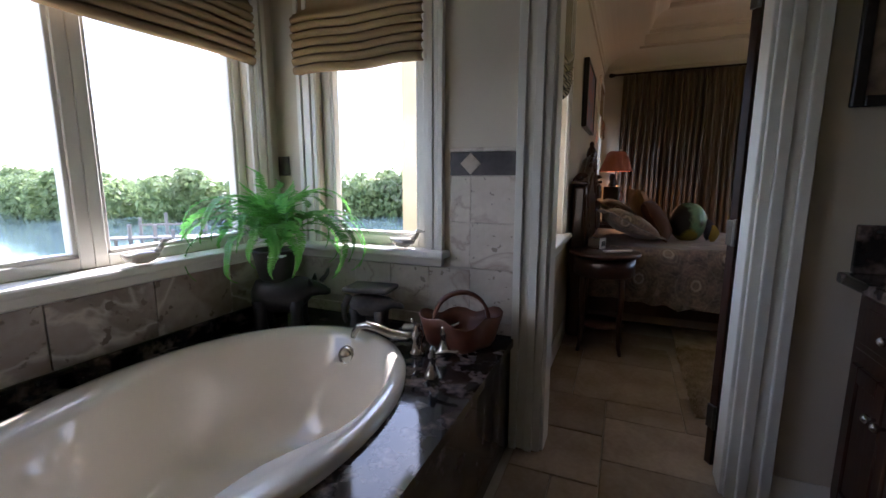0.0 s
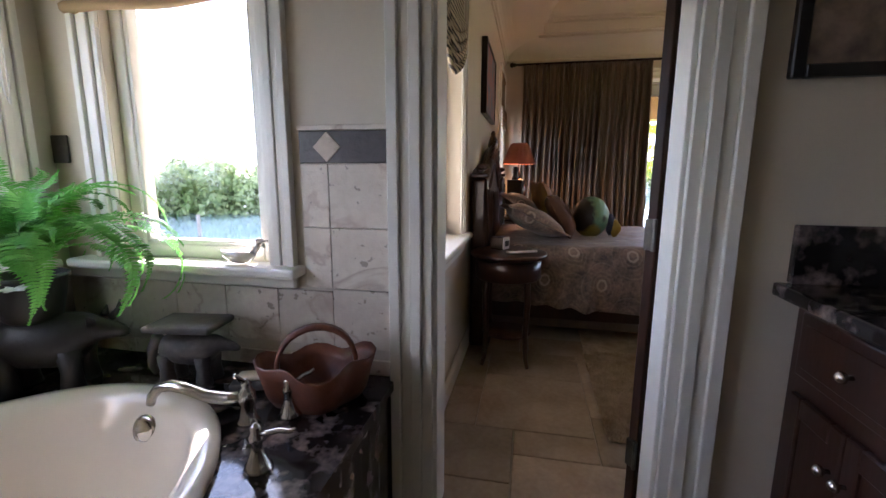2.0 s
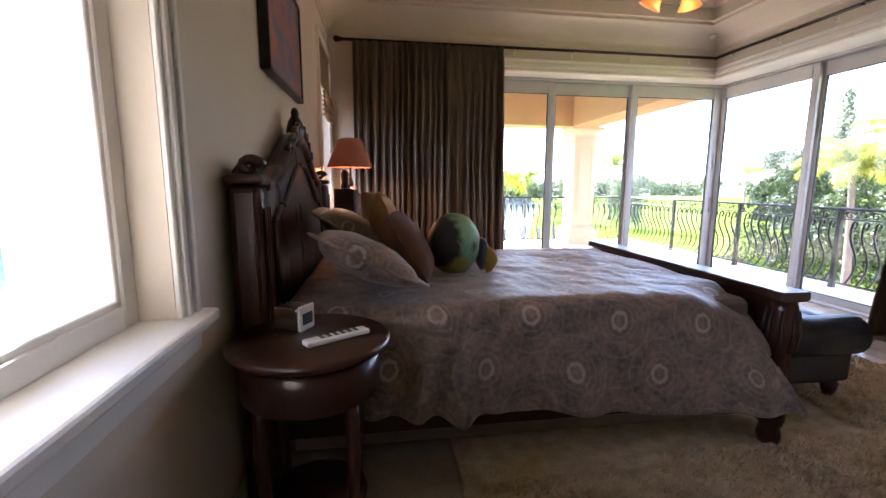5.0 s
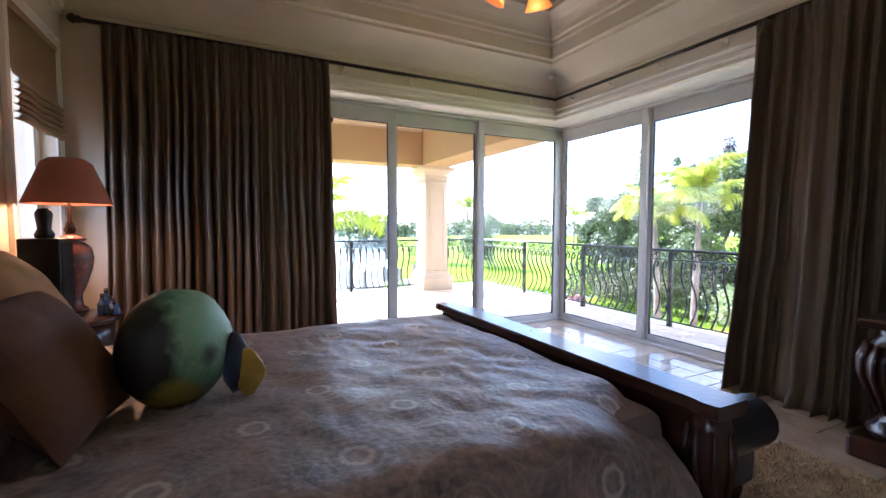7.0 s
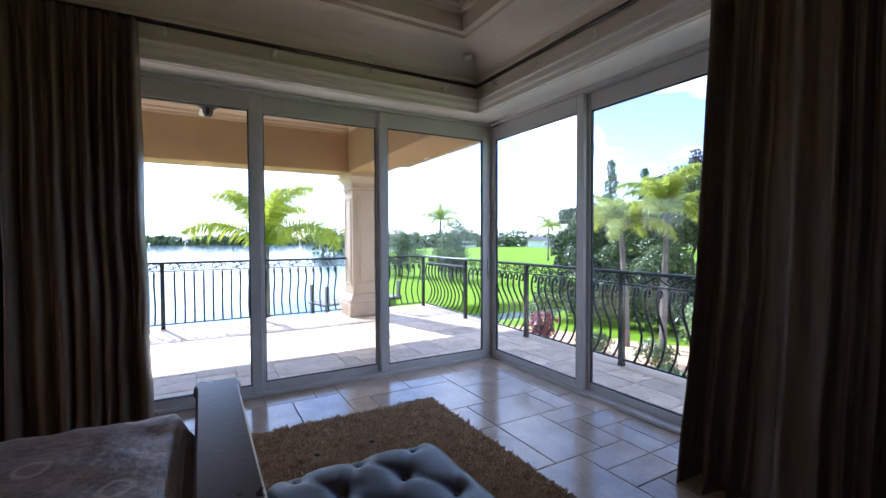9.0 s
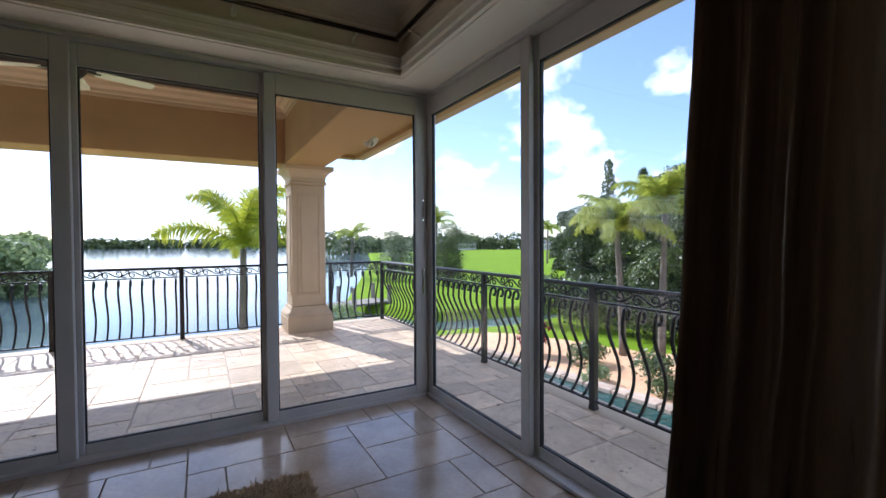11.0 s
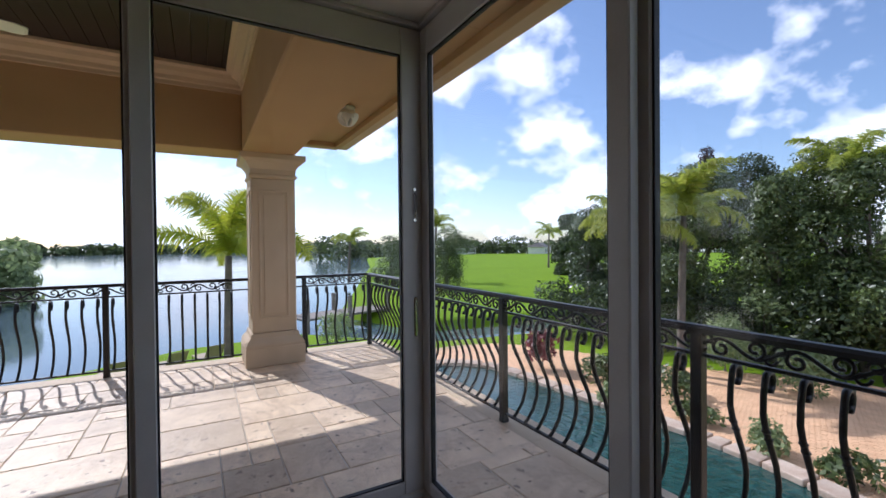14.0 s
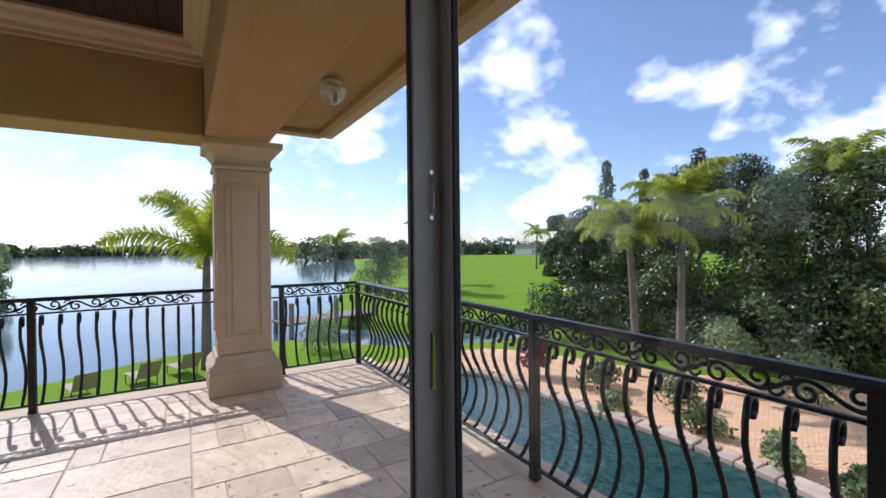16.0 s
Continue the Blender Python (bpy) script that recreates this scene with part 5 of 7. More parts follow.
part("figure", lathe(bmesh.new(), [(.04, 0), (.045, .02), (.03, .05), (.036, .10), (.04, .13), (.03, .15), (.02, .16)], 12), M_BLACK, og, "", True)
M_BLUE = mat("blue_glass", (0.05, 0.12, 0.35), (0.25, 0.35, 0.50), 0.08, scale=30, fine=60, bump=0.0)
for k, (dx, dy, hh) in enumerate(((.02, 6.18, .13), (.06, 6.24, .10), (.02, 6.27, .15), (.08, 6.17, .08))):
    bt = thing("scent_bottle", "small blue cut glass bottle on the bedside table", "bottle", "scent bottles", (dx, dy, .783))
    part("glass_body", lathe(bmesh.new(), [(.022, 0), (.026, .01), (.026, hh * .5), (.012, hh * .7), (.010, hh * .8)], 8), M_BLUE, bt)
    part("stopper", lathe(bmesh.new(), [(.008, hh * .8), (.014, hh * .9), (.004, hh)], 8), M_CHROME, bt)

# painted canvas over the bed
M_ART2 = mat("abstract_painting", (0.46, 0.14, 0.10), (0.05, 0.16, 0.27), 0.5, scale=5.5, fine=16, bump=0.15, fmix=0.4)
wall_picture("canvas_painting", "dark framed red and blue abstract painting", 'x', XB, 1, 4.33, 5.25, 1.82, 2.43, .025, .05, M_FRAME, M_ART2)


# curtains and rods
def curtain(name, lab, axis, plane, u0, u1, z0, z1, pitch, amp, flare0, flare1, seed, swag=0.0):
    """Pleated drapery: tight pinch pleats at the top, loose deep folds that break on the floor."""
    rr = random.Random(seed)
    ob = thing(name, lab, "curtain")
    n = int(abs(u1 - u0) / pitch * 14)
    ph = [rr.uniform(-.9, .9) for _ in range(60)]
    am = [rr.uniform(.35, 1.45) for _ in range(60)]
    rows_ = 40
    grid, uvs = [], []
    for j in range(rows_ + 1):
        g = j / rows_
        z = z0 + (z1 - z0) * g
        row, uvr = [], []
        for i in range(n + 1):
            f = i / n
            a0, a1 = u0 + flare0 * (1 - g) ** 1.6, u1 + flare1 * (1 - g) ** 1.6
            u = a0 + (a1 - a0) * f
            c = f * abs(u1 - u0) / pitch + .35 * math.sin(f * 9 + seed) + .22 * math.sin(f * 23 + seed * 2)
            c = max(0, c)
            k = int(c) % 59
            w0, w1 = ph[k], ph[k + 1]
            m_ = c - int(c)
            pj = (w0 * (1 - m_) + w1 * m_) * (1 - g) ** .6
            ak = (am[k] * (1 - m_) + am[k + 1] * m_)
            top = sstep(.93, 1.0, g)
            am_ = amp * ak * (1 - .55 * top) * (.75 + .5 * (1 - g))
            s = math.sin(2 * math.pi * c + pj * 1.8)
            s = math.copysign(abs(s) ** .75, s) + .5 * math.sin(4 * math.pi * c + pj * 3 + 1) * (1 - top)
            p = plane + am_ * s + .012 * math.sin(2 * math.pi * c * 3 + 1) * (.4 + top) + .02 * noise.noise(Vector((u * 3, z * 1.2, seed)))
            uu = u + .02 * math.cos(2 * math.pi * c + pj) * (1 - g) + .03 * noise.noise(Vector((u * 2, z * 1.5, seed + 5))) * (1 - g)
            zz = z
            hem = sstep(.07, 0, g)
            p += -.05 * hem * (.6 + noise.noise(Vector((u * 4, 0, seed + 9))))
            p += .03 * (1 - g) * noise.noise(Vector((u * 6 + z * 2, z * 2.2, seed + 3)))
            if swag and axis == 'x':
                q = sstep(.45, 1, f) * math.exp(-((g - .18) / .16) ** 2)
                p -= swag * q * (.6 + .6 * noise.noise(Vector((u * 5, z * 5, seed))))
            row.append(Vector((p, uu, zz) if axis == 'x' else (uu, p, zz)))
            uvr.append((f * 2, g * 2.9))
        grid.append(row)
        uvs.append(uvr)
    uv_sheet("drape", grid, uvs, M_CURTAIN, ob, .004)
    return ob


curtain("curtain", "bronze silk floor length curtain drawn aside", 'y', YN - .13, -.16, 1.60, -.003, 2.87, .082, .052, -.04, .02, 3)
curtain("curtain", "bronze silk floor length curtain bunched at the side", 'x', XE - .125, 5.02, 3.3, -.003, 2.87, .108, .070, .14, -.1, 8, .16)
rd = thing("curtain_rod", "dark bronze curtain rod over the north doors", "curtain rod")
part("pole", tube(bmesh.new(), [(-.28, YN - .10, 2.89), (XE - .08, YN - .10, 2.89)], .017, 10), M_ROD, rd, "", True)
part("finial", lathe(bmesh.new(), [(.018, 0), (.03, .01), (.024, .03), (.038, .05), (.03, .075), (.008, .09)], 14, m=Matrix.Translation((-.28, YN - .10, 2.89)) @ pose(0, 0, 0, 0, -90)), M_ROD, rd, "", True)
re_ = thing("curtain_rod", "dark bronze curtain rod over the east doors", "curtain rod")
part("pole", tube(bmesh.new(), [(XE - .10, 3.2, 2.889), (XE - .10, YN - .12, 2.889)], .017, 10), M_ROD, re_, "", True)
for pts, par in (([(x, YN - .10, 2.89) for x in (1.75, 2.5, 3.3, 4.1)], rd), ([(XE - .10, y, 2.889) for y in (5.3, 5.9, 6.5, 7.1)], re_)):
    for x, y, z in pts:
        b = bmesh.new()
        if par is rd:
            tube(b, [(x, YN - .001, z - .03), (x, YN - .05, z - .03), (x, y, z - .012)], .007, 6)
            box(b, (x - .015, YN - .008, z - .06), (x + .015, YN - .001, z + .0), .002)
        else:
            tube(b, [(XE - .001, y, z - .03), (XE - .05, y, z - .03), (x, y, z - .012)], .007, 6)
            box(b, (XE - .008, y - .015, z - .06), (XE - .001, y + .015, z + .0), .002)
        part("bracket", b, M_TRIM, par, "small pale rod bracket")

# tufted bench at the foot
bn = thing("bench", "black tufted leather bench at the foot of the bed", "bench")
BX0, BX1, BY0, BY1 = 2.12, 2.84, 4.10, 5.34
grid, uvs = [], []
nx, ny = 44, 92
tuft = [(BX0 + .12 + i * .235 + (.117 if j % 2 else 0), BY0 + .12 + j * .175) for j in range(8) for i in range(3) if BX0 + .12 + i * .235 + (.117 if j % 2 else 0) < BX1 - .04]
for i in range(nx + 1):
    row, uvr = [], []
    for j in range(ny + 1):
        a, b = -1 + 2 * i / nx, -1 + 2 * j / ny
        x, y = (BX0 + BX1) / 2 + a * (BX1 - BX0) / 2, (BY0 + BY1) / 2 + b * (BY1 - BY0) / 2
        edge = max(0, 1 - abs(a) ** 10) ** .5 * max(0, 1 - abs(b) ** 18) ** .5
        z = .40 + .115 * edge
        for tx, ty in tuft:
            dd = math.hypot(x - tx, y - ty)
            z -= .022 * math.exp(-(dd / .048) ** 2) * edge
            for sx, sy in ((.117, .175), (-.117, .175)):
                ln = math.hypot(sx, sy)
                t = max(0, min(1, ((x - tx) * sx + (y - ty) * sy) / ln ** 2))
                d2 = math.hypot(x - tx - t * sx, y - ty - t * sy)
                z -= .007 * math.exp(-(d2 / .016) ** 2) * edge
        row.append(Vector((x, y, z)))
        uvr.append((x, y))
    grid.append(row)
    uvs.append(uvr)
uv_sheet("cushion", grid, uvs, M_LEATHER, bn)
part("seat_frame", box(bmesh.new(), (BX0 + .005, BY0 + .005, .14), (BX1 - .005, BY1 - .005, .402), .03, 3), M_LEATHER, bn)
for tx, ty in tuft:
    part("button", lathe(bmesh.new(), [(.012, 0), (.012, .004), (.007, .008), (.001, .009)], 10, (tx, ty, .478)), M_LEATHER, bn, "", True)
part("arm_roll", tube(bmesh.new(), [(BX0 + .02, BY0 + .03, .43), (BX1 - .02, BY0 + .03, .43)], .115, 18), M_LEATHER, bn, "rolled leather arm", True)
for fx in (BX0 + .06, BX1 - .06):
    for fy in (BY0 + .08, BY1 - .08):
        part("foot", lathe(bmesh.new(), [(.025, .03), (.04, .07), (.045, .11), (.03, .14)], 12, (fx, fy, 0)), M_DARKWOOD, bn, "", True)

# carved dark pedestal beside the curtain
cp = thing("carved_pedestal", "dark carved bulbous wooden pedestal by the curtain", "pedestal", "", (4.03, 3.97, .003))
part("plinth", box(bmesh.new(), (-.19, -.19, 0), (.19, .19, .13), .02, 2), M_DARKWOOD, cp)
part("bulb_body", lathe(bmesh.new(), [(.15, .13), (.165, .17), (.12, .21), (.10, .26), (.15, .36), (.19, .47), (.195, .56), (.16, .65), (.12, .70), (.13, .73), (.11, .745)], 24), M_DARKWOOD, cp, "", True)
for k in range(14):
    a = k * 2 * math.pi / 14
    bm = bmesh.new()
    tube(bm, [(r * math.cos(a), r * math.sin(a), z) for r, z in ((.115, .27), (.16, .37), (.198, .47), (.202, .56), (.168, .65))], .018, 5)
    part("carved_rib", bm, M_DARKWOOD, cp, "", True)
part("pedestal_top", box(bmesh.new(), (-.18, -.18, .745), (.18, .18, .80), .015, 2), M_DARKWOOD, cp)

# shaggy rug
rg = thing("rug", "thick brown shag pile rug", "rug")
part("backing", box(bmesh.new(), (.44, 2.62, .001), (3.60, 6.82, .018), .004), M_RUG, rg)
nprng = np.random.default_rng(4)
def tufts(n, x0, x1, y0, y1):
    """Short leaning yarn ends, each a small three sided blade."""
    px, py = nprng.uniform(x0, x1, n), nprng.uniform(y0, y1, n)
    a = nprng.uniform(0, 2 * np.pi, n)
    clump = np.sin(px * 61 + 3 * np.sin(py * 23)) * np.sin(py * 57 + 3 * np.sin(px * 27))
    ln, wd = nprng.uniform(.016, .030, n) * (1 + .5 * clump), nprng.uniform(.006, .011, n)
    lean = nprng.uniform(.3, 1.1, n) * ln
    b = 3.2 * np.sin(px * 33 + 2 * np.sin(py * 29)) + 3.2 * np.cos(py * 37 + 2 * np.cos(px * 31)) + nprng.normal(0, .6, n)
    tip = np.stack([px + np.cos(b) * lean, py + np.sin(b) * lean, .016 + ln], 1)
    base = [np.stack([px + wd * np.cos(a + k * 2.094), py + wd * np.sin(a + k * 2.094), np.full(n, .014)], 1) for k in range(3)]
    v = np.stack(base + [tip], 1).reshape(-1, 3)
    i = np.arange(n)[:, None] * 4
    f = np.concatenate([i + np.array([0, 1, 3]), i + np.array([1, 2, 3]), i + np.array([2, 0, 3])])
    return v, f
parts_v, parts_f, o = [], [], 0
for args in ((110000, 2.0, 3.61, 4.9, 6.83), (26000, 2.6, 3.61, 2.7, 4.9), (24000, .43, 1.4, 2.61, 3.7), (12000, 1.4, 2.6, 2.61, 3.8)):
    v, f = tufts(*args)
    parts_v.append(v)
    parts_f.append(f + o)
    o += len(v)
me = bpy.data.meshes.new("shag")
me.from_pydata(np.concatenate(parts_v).tolist(), [], np.concatenate(parts_f).tolist())
me.materials.append(M_RUG)
ob = new("shag", me)
ob.parent = rg
ob["kind"] = "stuff"

# ceiling fan with amber bell shades
M_AMBER = bpy.data.materials.new("amber_glass_lit")
M_AMBER.use_nodes = True
e_ = M_AMBER.node_tree.nodes["Principled BSDF"]
e_.inputs["Base Color"].default_value = (.62, .24, .05, 1)
e_.inputs["Roughness"].default_value = .3
e_.inputs["Emission Color"].default_value = (1, .30, .05, 1)
e_.inputs["Emission Strength"].default_value = .10
M_BLADE = mat("walnut_blade", (0.16, 0.11, 0.07), (0.10, 0.07, 0.045), 0.4, scale=5, stretch=(1, 8, 1))


def ceiling_fan(loc, lab, z_top, lit, blade_mat):
    f = thing("ceiling_fan", lab, "ceiling fan", "", loc)
    part("canopy", lathe(bmesh.new(), [(.02, z_top - .09), (.05, z_top - .08), (.07, z_top - .02), (.07, z_top)], 18), M_ROD, f, "", True)
    part("down_rod", tube(bmesh.new(), [(0, 0, z_top - .09), (0, 0, .20)], .013, 8), M_ROD, f)
    part("motor", lathe(bmesh.new(), [(.05, .22), (.11, .20), (.135, .15), (.135, .08), (.10, .03), (.06, .0), (.05, -.05), (.03, -.08)], 24), M_ROD, f, "", True)
    for k in range(5):
        a = k * 72 + 20
        b = bmesh.new()
        loft(b, [[(x, s * w_, z_) for s, z_ in ((-1, .008), (1, -.008), (1, -.014), (-1, .002))] for x, w_ in ((.20, .05), (.26, .062), (.60, .075), (.66, .06), (.68, .03))])
        bmesh.ops.transform(b, matrix=pose(0, 0, .10, 0, 0, a), verts=b.verts[:])
        part("blade", b, blade_mat, f)
        b = box(bmesh.new(), (.12, -.02, .09), (.24, .02, .10), .003)
        bmesh.ops.transform(b, matrix=pose(0, 0, 0, 0, 0, a), verts=b.verts[:])
        part("blade_iron", b, M_ROD, f)
    if lit:
        for k in range(4):
            a = radians(k * 90 + 38)
            c, s = math.cos(a), math.sin(a)
            b = tube(bmesh.new(), [(0, 0, -.06), (c * .07, s * .07, -.08), (c * .12, s * .12, -.06)], .009, 6)
            part("light_arm", b, M_ROD, f)
            m_ = Matrix.Translation((c * .13, s * .13, -.06)) @ pose(0, 0, 0, 0, 0, math.degrees(a)) @ pose(0, 0, 0, 0, 148, 0)
            b = lathe(bmesh.new(), [(.02, 0), (.034, .01), (.042, .05), (.055, .09), (.075, .125), (.070, .124), (.05, .09), (.037, .05), (.01, .02)], 20, m=m_)
            part("glass_shade", b, M_AMBER, f, "lit amber glass bell shade", True)
    return f


fan_glow = new("fan_light", bpy.data.lights.new("fan_light", 'POINT'))
fan_glow.data.energy, fan_glow.data.color, fan_glow.data.shadow_soft_size = 1.2, (1, .56, .26), .12
fan_glow.matrix_basis = pose(2.03, 4.78, 2.36)
ceiling_fan((2.03, 4.78, 2.62), "bronze ceiling fan with amber glass lights", .96, True, M_BLADE)
sm = thing("smoke_detector", "small round white alarm on the cove", "smoke detector", "", (4.20, 7.16, 3.095))
part("alarm_case", lathe(bmesh.new(), [(.001, -.03), (.03, -.028), (.045, -.01), (.045, .02)], 18, m=pose(0, 0, 0, 20, -20, 0)), M_TRIM, sm, "", True)

# ---- balcony ----
struct("floor_balcony", bbox((-4, YG + .08, -.30), (BX + .16, BY + .16, -.0345)), M_GROUT2, "grouted bed under the balcony tiles", "floor")
struct("floor_balcony_east", bbox((XG + .061, -1, -.30), (BX + .16, YG + .079, -.0345)), M_GROUT2, "grouted bed under the balcony tiles", "floor")
bm = bmesh.new()
box(bm, (-4, BY - .06, -.034), (BX + .22, BY + .20, -.002), .008)
box(bm, (BX - .06, -1, -.034), (BX + .22, BY - .0605, -.002), .008)
struct("trim_balcony_edge", bm, M_STONE, "pale stone edging along the balcony", "edging")
# outside walls below and beside
struct("wall_outside_north", bbox((-4, YG - .3, LAND), (XB - .24, YG + .06, 3.6)), M_STUCCO, "cream stucco outside wall", "wall")
struct("wall_lower_storey", bbox((-3.9, -2, LAND), (XG, YG + .05, -.31)), M_STUCCO, "cream stucco lower storey", "wall")
M_SOFFIT = mat("tan_stucco_soffit", (0.52, 0.33, 0.155), (0.46, 0.285, 0.13), 0.85, scale=3, fine=140, bump=0.15)
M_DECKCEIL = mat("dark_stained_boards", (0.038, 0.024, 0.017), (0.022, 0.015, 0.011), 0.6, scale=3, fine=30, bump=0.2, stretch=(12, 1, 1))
bm = bmesh.new()
box(bm, (-4, 10.93, 2.50), (4.18, 11.43, 3.45), .01)
struct("beam_north", bm, M_SOFFIT, "tan stucco balcony beam", "beam")
bm = box(bmesh.new(), (4.181, YG + .09, 2.50), (4.76, 11.43, 3.45), .01)
struct("beam_east", bm, M_SOFFIT, "tan stucco balcony beam", "beam")
bm = bmesh.new()
box(bm, (4.761, YG + .09, 2.80), (5.42, 11.35, 2.90), .005)
box(bm, (XG + .075, -1, 2.80), (5.42, YG + .089, 2.90), .005)
box(bm, (5.36, -1, 2.74), (5.44, 11.36, 2.7995), .004)
box(bm, (4.761, 11.29, 2.74), (5.3599, 11.37, 2.7995), .004)
struct("soffit_east", bm, M_SOFFIT, "tan stucco eave soffit", "soffit")
bm = bmesh.new()
box(bm, (-4, 10.0, 3.46), (5.6, 11.5, 3.6), .0)
box(bm, (4.0, -1, 3.46), (5.6, 10.0, 3.6), .0)
box(bm, (5.45, -1, 2.76), (5.58, 11.5, 3.46), .005)
box(bm, (-4, 11.435, 2.76), (5.449, 11.56, 3.46), .005)
struct("roof_edge", bm, M_STUCCO, "cream fascia and roof edge over the balcony", "roof")
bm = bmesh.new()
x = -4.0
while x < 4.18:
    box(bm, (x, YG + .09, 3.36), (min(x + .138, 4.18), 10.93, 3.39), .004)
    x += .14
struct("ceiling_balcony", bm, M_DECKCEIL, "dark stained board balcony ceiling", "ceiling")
cp_ = [(0, 0), (.16, 0), (.16, -.03), (.12, -.05), (.10, -.09), (.05, -.12), (.04, -.16), (.02, -.17), (.02, -.21), (0, -.21)]
bm = bmesh.new()
extrude_profile(bm, cp_, (-4, 10.93, 3.355), (4.18, 10.93, 3.355), (0, -1, 0), (0, 0, 1))
extrude_profile(bm, cp_, (4.18, YG + .09, 3.355), (4.18, 10.77, 3.355), (-1, 0, 0), (0, 0, 1))
extrude_profile(bm, cp_, (-4, YG + .09, 3.355), (4.02, YG + .09, 3.355), (0, 1, 0), (0, 0, 1))
struct("trim_balcony_crown", bm, M_STUCCO, "cream crown moulding round the balcony ceiling", "moulding")

col = thing("column", "cream cast stone square column with capital and base", "column", "", (4.52, 11.24, -.002))
def sq(bm, half, z0, z1, bev=.006):
    return box(bm, (-half, -half, z0), (half, half, z1), bev)
part("plinth", sq(bmesh.new(), .335, 0, .22), M_STONE, col)
bm = bmesh.new()
loft(bm, [[(sx * h_, sy * h_, z_) for sx, sy in ((-1, -1), (1, -1), (1, 1), (-1, 1))] for h_, z_ in ((.325, .22), (.33, .25), (.31, .285), (.275, .33), (.268, .37), (.258, .38))])
part("base_moulding", bm, M_STONE, col)
part("shaft", sq(bmesh.new(), .25, .38, 2.22, .012), M_STONE, col)
bm = bmesh.new()
for k in range(4):
    b2 = bmesh.new()
    for x0, x1, z0, z1 in ((-.17, -.145, .55, 2.08), (.145, .17, .55, 2.08), (-.145, .145, .55, .575), (-.145, .145, 2.055, 2.08)):
        box(b2, (x0, -.262, z0), (x1, -.2495, z1), .004)
    box(b2, (-.115, -.257, .605), (.115, -.2495, 2.025), .004)
    bmesh.ops.transform(b2, matrix=pose(0, 0, 0, 0, 0, 90 * k), verts=b2.verts[:])
    merge(bm, b2)
part("raised_panel", bm, M_STONE, col)
bm = bmesh.new()
loft(bm, [[(sx * h_, sy * h_, z_) for sx, sy in ((-1, -1), (1, -1), (1, 1), (-1, 1))] for h_, z_ in ((.25, 2.22), (.272, 2.235), (.272, 2.26), (.255, 2.27), (.258, 2.33), (.275, 2.36), (.31, 2.41), (.35, 2.43), (.36, 2.44), (.36, 2.50))])
part("capital", bm, M_STONE, col)

# wrought iron rails with bellied bars, curled tops and a scroll band
def curl(cx, cz, r, a0, turns, sgn, n=16):
    return [(cx + sgn * r * (1 - .72 * i / n) * math.cos(a0 + turns * 2 * math.pi * i / n), cz + r * (1 - .72 * i / n) * math.sin(a0 + turns * 2 * math.pi * i / n)) for i in range(n + 1)]


bar_prof = [(0.0, .075), (.03, .10), (.085, .17), (.12, .26), (.125, .34), (.10, .43), (.05, .53), (.01, .61), (-.012, .68), (-.008, .76), (.006, .825)]
bar_prof += [(.006 + .032 - .032 * math.cos(a), .82 + .032 * math.sin(a)) for a in (.8, 1.6, 2.4, 3.2)] + [(.066, .79), (.052, .768), (.036, .775)]
bb = bmesh.new()
tube(bb, [(0, -o, z) for o, z in bar_prof], .0125, 6, .015)
for z_ in (.56, .60):
    lathe(bb, [(.013, -.008), (.020, 0), (.013, .008)], 6, (0, -(.035 if z_ < .58 else .014), z_))
BAR = bpy.data.meshes.new("bar")
bb.to_mesh(BAR)
bb.free()
for p in BAR.polygons:
    p.use_smooth = True
BAR.materials.append(M_IRON)
sb_ = bmesh.new()
L = .29
w_pts = [(-L / 2 + L * i / 20, .935 + .032 * math.sin(2 * math.pi * i / 20)) for i in range(21)]
tube(sb_, [(x, 0, z) for x, z in w_pts], .009, 5)
for cx, cz, a0, tn, sg in ((-.075, .925, math.pi * .5, -1.1, 1), (.075, .945, -math.pi * .5, -1.1, 1)):
    tube(sb_, [(x, 0, z) for x, z in curl(cx, cz, .042, a0, tn, sg)], .0085, 5)
for cx, cz, a0, tn, sg in ((-.02, .955, 0, 1.0, 1), (.02, .915, math.pi, 1.0, 1)):
    tube(sb_, [(x, 0, z) for x, z in curl(cx, cz, .028, a0, tn, sg, 12)], .007, 5)
SCROLL = bpy.data.meshes.new("scroll")
sb_.to_mesh(SCROLL)
sb_.free()
for p in SCROLL.polygons:
    p.use_smooth = True
SCROLL.materials.append(M_IRON)


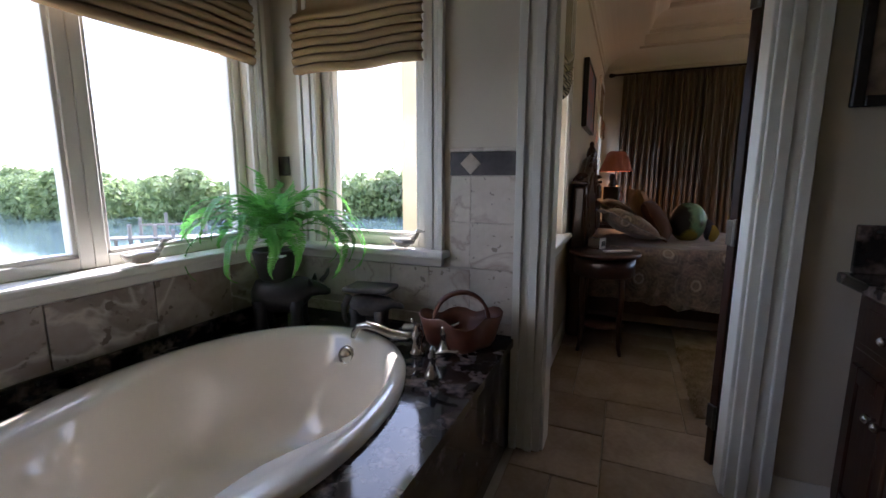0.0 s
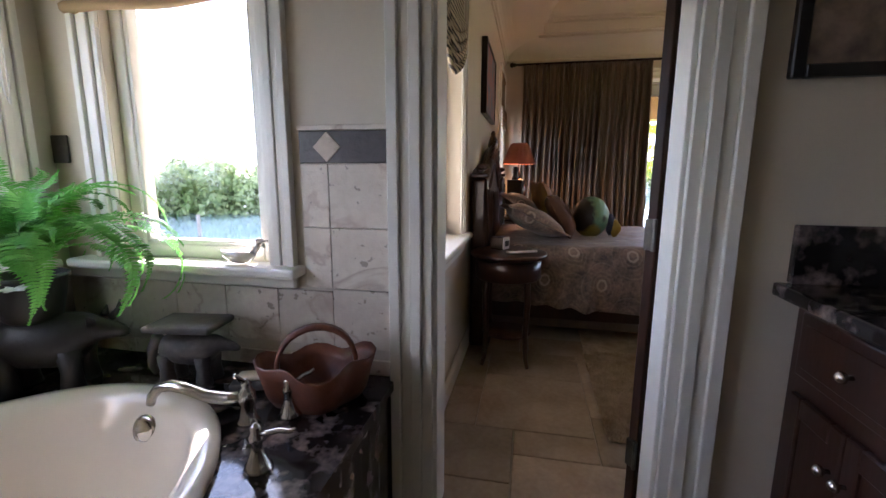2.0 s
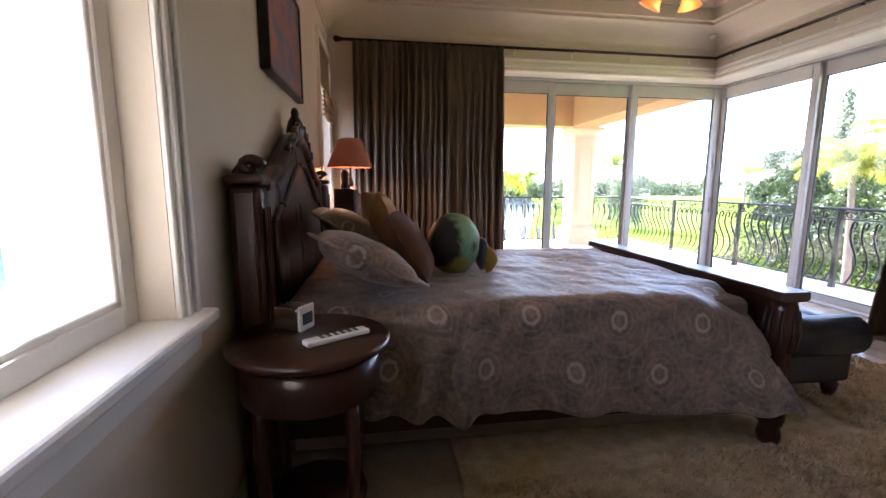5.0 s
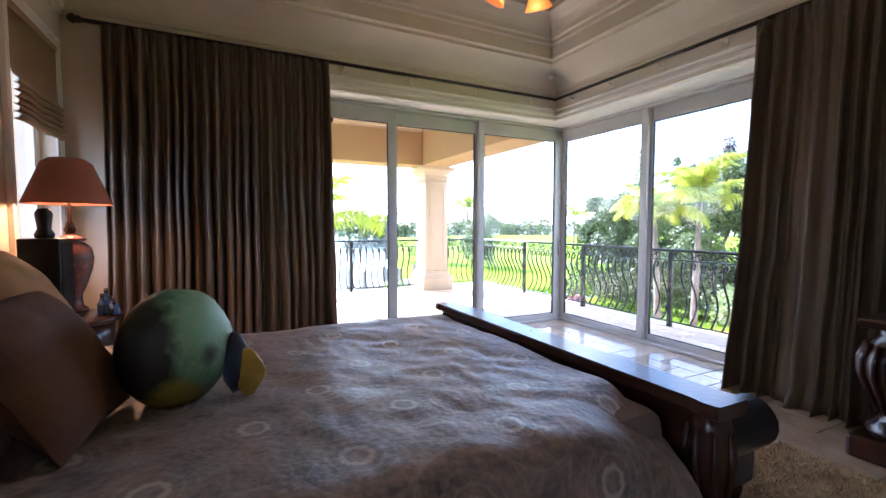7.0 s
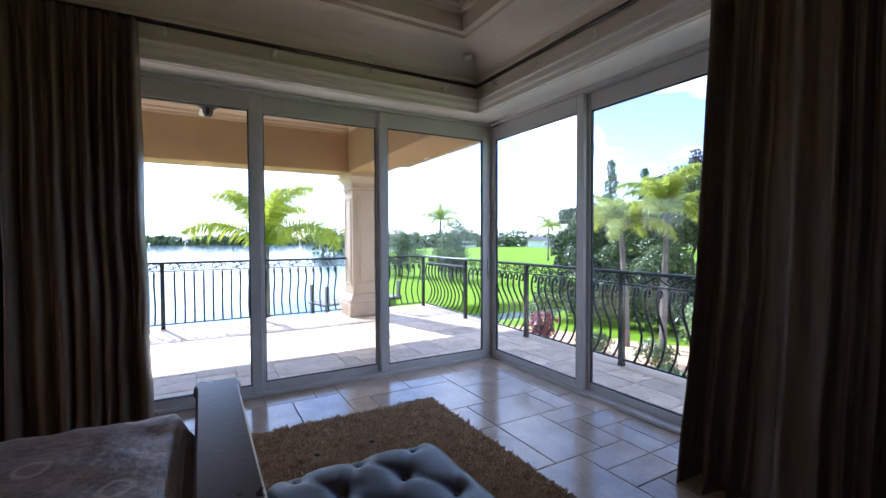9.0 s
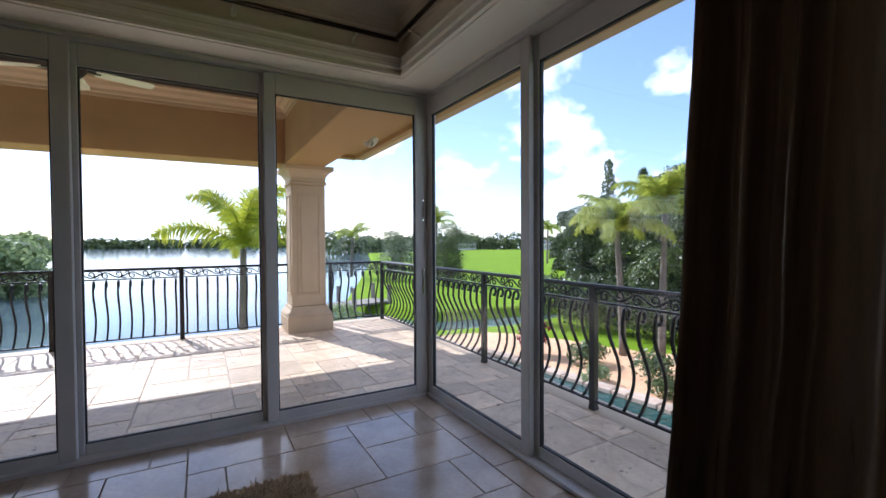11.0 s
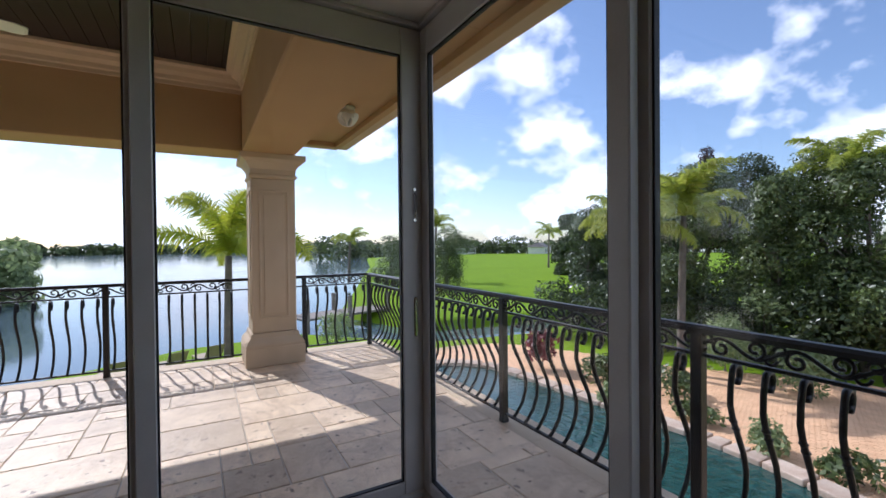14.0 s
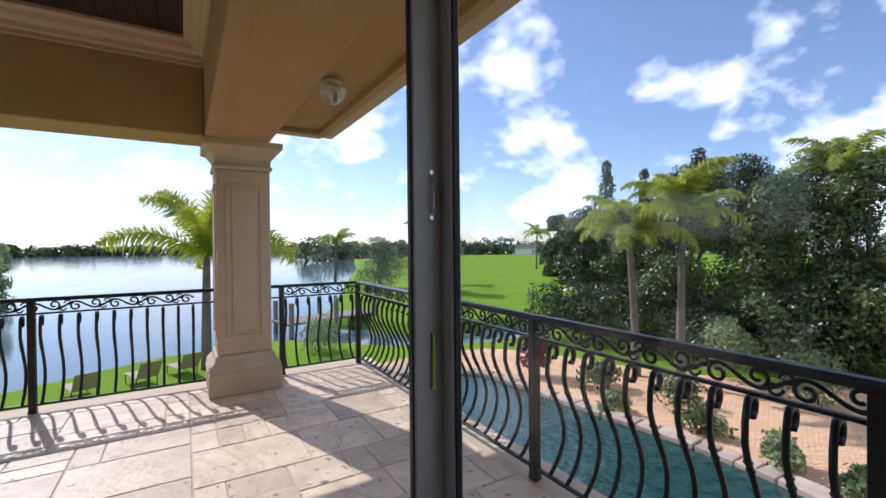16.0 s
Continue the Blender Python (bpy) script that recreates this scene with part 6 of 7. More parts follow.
def railing(lab, origin, rz, length, posts, skip=()):
    r = thing("balcony_railing", lab, "railing", "balcony railings", origin, rz)
    b = bmesh.new()
    rp = [(-.032, .984), (-.032, 1.004), (-.02, 1.018), (.02, 1.018), (.032, 1.004), (.032, .984)]
    extrude_profile(b, rp, (0, 0, 0), (length, 0, 0), (0, 1, 0), (0, 0, 1))
    part("top_rail", b, M_IRON, r)
    part("middle_rail", box(bmesh.new(), (0, -.014, .868), (length, .014, .884), .003), M_IRON, r)
    part("bottom_rail", box(bmesh.new(), (0, -.014, .062), (length, .014, .080), .003), M_IRON, r)
    for px in posts:
        b = box(bmesh.new(), (px - .027, -.027, 0), (px + .027, .027, .985), .004)
        box(b, (px - .03, -.03, 0), (px + .03, .03, .03), .004)
        part("post", b, M_IRON, r)
    x = .07
    while x < length - .04:
        if all(abs(x - p) > .045 for p in posts) and not any(a < x < c for a, c in skip):
            o = new("bar", BAR)
            o.parent = r
            o.matrix_basis = pose(x, 0, 0)
        x += .1305
    x = .16
    while x < length - .1:
        if not any(a < x < c for a, c in skip):
            o = new("scroll", SCROLL)
            o.parent = r
            o.matrix_basis = pose(x, 0, 0)
        x += .29
    return r


# local -y of a railing faces outward after the turn
railing("black wrought iron railing with bellied bars over the lake", (BX, BY, -.002), 180, 8.2, (0.0, .9, 3.0, 4.4, 5.8, 7.2), ((.98, 1.66),))
railing("black wrought iron railing with bellied bars over the pool", (BX, 1.0, -.002), 90, BY - 1.0 - .03, (8.80, 7.24, 5.70, 4.15, 2.6))

ceiling_fan((2.05, 9.45, 2.88), "bronze balcony ceiling fan with pale blades", .48, False, M_TRIM)
sl = thing("security_light", "white twin head security light under the eave", "light fixture", "", (5.05, 9.75, 2.80))
sl.matrix_basis = pose(5.05, 9.75, 2.80) @ Matrix.Scale(1.5, 4)
part("canopy", lathe(bmesh.new(), [(.03, -.03), (.055, -.02), (.055, -.0005)], 16), M_TRIM, sl, "", True)
for s in (-1, 1):
    b = lathe(bmesh.new(), [(.02, 0), (.035, .01), (.04, .06), (.055, .10), (.05, .10), (.03, .06)], 14, m=Matrix.Translation((s * .03, 0, -.03)) @ pose(0, 0, 0, 150, s * 40, 0))
    part("lamp_head", b, M_TRIM, sl, "", True)

# ---- tiled floors ----
def ashlar(x0, x1, y0, y1, unit, seed):
    """A random pattern of rectangles on a grid."""
    rr = random.Random(seed)
    nx, ny = int(round((x1 - x0) / unit)), int(round((y1 - y0) / unit))
    used = [[False] * ny for _ in range(nx)]
    out = []
    sizes = [(3, 2), (2, 3), (3, 3), (2, 2), (2, 1), (1, 2), (4, 3), (3, 2)]
    for j in range(ny):
        for i in range(nx):
            if used[i][j]:
                continue
            opts = sizes[:]
            rr.shuffle(opts)
            for a, b in opts + [(1, 1)]:
                if i + a <= nx and j + b <= ny and not any(used[i + p][j + q] for p in range(a) for q in range(b)):
                    for p in range(a):
                        for q in range(b):
                            used[i + p][j + q] = True
                    out.append((x0 + i * unit, y0 + j * unit, a * unit, b * unit))
                    break
    return out


M_TILE_IN = mat("polished_travertine", (0.53, 0.43, 0.33), (0.37, 0.29, 0.215), 0.16, scale=3.5, fine=40, bump=0.05, per_object=0.16)
M_TILE_OUT = mat("rough_travertine", (0.80, 0.62, 0.42), (0.60, 0.44, 0.28), 0.5, scale=3.0, fine=26, bump=0.6, per_object=0.22)
veined(M_TILE_OUT, 1.6, (0.40, 0.27, 0.17), .03, 17, (0.26, 0.18, 0.12), .65, .4)
fl = struct("floor", bbox((XW - .16, -2.4, -.2), (XG + .06, YG + .079, -.008)), M_GROUT, "travertine tile floor of bedroom and bathroom", "floor")
for x, y, w_, h_ in ashlar(XB, XG, 3.55, YG, .2024, 11):
    if not (x < 1.95 and y < 5.5 and y > 3.8):
        piece("tile", (w_ - .006, h_ - .006, .014), M_TILE_IN, fl, pose(x + w_ / 2, y + h_ / 2, -.007, rng.uniform(-.06, .06), rng.uniform(-.06, .06)), .003)
for x, y, w_, h_ in ashlar(XB, 2.62, .0, 3.55, .2024, 12):
    piece("tile", (w_ - .006, h_ - .006, .014), M_TILE_IN, fl, pose(x + w_ / 2, y + h_ / 2, -.007, rng.uniform(-.06, .06), rng.uniform(-.06, .06)), .003)
bf = bpy.data.objects["floor_balcony"]
bm = bmesh.new()
box(bm, (-.6, YG + .09, -.0344), (BX - .0605, BY - .0705, -.010), 0)
box(bm, (XG + .07, 2.0, -.0344), (BX - .0605, YG + .0895, -.010), 0)
part("joint_fill", bm, M_GROUT2, bf, "pale grout between the tiles")
for x, y, w_, h_ in ashlar(-.6, BX - .06, YG + .09, BY - .07, .178, 14):
    piece("tile", (w_ - .007, h_ - .007, .03), M_TILE_OUT, bf, pose(x + w_ / 2, y + h_ / 2, -.0185 + rng.uniform(-.001, .001), rng.uniform(-.15, .15), rng.uniform(-.15, .15)), .005)
for x, y, w_, h_ in ashlar(XG + .07, BX - .06, 2.0, YG + .085, .178, 15):
    piece("tile", (w_ - .007, h_ - .007, .03), M_TILE_OUT, bf, pose(x + w_ / 2, y + h_ / 2, -.0185 + rng.uniform(-.001, .001), rng.uniform(-.15, .15), rng.uniform(-.15, .15)), .005)

# ---- outdoors ----
def leaf_mat(name, c1, c2, trans=.35, rough=.5):
    m = bpy.data.materials.new(name)
    m.use_nodes = True
    n, l = m.node_tree.nodes, m.node_tree.links
    b = n["Principled BSDF"]
    b.inputs["Roughness"].default_value = rough
    gi = n.new("ShaderNodeNewGeometry")
    ns = n.new("ShaderNodeTexNoise")
    ns.inputs["Scale"].default_value = .5
    tc = n.new("ShaderNodeTexCoord")
    l.new(tc.outputs["Object"], ns.inputs["Vector"])
    av = n.new("ShaderNodeMath")
    av.operation = 'MULTIPLY_ADD'
    av.inputs[1].default_value = .55
    l.new(gi.outputs["Random Per Island"], av.inputs[0])
    hf = n.new("ShaderNodeMath")
    hf.operation = 'MULTIPLY'
    hf.inputs[1].default_value = .5
    l.new(ns.outputs[0], hf.inputs[0])
    l.new(hf.outputs[0], av.inputs[2])
    cr = n.new("ShaderNodeValToRGB")
    cr.color_ramp.elements[0].color, cr.color_ramp.elements[1].color = (*c2, 1), (*c1, 1)
    cr.color_ramp.elements[0].position, cr.color_ramp.elements[1].position = .15, .85
    l.new(av.outputs[0], cr.inputs[0])
    l.new(cr.outputs[0], b.inputs["Base Color"])
    tr, mx = n.new("ShaderNodeBsdfTranslucent"), n.new("ShaderNodeMixShader")
    mx.inputs[0].default_value = trans
    l.new(cr.outputs[0], tr.inputs[0])
    l.new(b.outputs[0], mx.inputs[1])
    l.new(tr.outputs[0], mx.inputs[2])
    l.new(mx.outputs[0], n["Material Output"].inputs[0])
    return m


M_LEAF1 = leaf_mat("broad_leaves", (0.17, 0.22, 0.065), (0.035, 0.06, 0.02), .32, .38)
M_LEAF2 = leaf_mat("dark_leaves", (0.11, 0.145, 0.045), (0.018, 0.032, 0.012), .3, .36)
M_LEAF3 = leaf_mat("mangrove_leaves", (0.36, 0.43, 0.19), (0.16, 0.22, 0.09), .5)
M_LEAF4 = leaf_mat("purple_leaves", (0.085, 0.045, 0.04), (0.03, 0.02, 0.018))
M_LEAF5 = leaf_mat("red_leaves", (0.28, 0.05, 0.06), (0.12, 0.03, 0.04))
M_PALM = leaf_mat("palm_fronds", (0.56, 0.54, 0.04), (0.26, 0.35, 0.03), .55)
M_PALM2 = leaf_mat("green_palm_fronds", (0.52, 0.54, 0.08), (0.22, 0.30, 0.045), .55)
M_BARK = mat("grey_bark", (0.22, 0.18, 0.14), (0.12, 0.10, 0.08), 0.9, scale=3, fine=18, bump=0.6)
M_PILE = mat("weathered_piling", (0.30, 0.26, 0.22), (0.18, 0.155, 0.13), 0.9, scale=3, fine=20, bump=0.4)


def leaf_mesh(name, blobs, per, size, material, seed, flat=.3):
    """A crown of many small leaf blades, gathered on uneven blobs (x, y, z, rx, rz)."""
    g = np.random.default_rng(seed)
    vs, fs, o = [], [], 0
    for bx, by, bz, rx, rz_ in blobs:
        n = int(per * max(.2, rx * rx))
        d = g.normal(size=(n, 3))
        d /= np.linalg.norm(d, axis=1)[:, None]
        d[:, 2] = np.where(d[:, 2] < -.5, -d[:, 2], d[:, 2])
        rad = g.uniform(.55, 1.08, n) ** .6 * (1 + .22 * np.sin(d[:, 0] * 5 + bx) * np.cos(d[:, 1] * 4 + by))
        c = d * rad[:, None] * np.array([rx, rx, rz_]) + np.array([bx, by, bz])
        nr = d + g.normal(size=(n, 3)) * .6 + np.array([0, 0, flat])
        nr /= np.linalg.norm(nr, axis=1)[:, None]
        t = np.cross(nr, g.normal(size=(n, 3)))
        t /= np.linalg.norm(t, axis=1)[:, None]
        b = np.cross(nr, t)
        s = (size * g.uniform(.6, 1.4, n))[:, None]
        q = np.stack([c - t * s, c - b * s * .45 + t * s * .1, c + t * s, c + b * s * .45 + t * s * .1], 1).reshape(-1, 3)
        vs.append(q)
        i = np.arange(n)[:, None] * 4 + o
        fs.append(i + np.array([0, 1, 2, 3]))
        o += 4 * n
    me = bpy.data.meshes.new(name)
    me.from_pydata(np.concatenate(vs).tolist(), [], np.concatenate(fs).tolist())
    me.materials.append(material)
    return me


def rand_blobs(seed, n, spread, z0, z1, r0, r1):
    g = random.Random(seed)
    out = []
    for k in range(n):
        f = k / max(1, n - 1)
        a = g.uniform(0, 6.28)
        rr = spread * g.uniform(.15, 1) * math.sin(math.pi * min(.95, .25 + .7 * f))
        r = g.uniform(r0, r1)
        out.append((rr * math.cos(a), rr * math.sin(a), z0 + (z1 - z0) * f, r, r * g.uniform(.65, .9)))
    return out


def tree(lab, loc, blobs, per, size, material, seed, trunk_r, crown_z, group="", cat="tree"):
    t = thing("tree", lab, cat, group, loc)
    bm = bmesh.new()
    g = random.Random(seed)
    pts = [(0.12 * g.uniform(-1, 1) * i, 0.12 * g.uniform(-1, 1) * i, crown_z * 1.05 * i / 5) for i in range(6)]
    tube(bm, pts, trunk_r, 8, trunk_r * .55)
    for bx, by, bz, rx, rz_ in blobs[::2]:
        tube(bm, [pts[3], ((pts[3][0] + bx) / 2, (pts[3][1] + by) / 2, (pts[3][2] + bz) / 2 + .3), (bx, by, bz)], trunk_r * .4, 5, .02)
    part("trunk", bm, M_BARK, t, "", True)
    o = new("crown", leaf_mesh("crown", blobs, per, size, material, seed))
    o.parent = t
    return t


def palm_frond(length, seed, droop=1.5, leaflet=.55, lifts=(.45, -.05)):
    g = random.Random(seed)
    bm = bmesh.new()
    n = 44
    pts, x, z, ang = [], 0, 0, .95
    for i in range(n + 1):
        pts.append(Vector((x, 0, z)))
        x += math.cos(ang) * length / n
        z += math.sin(ang) * length / n
        ang -= droop / n * (.5 + i / n)
    tube(bm, pts, .03, 4, .008)
    for i in range(3, n):
        f = i / n
        ll = leaflet * (math.sin(math.pi * (f * .85 + .12)) ** .6)
        d = (pts[i + 1] - pts[i - 1]).normalized()
        up = d.cross(Vector((0, 1, 0))).normalized() * -1
        for s in (-1, 1):
            for lift in lifts:
                base = pts[i] + d * length / n * g.uniform(-.5, .5)
                q = ll * g.uniform(.65, 1.25)
                tip = base + Vector((0, s * q * .75, 0)) + d * q * .55 + up * q * (lift + g.uniform(-.25, .25)) - Vector((0, 0, .22 * q))
                mid = (base + tip) / 2 + Vector((0, 0, .16 * q))
                wv = d * .019
                bm.faces.new([bm.verts.new(p) for p in (base - wv, mid - wv * 1.2, tip, mid + wv * 1.2, base + wv)])
    me = bpy.data.meshes.new("frond")
    bm.to_mesh(me)
    bm.free()
    return me


def palm(lab, loc, height, lean, nf, meshes, scale, seed, r=.13, group="palms", spread=(-38, 26)):
    g = random.Random(seed)
    t = thing("palm_tree", lab, "palm tree", group, loc)
    pts = [(lean[0] * (i / 8) ** 1.6, lean[1] * (i / 8) ** 1.6, height * i / 8) for i in range(9)]
    bm = tube(bmesh.new(), pts, r * 1.25, 10, r * .8)
    for i in range(24):
        f = i / 24
        p = (lean[0] * f ** 1.6, lean[1] * f ** 1.6, height * f)
        lathe(bm, [(r * (1.27 - .45 * f), -.012), (r * (1.33 - .45 * f), 0), (r * (1.27 - .45 * f), .012)], 10, p)
    part("trunk", bm, M_BARK, t, "", True)
    for k in range(nf):
        o = new("frond", meshes[k % len(meshes)])
        o.parent = t
        o.matrix_basis = pose(lean[0], lean[1], height, 0, g.uniform(*spread), k * 137.5 + g.uniform(-12, 12)) @ Matrix.Scale(scale * g.uniform(.8, 1.1), 4)
    return t


# ground, lake, banks
struct("ground", bbox((-2500, -2500, -7), (2500, 2500, -6)), M_GRASS, "dark lake bed reaching the horizon", "ground")
bm = bmesh.new()
bmesh.ops.create_grid(bm, x_segments=2, y_segments=2, size=2500)
bmesh.ops.translate(bm, verts=bm.verts[:], vec=(0, 0, LAKE))
struct("water", bm, M_WATER, "calm lake water reflecting the bright sky", "water")


def bank(name, outline, top, material, lab):
    """Land with a sloping edge down into the water."""
    cx = sum(p[0] for p in outline) / len(outline)
    cy = sum(p[1] for p in outline) / len(outline)
    fine = []
    for i, p in enumerate(outline):
        q = outline[(i + 1) % len(outline)]
        k = max(1, int(math.hypot(q[0] - p[0], q[1] - p[1]) / 3)) if math.hypot(p[0] - 10, p[1] - 30) < 60 else 1
        for j in range(k):
            f = j / k
            x, y = p[0] + (q[0] - p[0]) * f, p[1] + (q[1] - p[1]) * f
            w_ = .5 * noise.noise(Vector((x * .3, y * .3, 0)))
            fine.append((x + w_, y + w_))
    def grow(d):
        out = []
        for x, y in fine:
            l_ = math.hypot(x - cx, y - cy)
            out.append((x + (x - cx) / l_ * d, y + (y - cy) / l_ * d))
        return out
    b = bmesh.new()
    loft(b, [[(x, y, -6.2) for x, y in grow(2.2)], [(x, y, LAKE - .05) for x, y in grow(.9)], [(x, y, top - .12) for x, y in grow(.3)], [(x, y, top) for x, y in fine]])
    return struct(name, b, material, lab, "ground")


bank("ground_house", [(-9, -30), (-9, 10), (-7, 22), (-2.8, 26.2), (3, 30), (8.5, 30.5), (12, 27.5), (14.5, 24.5), (20, 24), (30, 27), (60, 34), (70, -30)], LAND, M_GRASS, "bright green lawn round the house")
bank("ground_lawn", [(17, 31), (14, 40), (22, 60), (42, 110), (60, 165), (120, 190), (210, 120), (220, 20), (60, 33), (30, 28.5)], LAND, M_GRASS, "broad mown bright green lawn")
# pool, coping, paver terrace
outline_pool = [(6.6, 3.0), (9.5, 3.5), (13.2, 6.5), (14.4, 9.4), (14.6, 12.0), (14.3, 15.0), (14.1, 17.6), (13.6, 19.9), (11.6, 21.2), (9.2, 21.0), (7.2, 18), (6.4, 13), (6.2, 8)]
def smooth_loop(pts, k=6):
    n = len(pts)
    out = []
    for i in range(n):
        p0, p1, p2, p3 = (Vector((*pts[(i + d) % n], 0)) for d in (-1, 0, 1, 2))
        for j in range(k):
            t = j / k
            q = .5 * ((2 * p1) + (p2 - p0) * t + (2 * p0 - 5 * p1 + 4 * p2 - p3) * t * t + (3 * p1 - p0 - 3 * p2 + p3) * t ** 3)
            out.append((q.x, q.y))
    return out
pool_line = smooth_loop(outline_pool)
terr = smooth_loop([(5.6, 0), (14, -2), (24, 2), (25, 7), (23.4, 11.3), (21.3, 14.2), (19.6, 16.6), (18.5, 19.6), (16.8, 22.4), (14.6, 23.6), (10.5, 23.3), (6.6, 22.6), (5.6, 18), (5.4, 8)])
struct("pavement", slab_poly(bmesh.new(), terr, LAND - .2, LAND + .03), M_PAVER, "orange brick paver pool terrace", "paving")
struct("water_pool", slab_poly(bmesh.new(), pool_line, LAND - .1, LAND + .05), M_POOL, "teal rippled swimming pool water", "water")
ctr = (10.0, 11.5)
cop = tagged(new("pavement_coping"), "pale natural stone pool coping", "coping", "", "structure")
M_COPING = mat("coping_stone", (0.55, 0.44, 0.34), (0.40, 0.28, 0.20), 0.8, scale=2.5, fine=20, bump=0.4, per_object=0.2)
gg = random.Random(2)
k = 0
while k < len(pool_line):
    n_ = gg.choice((1, 2))
    a, b = pool_line[k], pool_line[(k + n_) % len(pool_line)]
    ln = math.hypot(b[0] - a[0], b[1] - a[1])
    ang = math.degrees(math.atan2(b[1] - a[1], b[0] - a[0]))
    bm = box(bmesh.new(), (-ln / 2 + .02, -.34, -.06), (ln / 2 - .02, .16, .10), .03, 2)
    noise_rock(bm, .03, 3)
    ob = part("coping_stone", bm, M_COPING, cop)
    ob.matrix_basis = pose((a[0] + b[0]) / 2, (a[1] + b[1]) / 2, LAND + .06 + gg.uniform(0, .04), 0, 0, ang)
    k += n_
# paver bricks of the terrace near the pool
def in_loop(x, y, loop):
    hit = False
    for i in range(len(loop)):
        (ax, ay), (bx, by) = loop[i], loop[i - 1]
        if (ay > y) != (by > y) and x < (bx - ax) * (y - ay) / (by - ay) + ax:
            hit = not hit
    return hit


M_BRICK = mat("orange_paver", (0.74, 0.46, 0.26), (0.60, 0.36, 0.20), 0.8, scale=3, fine=20, bump=0.3, per_object=0.2)
pv = bpy.data.objects["pavement"]
vs, fs, o = [], [], 0
for i in range(72):
    for j in range(152):
        x, y = 12.6 + i * .165, 4.0 + j * .125 + (i % 2) * .06
        if not in_loop(x, y, terr) or in_loop(x - .2, y, pool_line):
            continue
        z0 = LAND + .03
        z1 = z0 + .02 + .006 * noise.noise(Vector((x * 9, y * 9, 1)))
        c = [(x, y), (x + .157, y), (x + .157, y + .117), (x, y + .117)]
        vs += [(a, b, z0) for a, b in c] + [(a, b, z1) for a, b in c]
        fs += [(o + 4, o + 5, o + 6, o + 7), (o, o + 1, o + 5, o + 4), (o + 1, o + 2, o + 6, o + 5), (o + 2, o + 3, o + 7, o + 6), (o + 3, o, o + 4, o + 7)]
        o += 8
me = bpy.data.meshes.new("paver")
me.from_pydata(vs, [], fs)
me.materials.append(M_BRICK)
ob = new("paver", me)
ob.parent = pv
ob["kind"] = "stuff"

# palms
F1 = [palm_frond(3.0, s, d_, .46, (1.1, .35, -.55)) for s, d_ in ((1, 1.9), (2, 1.5), (3, 2.2))]
F2 = [palm_frond(2.2, s, d_, .42) for s, d_ in ((4, 2.0), (5, 1.7))]
for me in F1:
    me.materials.append(M_PALM)
for me in F2:
    me.materials.append(M_PALM2)
palm("yellow green feathery palm beside the lake", (4.75, 26.6, LAND), 4.6, (.05, 0), 12, F1, 1.45, 1, .17, spread=(-50, 30))
palm("slim green palm beside the pavers", (18.6, 16.4, LAND), 5.3, (-.3, .1), 18, F2, 1.25, 4, .13)
palm("slim green palm beside the pavers", (19.6, 15.3, LAND), 6.0, (.2, 0), 18, F2, 1.3, 5, .13)
palm("slim green palm among the trees", (26, 12.5, LAND), 7.6, (.2, 0), 13, F2, 1.3, 6, .13)
palm("slim green palm among the trees", (29, 9.5, LAND), 7.8, (-.5, 0), 13, F2, 1.4, 7, .13)
palm("tall palm across the inlet", (32, 58, LAND), 7.4, (.2, 0), 14, F2, 1.5, 8, .18)
palm("tall palm across the inlet", (21, 62, LAND), 5.5, (.2, 0), 14, F2, 1.5, 9, .18)
palm("palm far across the lawn", (66, 72, LAND), 7.0, (.2, 0), 14, F2, 1.8, 10, .18)

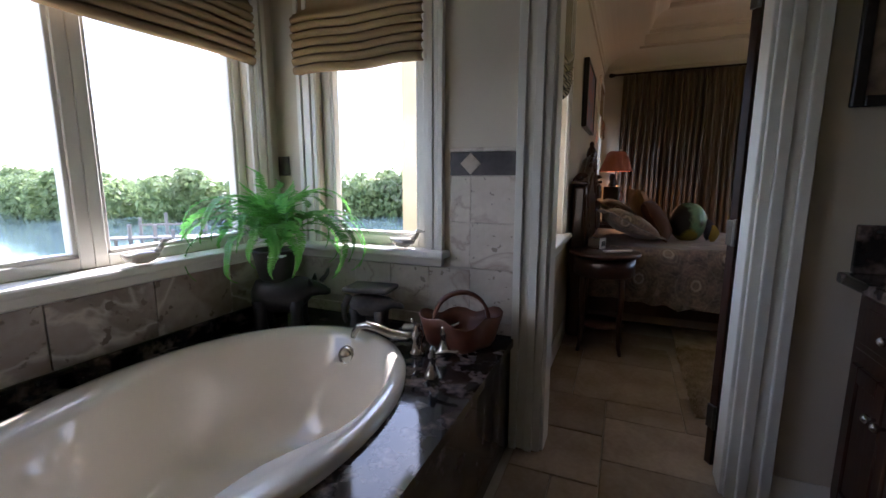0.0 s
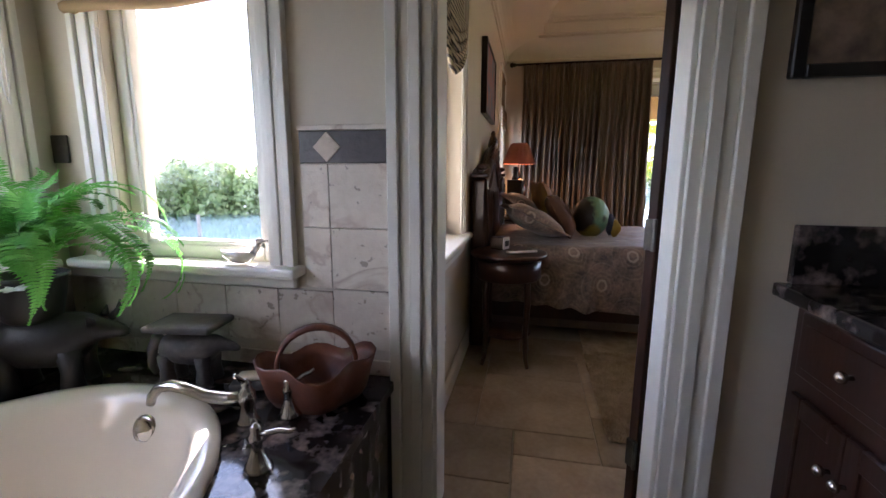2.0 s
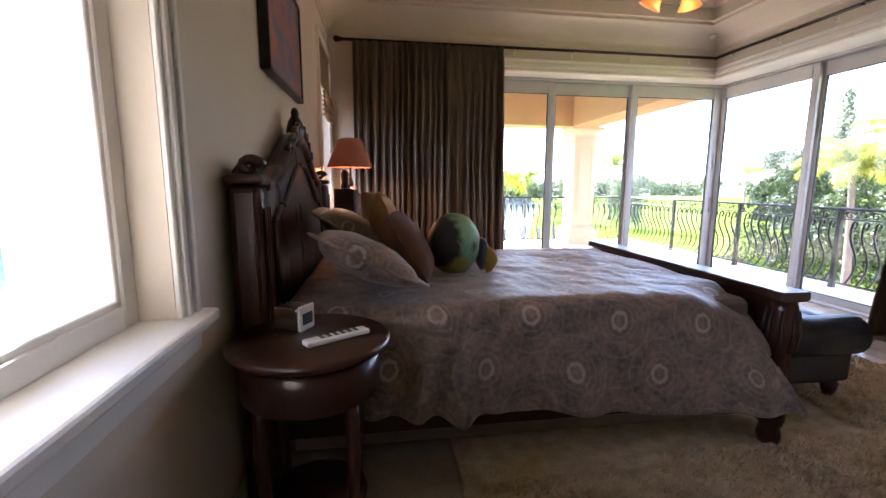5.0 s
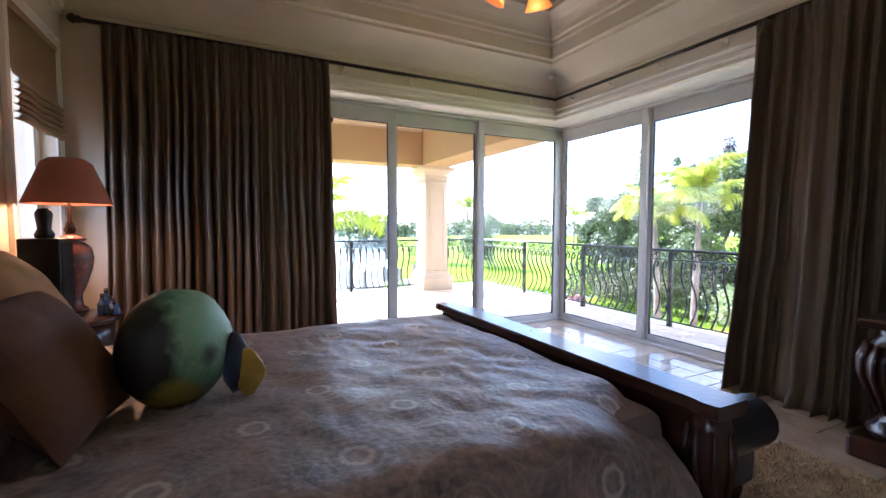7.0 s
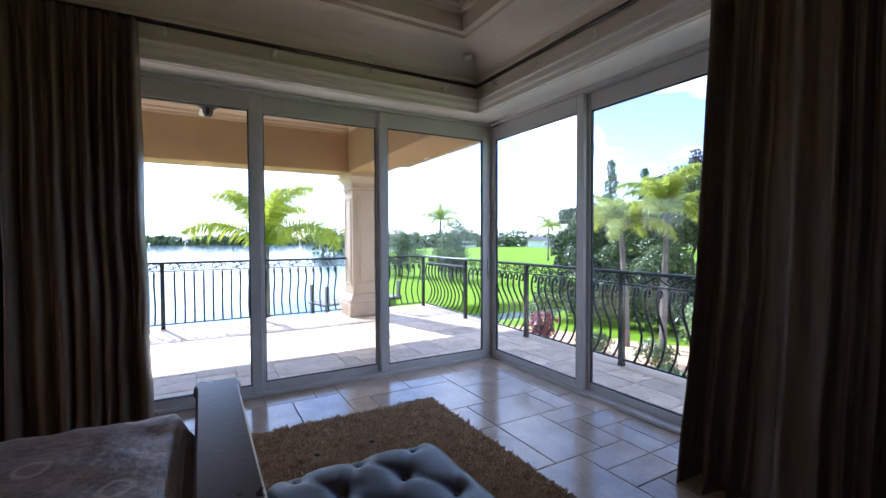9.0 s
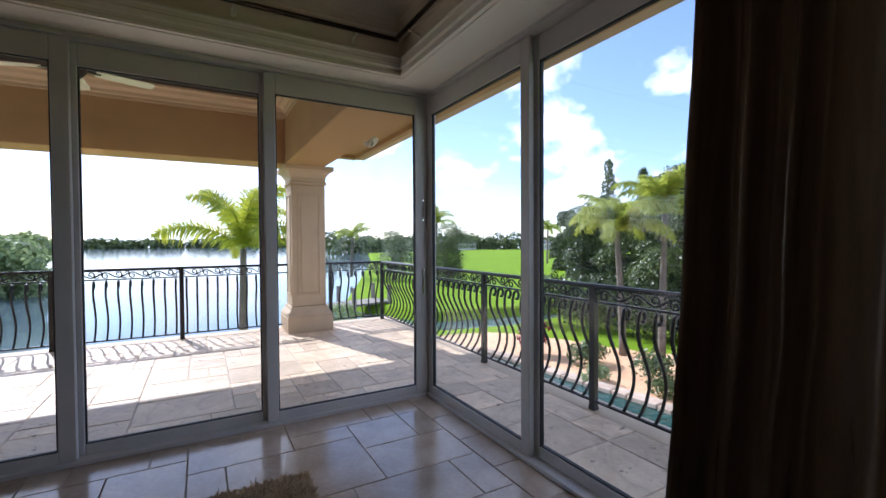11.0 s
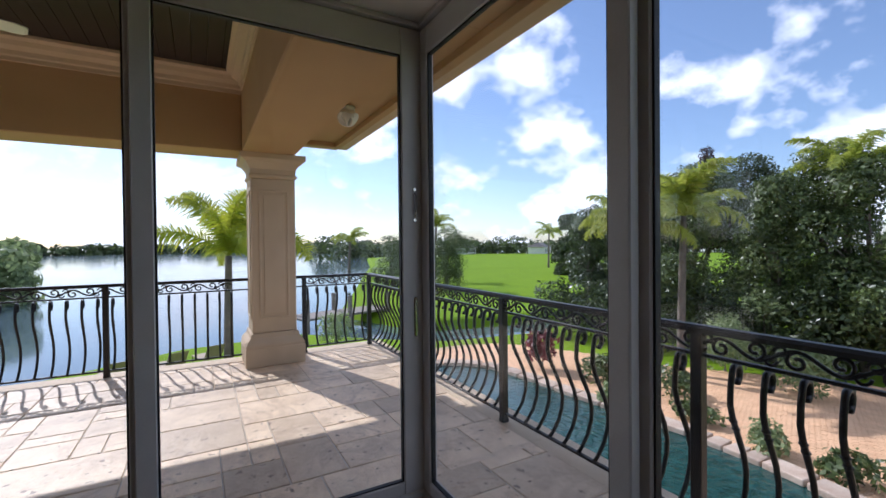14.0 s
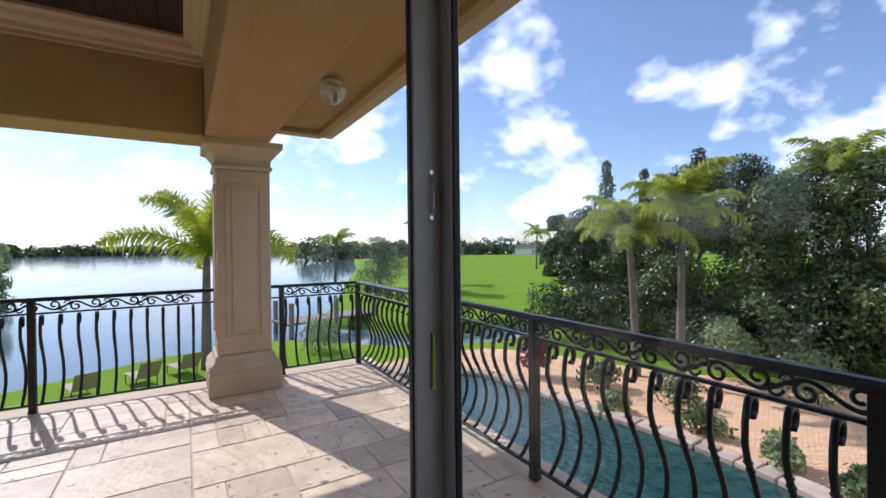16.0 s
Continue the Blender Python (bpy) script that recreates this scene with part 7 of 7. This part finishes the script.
# trees and hedge on the east side
specs = [
    ("tall dense dark green garden tree", (24.6, 14.4), 12, 2.0, .8, 7.0, .6, 1.2, M_LEAF1, 340, .16, 21),
    ("tall dense dark green garden tree", (25.5, 11.8), 13, 2.1, .8, 7.4, .8, 1.4, M_LEAF1, 300, .17, 22),
    ("tall dense dark green garden tree", (28.5, 8.2), 13, 2.3, .6, 8.2, 1.0, 1.7, M_LEAF1, 280, .18, 23),
    ("dense green garden tree", (24.8, 17.5), 11, 2.0, .8, 7.8, .8, 1.4, M_LEAF1, 320, .15, 24),
    ("dense green garden tree", (24.6, 21.0), 10, 1.8, .6, 6.2, .8, 1.3, M_LEAF1, 320, .15, 25),
    ("purple leaved conical tree", (33.1, 21.8), 14, 1.7, 5.0, 10.6, .8, 1.4, M_LEAF4, 420, .16, 26),
    ("slender grey green conical tree", (30.0, 26.6), 13, 1.2, 1.5, 10.4, .5, 1.1, M_LEAF1, 420, .14, 27),
    ("slender grey green conical tree", (29.7, 23.5), 12, 1.0, 1.5, 9.4, .5, 1.0, M_LEAF1, 460, .14, 28),
    ("broad dark glossy leaved garden tree", (24.4, 23.9), 12, 1.5, .5, 6.4, .7, 1.2, M_LEAF2, 330, .15, 35),
    ("dense dark green garden tree", (27.6, 20.6), 13, 2.0, .5, 8.2, .9, 1.5, M_LEAF2, 280, .16, 36),
    ("dense dark green garden tree", (28.6, 17.4), 13, 2.2, .5, 8.4, .9, 1.6, M_LEAF2, 270, .16, 37),
    ("dense dark green garden tree", (27.0, 13.4), 13, 2.0, .5, 7.9, .9, 1.5, M_LEAF1, 270, .16, 38),
    ("tall dense dark green garden tree", (31.5, 5.0), 13, 2.6, .5, 8.6, 1.0, 1.8, M_LEAF2, 260, .18, 29),
    ("tall dense dark green garden tree", (34, -.5), 13, 2.8, .5, 9.2, 1.1, 1.9, M_LEAF1, 240, .18, 30),
    ("rounded green tree by the inlet", (27, 46), 10, 3.0, .8, 5.6, 1.4, 2.0, M_LEAF1, 170, .24, 31),
    ("rounded green tree by the inlet", (24, 54), 9, 2.5, .8, 5.0, 1.3, 1.9, M_LEAF1, 160, .24, 32),
    ("rounded green tree at the lawn edge", (56, 56), 11, 3.4, .4, 8.6, 1.5, 2.3, M_LEAF2, 120, .24, 33),
    ("rounded green tree at the lawn edge", (47, 44.5), 11, 2.6, .4, 7.0, 1.2, 1.9, M_LEAF2, 150, .24, 34),
]
for lab, (x, y), nb, sp_, z0, z1, r0, r1, m_, size_, tr_, sd_ in specs:
    conic = "conical" in lab
    bl = rand_blobs(sd_, nb, sp_, z0, z1, r0, r1)
    if conic:
        bl = [(bx * (1 - .9 * i / nb), by * (1 - .9 * i / nb), bz, rx * (1.45 - 1.2 * i / nb), rz_ * (1.3 - .55 * i / nb)) for i, (bx, by, bz, rx, rz_) in enumerate(bl)]
    tree(lab, (x, y, LAND), bl, size_ * 3.8, .085 if x < 35 else .24, m_, sd_, tr_, z0 + (z1 - z0) * .6, "garden trees")


def bush(lab, loc, blobs, per, size, material, seed, group="shrubs"):
    t = thing("shrub", lab, "shrub", group, loc)
    part("stem", tube(bmesh.new(), [(0, 0, 0), (.03, .02, blobs[0][2])], .04, 6, .02), M_BARK, t)
    o = new("foliage", leaf_mesh("foliage", blobs, per, size, material, seed))
    o.parent = t


bush("bright green rounded shrub by the pavers", (21.3, 14.6, LAND), rand_blobs(41, 6, .9, .5, 1.6, .6, .9), 420, .09, M_LEAF3, 41)
bush("low green shrub at the water's edge", (9.6, 27.2, LAND), rand_blobs(42, 6, 1.2, .4, 1.1, .6, .9), 420, .08, M_LEAF3, 42)
bush("low grassy green planting by the pool", (17.0, 14.0, LAND), rand_blobs(43, 6, .9, .25, .6, .4, .6), 500, .09, M_LEAF1, 43)
bush("low grassy green planting by the pool", (16.3, 16.0, LAND), rand_blobs(44, 6, .8, .25, .6, .4, .6), 500, .09, M_LEAF1, 44)
bush("red leaved cordyline shrub by the pool", (15.4, 18.3, LAND), rand_blobs(45, 5, .5, .5, 1.3, .4, .6), 420, .16, M_LEAF5, 45)
bush("red leaved cordyline shrub by the pavers", (17.6, 8.0, LAND), rand_blobs(46, 5, .6, .6, 1.6, .4, .6), 420, .16, M_LEAF5, 46)
bush("bright green rounded shrub under the trees", (20.6, 11.6, LAND), rand_blobs(47, 6, .8, .4, 1.3, .5, .8), 420, .09, M_LEAF3, 47)
for k, (x, y) in enumerate(((15.2, 9.0), (15.4, 10.6), (15.5, 12.4), (14.9, 14.6))):
    bush("low green planting between the pool stones", (x, y, LAND), rand_blobs(80 + k, 5, .5, .2, .45, .25, .4), 600, .08, M_LEAF3 if k % 2 else M_LEAF1, 80 + k)
for k, (x, y) in enumerate(((21.4, 21.6), (22.0, 20.0), (22.6, 18.6), (23.2, 17.2), (23.6, 15.8), (24.0, 14.4), (20.8, 23.2))):
    bush("dense dark green hedge shrub", (x, y, LAND), rand_blobs(70 + k, 6, 1.2, .4, 2.3, .8, 1.2), 260, .10, M_LEAF2, 70 + k)
bush("bright green airy shrub under the trees", (22.6, 15.2, LAND), rand_blobs(77, 7, 1.0, .5, 1.7, .5, .8), 380, .09, M_LEAF3, 77)
bush("bright green airy shrub under the trees", (23.4, 14.2, LAND), rand_blobs(78, 5, .9, 2.0, 2.6, .35, .55), 380, .09, M_LEAF3, 78)
for k in range(9):
    bush("dense dark green hedge shrub", (23.8 + .55 * k, 12.8 - 1.6 * k + (k % 2), LAND), rand_blobs(50 + k, 6, 1.4, .5, 2.4, .9, 1.3), 240, .11, M_LEAF2, 50 + k)

# mangroves across the water and far woods, as massed foliage
def belt(name, lab, line, width, h0, h1, step, rad, per, size, material, seed, base):
    g = random.Random(seed)
    bl = []
    for p, q in zip(line, line[1:]):
        n = max(1, int(math.hypot(q[0] - p[0], q[1] - p[1]) / step))
        for i in range(n):
            f = i / n
            for j in range(max(1, int(width / step))):
                w_ = (j + g.uniform(.1, .9)) * step
                dx, dy = q[0] - p[0], q[1] - p[1]
                l_ = math.hypot(dx, dy)
                x, y = p[0] + dx * f - dy / l_ * w_ + g.uniform(-1, 1) * step * .3, p[1] + dy * f + dx / l_ * w_ + g.uniform(-1, 1) * step * .3
                r = rad * g.uniform(.7, 1.25)
                hz = base + g.uniform(h0, h1) * min(1, .62 + .16 * j) - r * .7
                z = base + r * .15
                while z < hz:
                    bl.append((x, y, z, r, r * .8))
                    z += r * .8
                bl.append((x, y, hz, r, r * .8))
    ob = new(name, leaf_mesh(name, bl, per, size, material, seed))
    return tagged(ob, lab, "trees", "", "stuff")


belt("mangroves", "dense green mangroves along the far bank", [(-17, 77), (-42, 70), (-70, 46), (-96, 52), (-120, 66)], 14, 5.2, 7.8, 3.4, 2.4, 36, .45, M_LEAF3, 61, LAKE)
belt("mangroves", "dense green mangroves further along the bank", [(-120, 80), (-190, 92), (-230, 60), (-240, -20)], 14, 6.0, 9.0, 7, 4.4, 7, .9, M_LEAF3, 62, LAKE)
belt("far_woods", "distant wooded shore across the lake", [(230, 320), (90, 420), (-60, 440), (-220, 380)], 14, 9, 13, 11, 8, 3.0, 2.6, M_LEAF1, 63, LAKE)
belt("far_woods", "trees behind the broad lawn", [(230, 90), (190, 170), (110, 215), (40, 190)], 16, 7, 11, 8, 5, 4, 1.1, M_LEAF1, 64, LAND)
for k, (x, y) in enumerate(((150, 168), (118, 188), (178, 140))):
    h_ = thing("distant_house", "small pale distant house behind the lawn", "house", "distant houses", (x, y, LAND), 35)
    part("house_wall", bbox((-7, -4, 0), (7, 4, 3.2)), M_WHITE, h_)
    b = bmesh.new()
    loft(b, [[(-8, -5, 3.2), (8, -5, 3.2), (8, 5, 3.2), (-8, 5, 3.2)], [(-4, -.2, 5.4), (4, -.2, 5.4), (4, .2, 5.4), (-4, .2, 5.4)]])
    part("house_roof", b, M_PEWTER, h_)
    for i in range(4):
        part("house_window", bbox((-5.6 + i * 3.2, -4.05, .9), (-4.0 + i * 3.2, -3.99, 2.4)), M_FRAME, h_)

# docks and pilings
def pile(loc, h, group):
    p = thing("dock_piling", "weathered grey wooden piling in the water", "piling", group, loc)
    part("piling_post", lathe(bmesh.new(), [(.15, -2), (.15, h - .04), (.13, h)], 10), M_PILE, p)
    return p
gd = random.Random(9)
for x, y in ((-37, 22), (-36, 23.4), (-33.5, 23.2), (-32, 25), (-30.5, 26.2), (-42, 26), (-40.5, 27.5), (-29, 28.0), (-38.5, 19.6), (-27.0, 31.5), (-17.5, 7.6), (-18.2, 8.6)):
    pile((x, y, LAKE), gd.uniform(1.5, 2.6), "west dock pilings")
dk = thing("boat_dock", "grey weathered timber dock across the canal", "dock", "", (-35, 24.5, LAKE), 40)
part("dock_deck", box(bmesh.new(), (-5, -.8, .75), (5, .8, .9), .01), M_PILE, dk)
for s in (-4.4, -1.5, 1.5, 4.4):
    part("dock_leg", box(bmesh.new(), (s - .1, -.1, -2), (s + .1, .1, .7499), .01), M_PILE, dk)
part("lift_beam", box(bmesh.new(), (-3, 1.2, 1.7), (2, 1.35, 1.85), .01), M_PILE, dk)
part("lift_post", box(bmesh.new(), (-3, 1.2, -2), (-2.85, 1.35, 1.6999), .01), M_PILE, dk)
part("lift_post", box(bmesh.new(), (1.85, 1.2, -2), (2, 1.35, 1.6999), .01), M_PILE, dk)
dn = thing("boat_dock", "dark timber boat dock on the lake shore", "dock", "", (12.5, 36, LAKE), 15)
part("dock_deck", box(bmesh.new(), (-3.5, -1.2, .8), (3.5, 1.2, .95), .01), M_PILE, dn)
for s in (-3.2, 0, 3.2):
    for q in (-1.1, 1.1):
        part("dock_leg", box(bmesh.new(), (s - .12, q - .12, -2), (s + .12, q + .12, 2.2), .01), M_PILE, dn)

# sun loungers on the lawn
M_SLING = mat("tan_sling", (0.42, 0.33, 0.24), (0.36, 0.28, 0.20), 0.8, scale=6, fine=160, bump=0.3)
def lounger(loc, rz):
    l_ = thing("sun_lounger", "tan sling sun lounger with raised back on the lawn", "sun lounger", "sun loungers", loc, rz)
    part("seat", box(bmesh.new(), (-.35, -.7, .33), (.35, .55, .36), .01), M_SLING, l_)
    b = box(bmesh.new(), (-.35, 0, 0), (.35, .75, .03), .01)
    bmesh.ops.transform(b, matrix=pose(0, .55, .345, 55), verts=b.verts[:])
    part("backrest", b, M_SLING, l_)
    for x in (-.33, .33):
        for y in (-.6, .5):
            part("leg", tube(bmesh.new(), [(x, y, .33), (x, y, 0)], .02, 6), M_PEWTER, l_)
for loc in ((.9, 25.2), (2.6, 25.7), (3.9, 26.3)):
    lounger((*loc, LAND), -158)
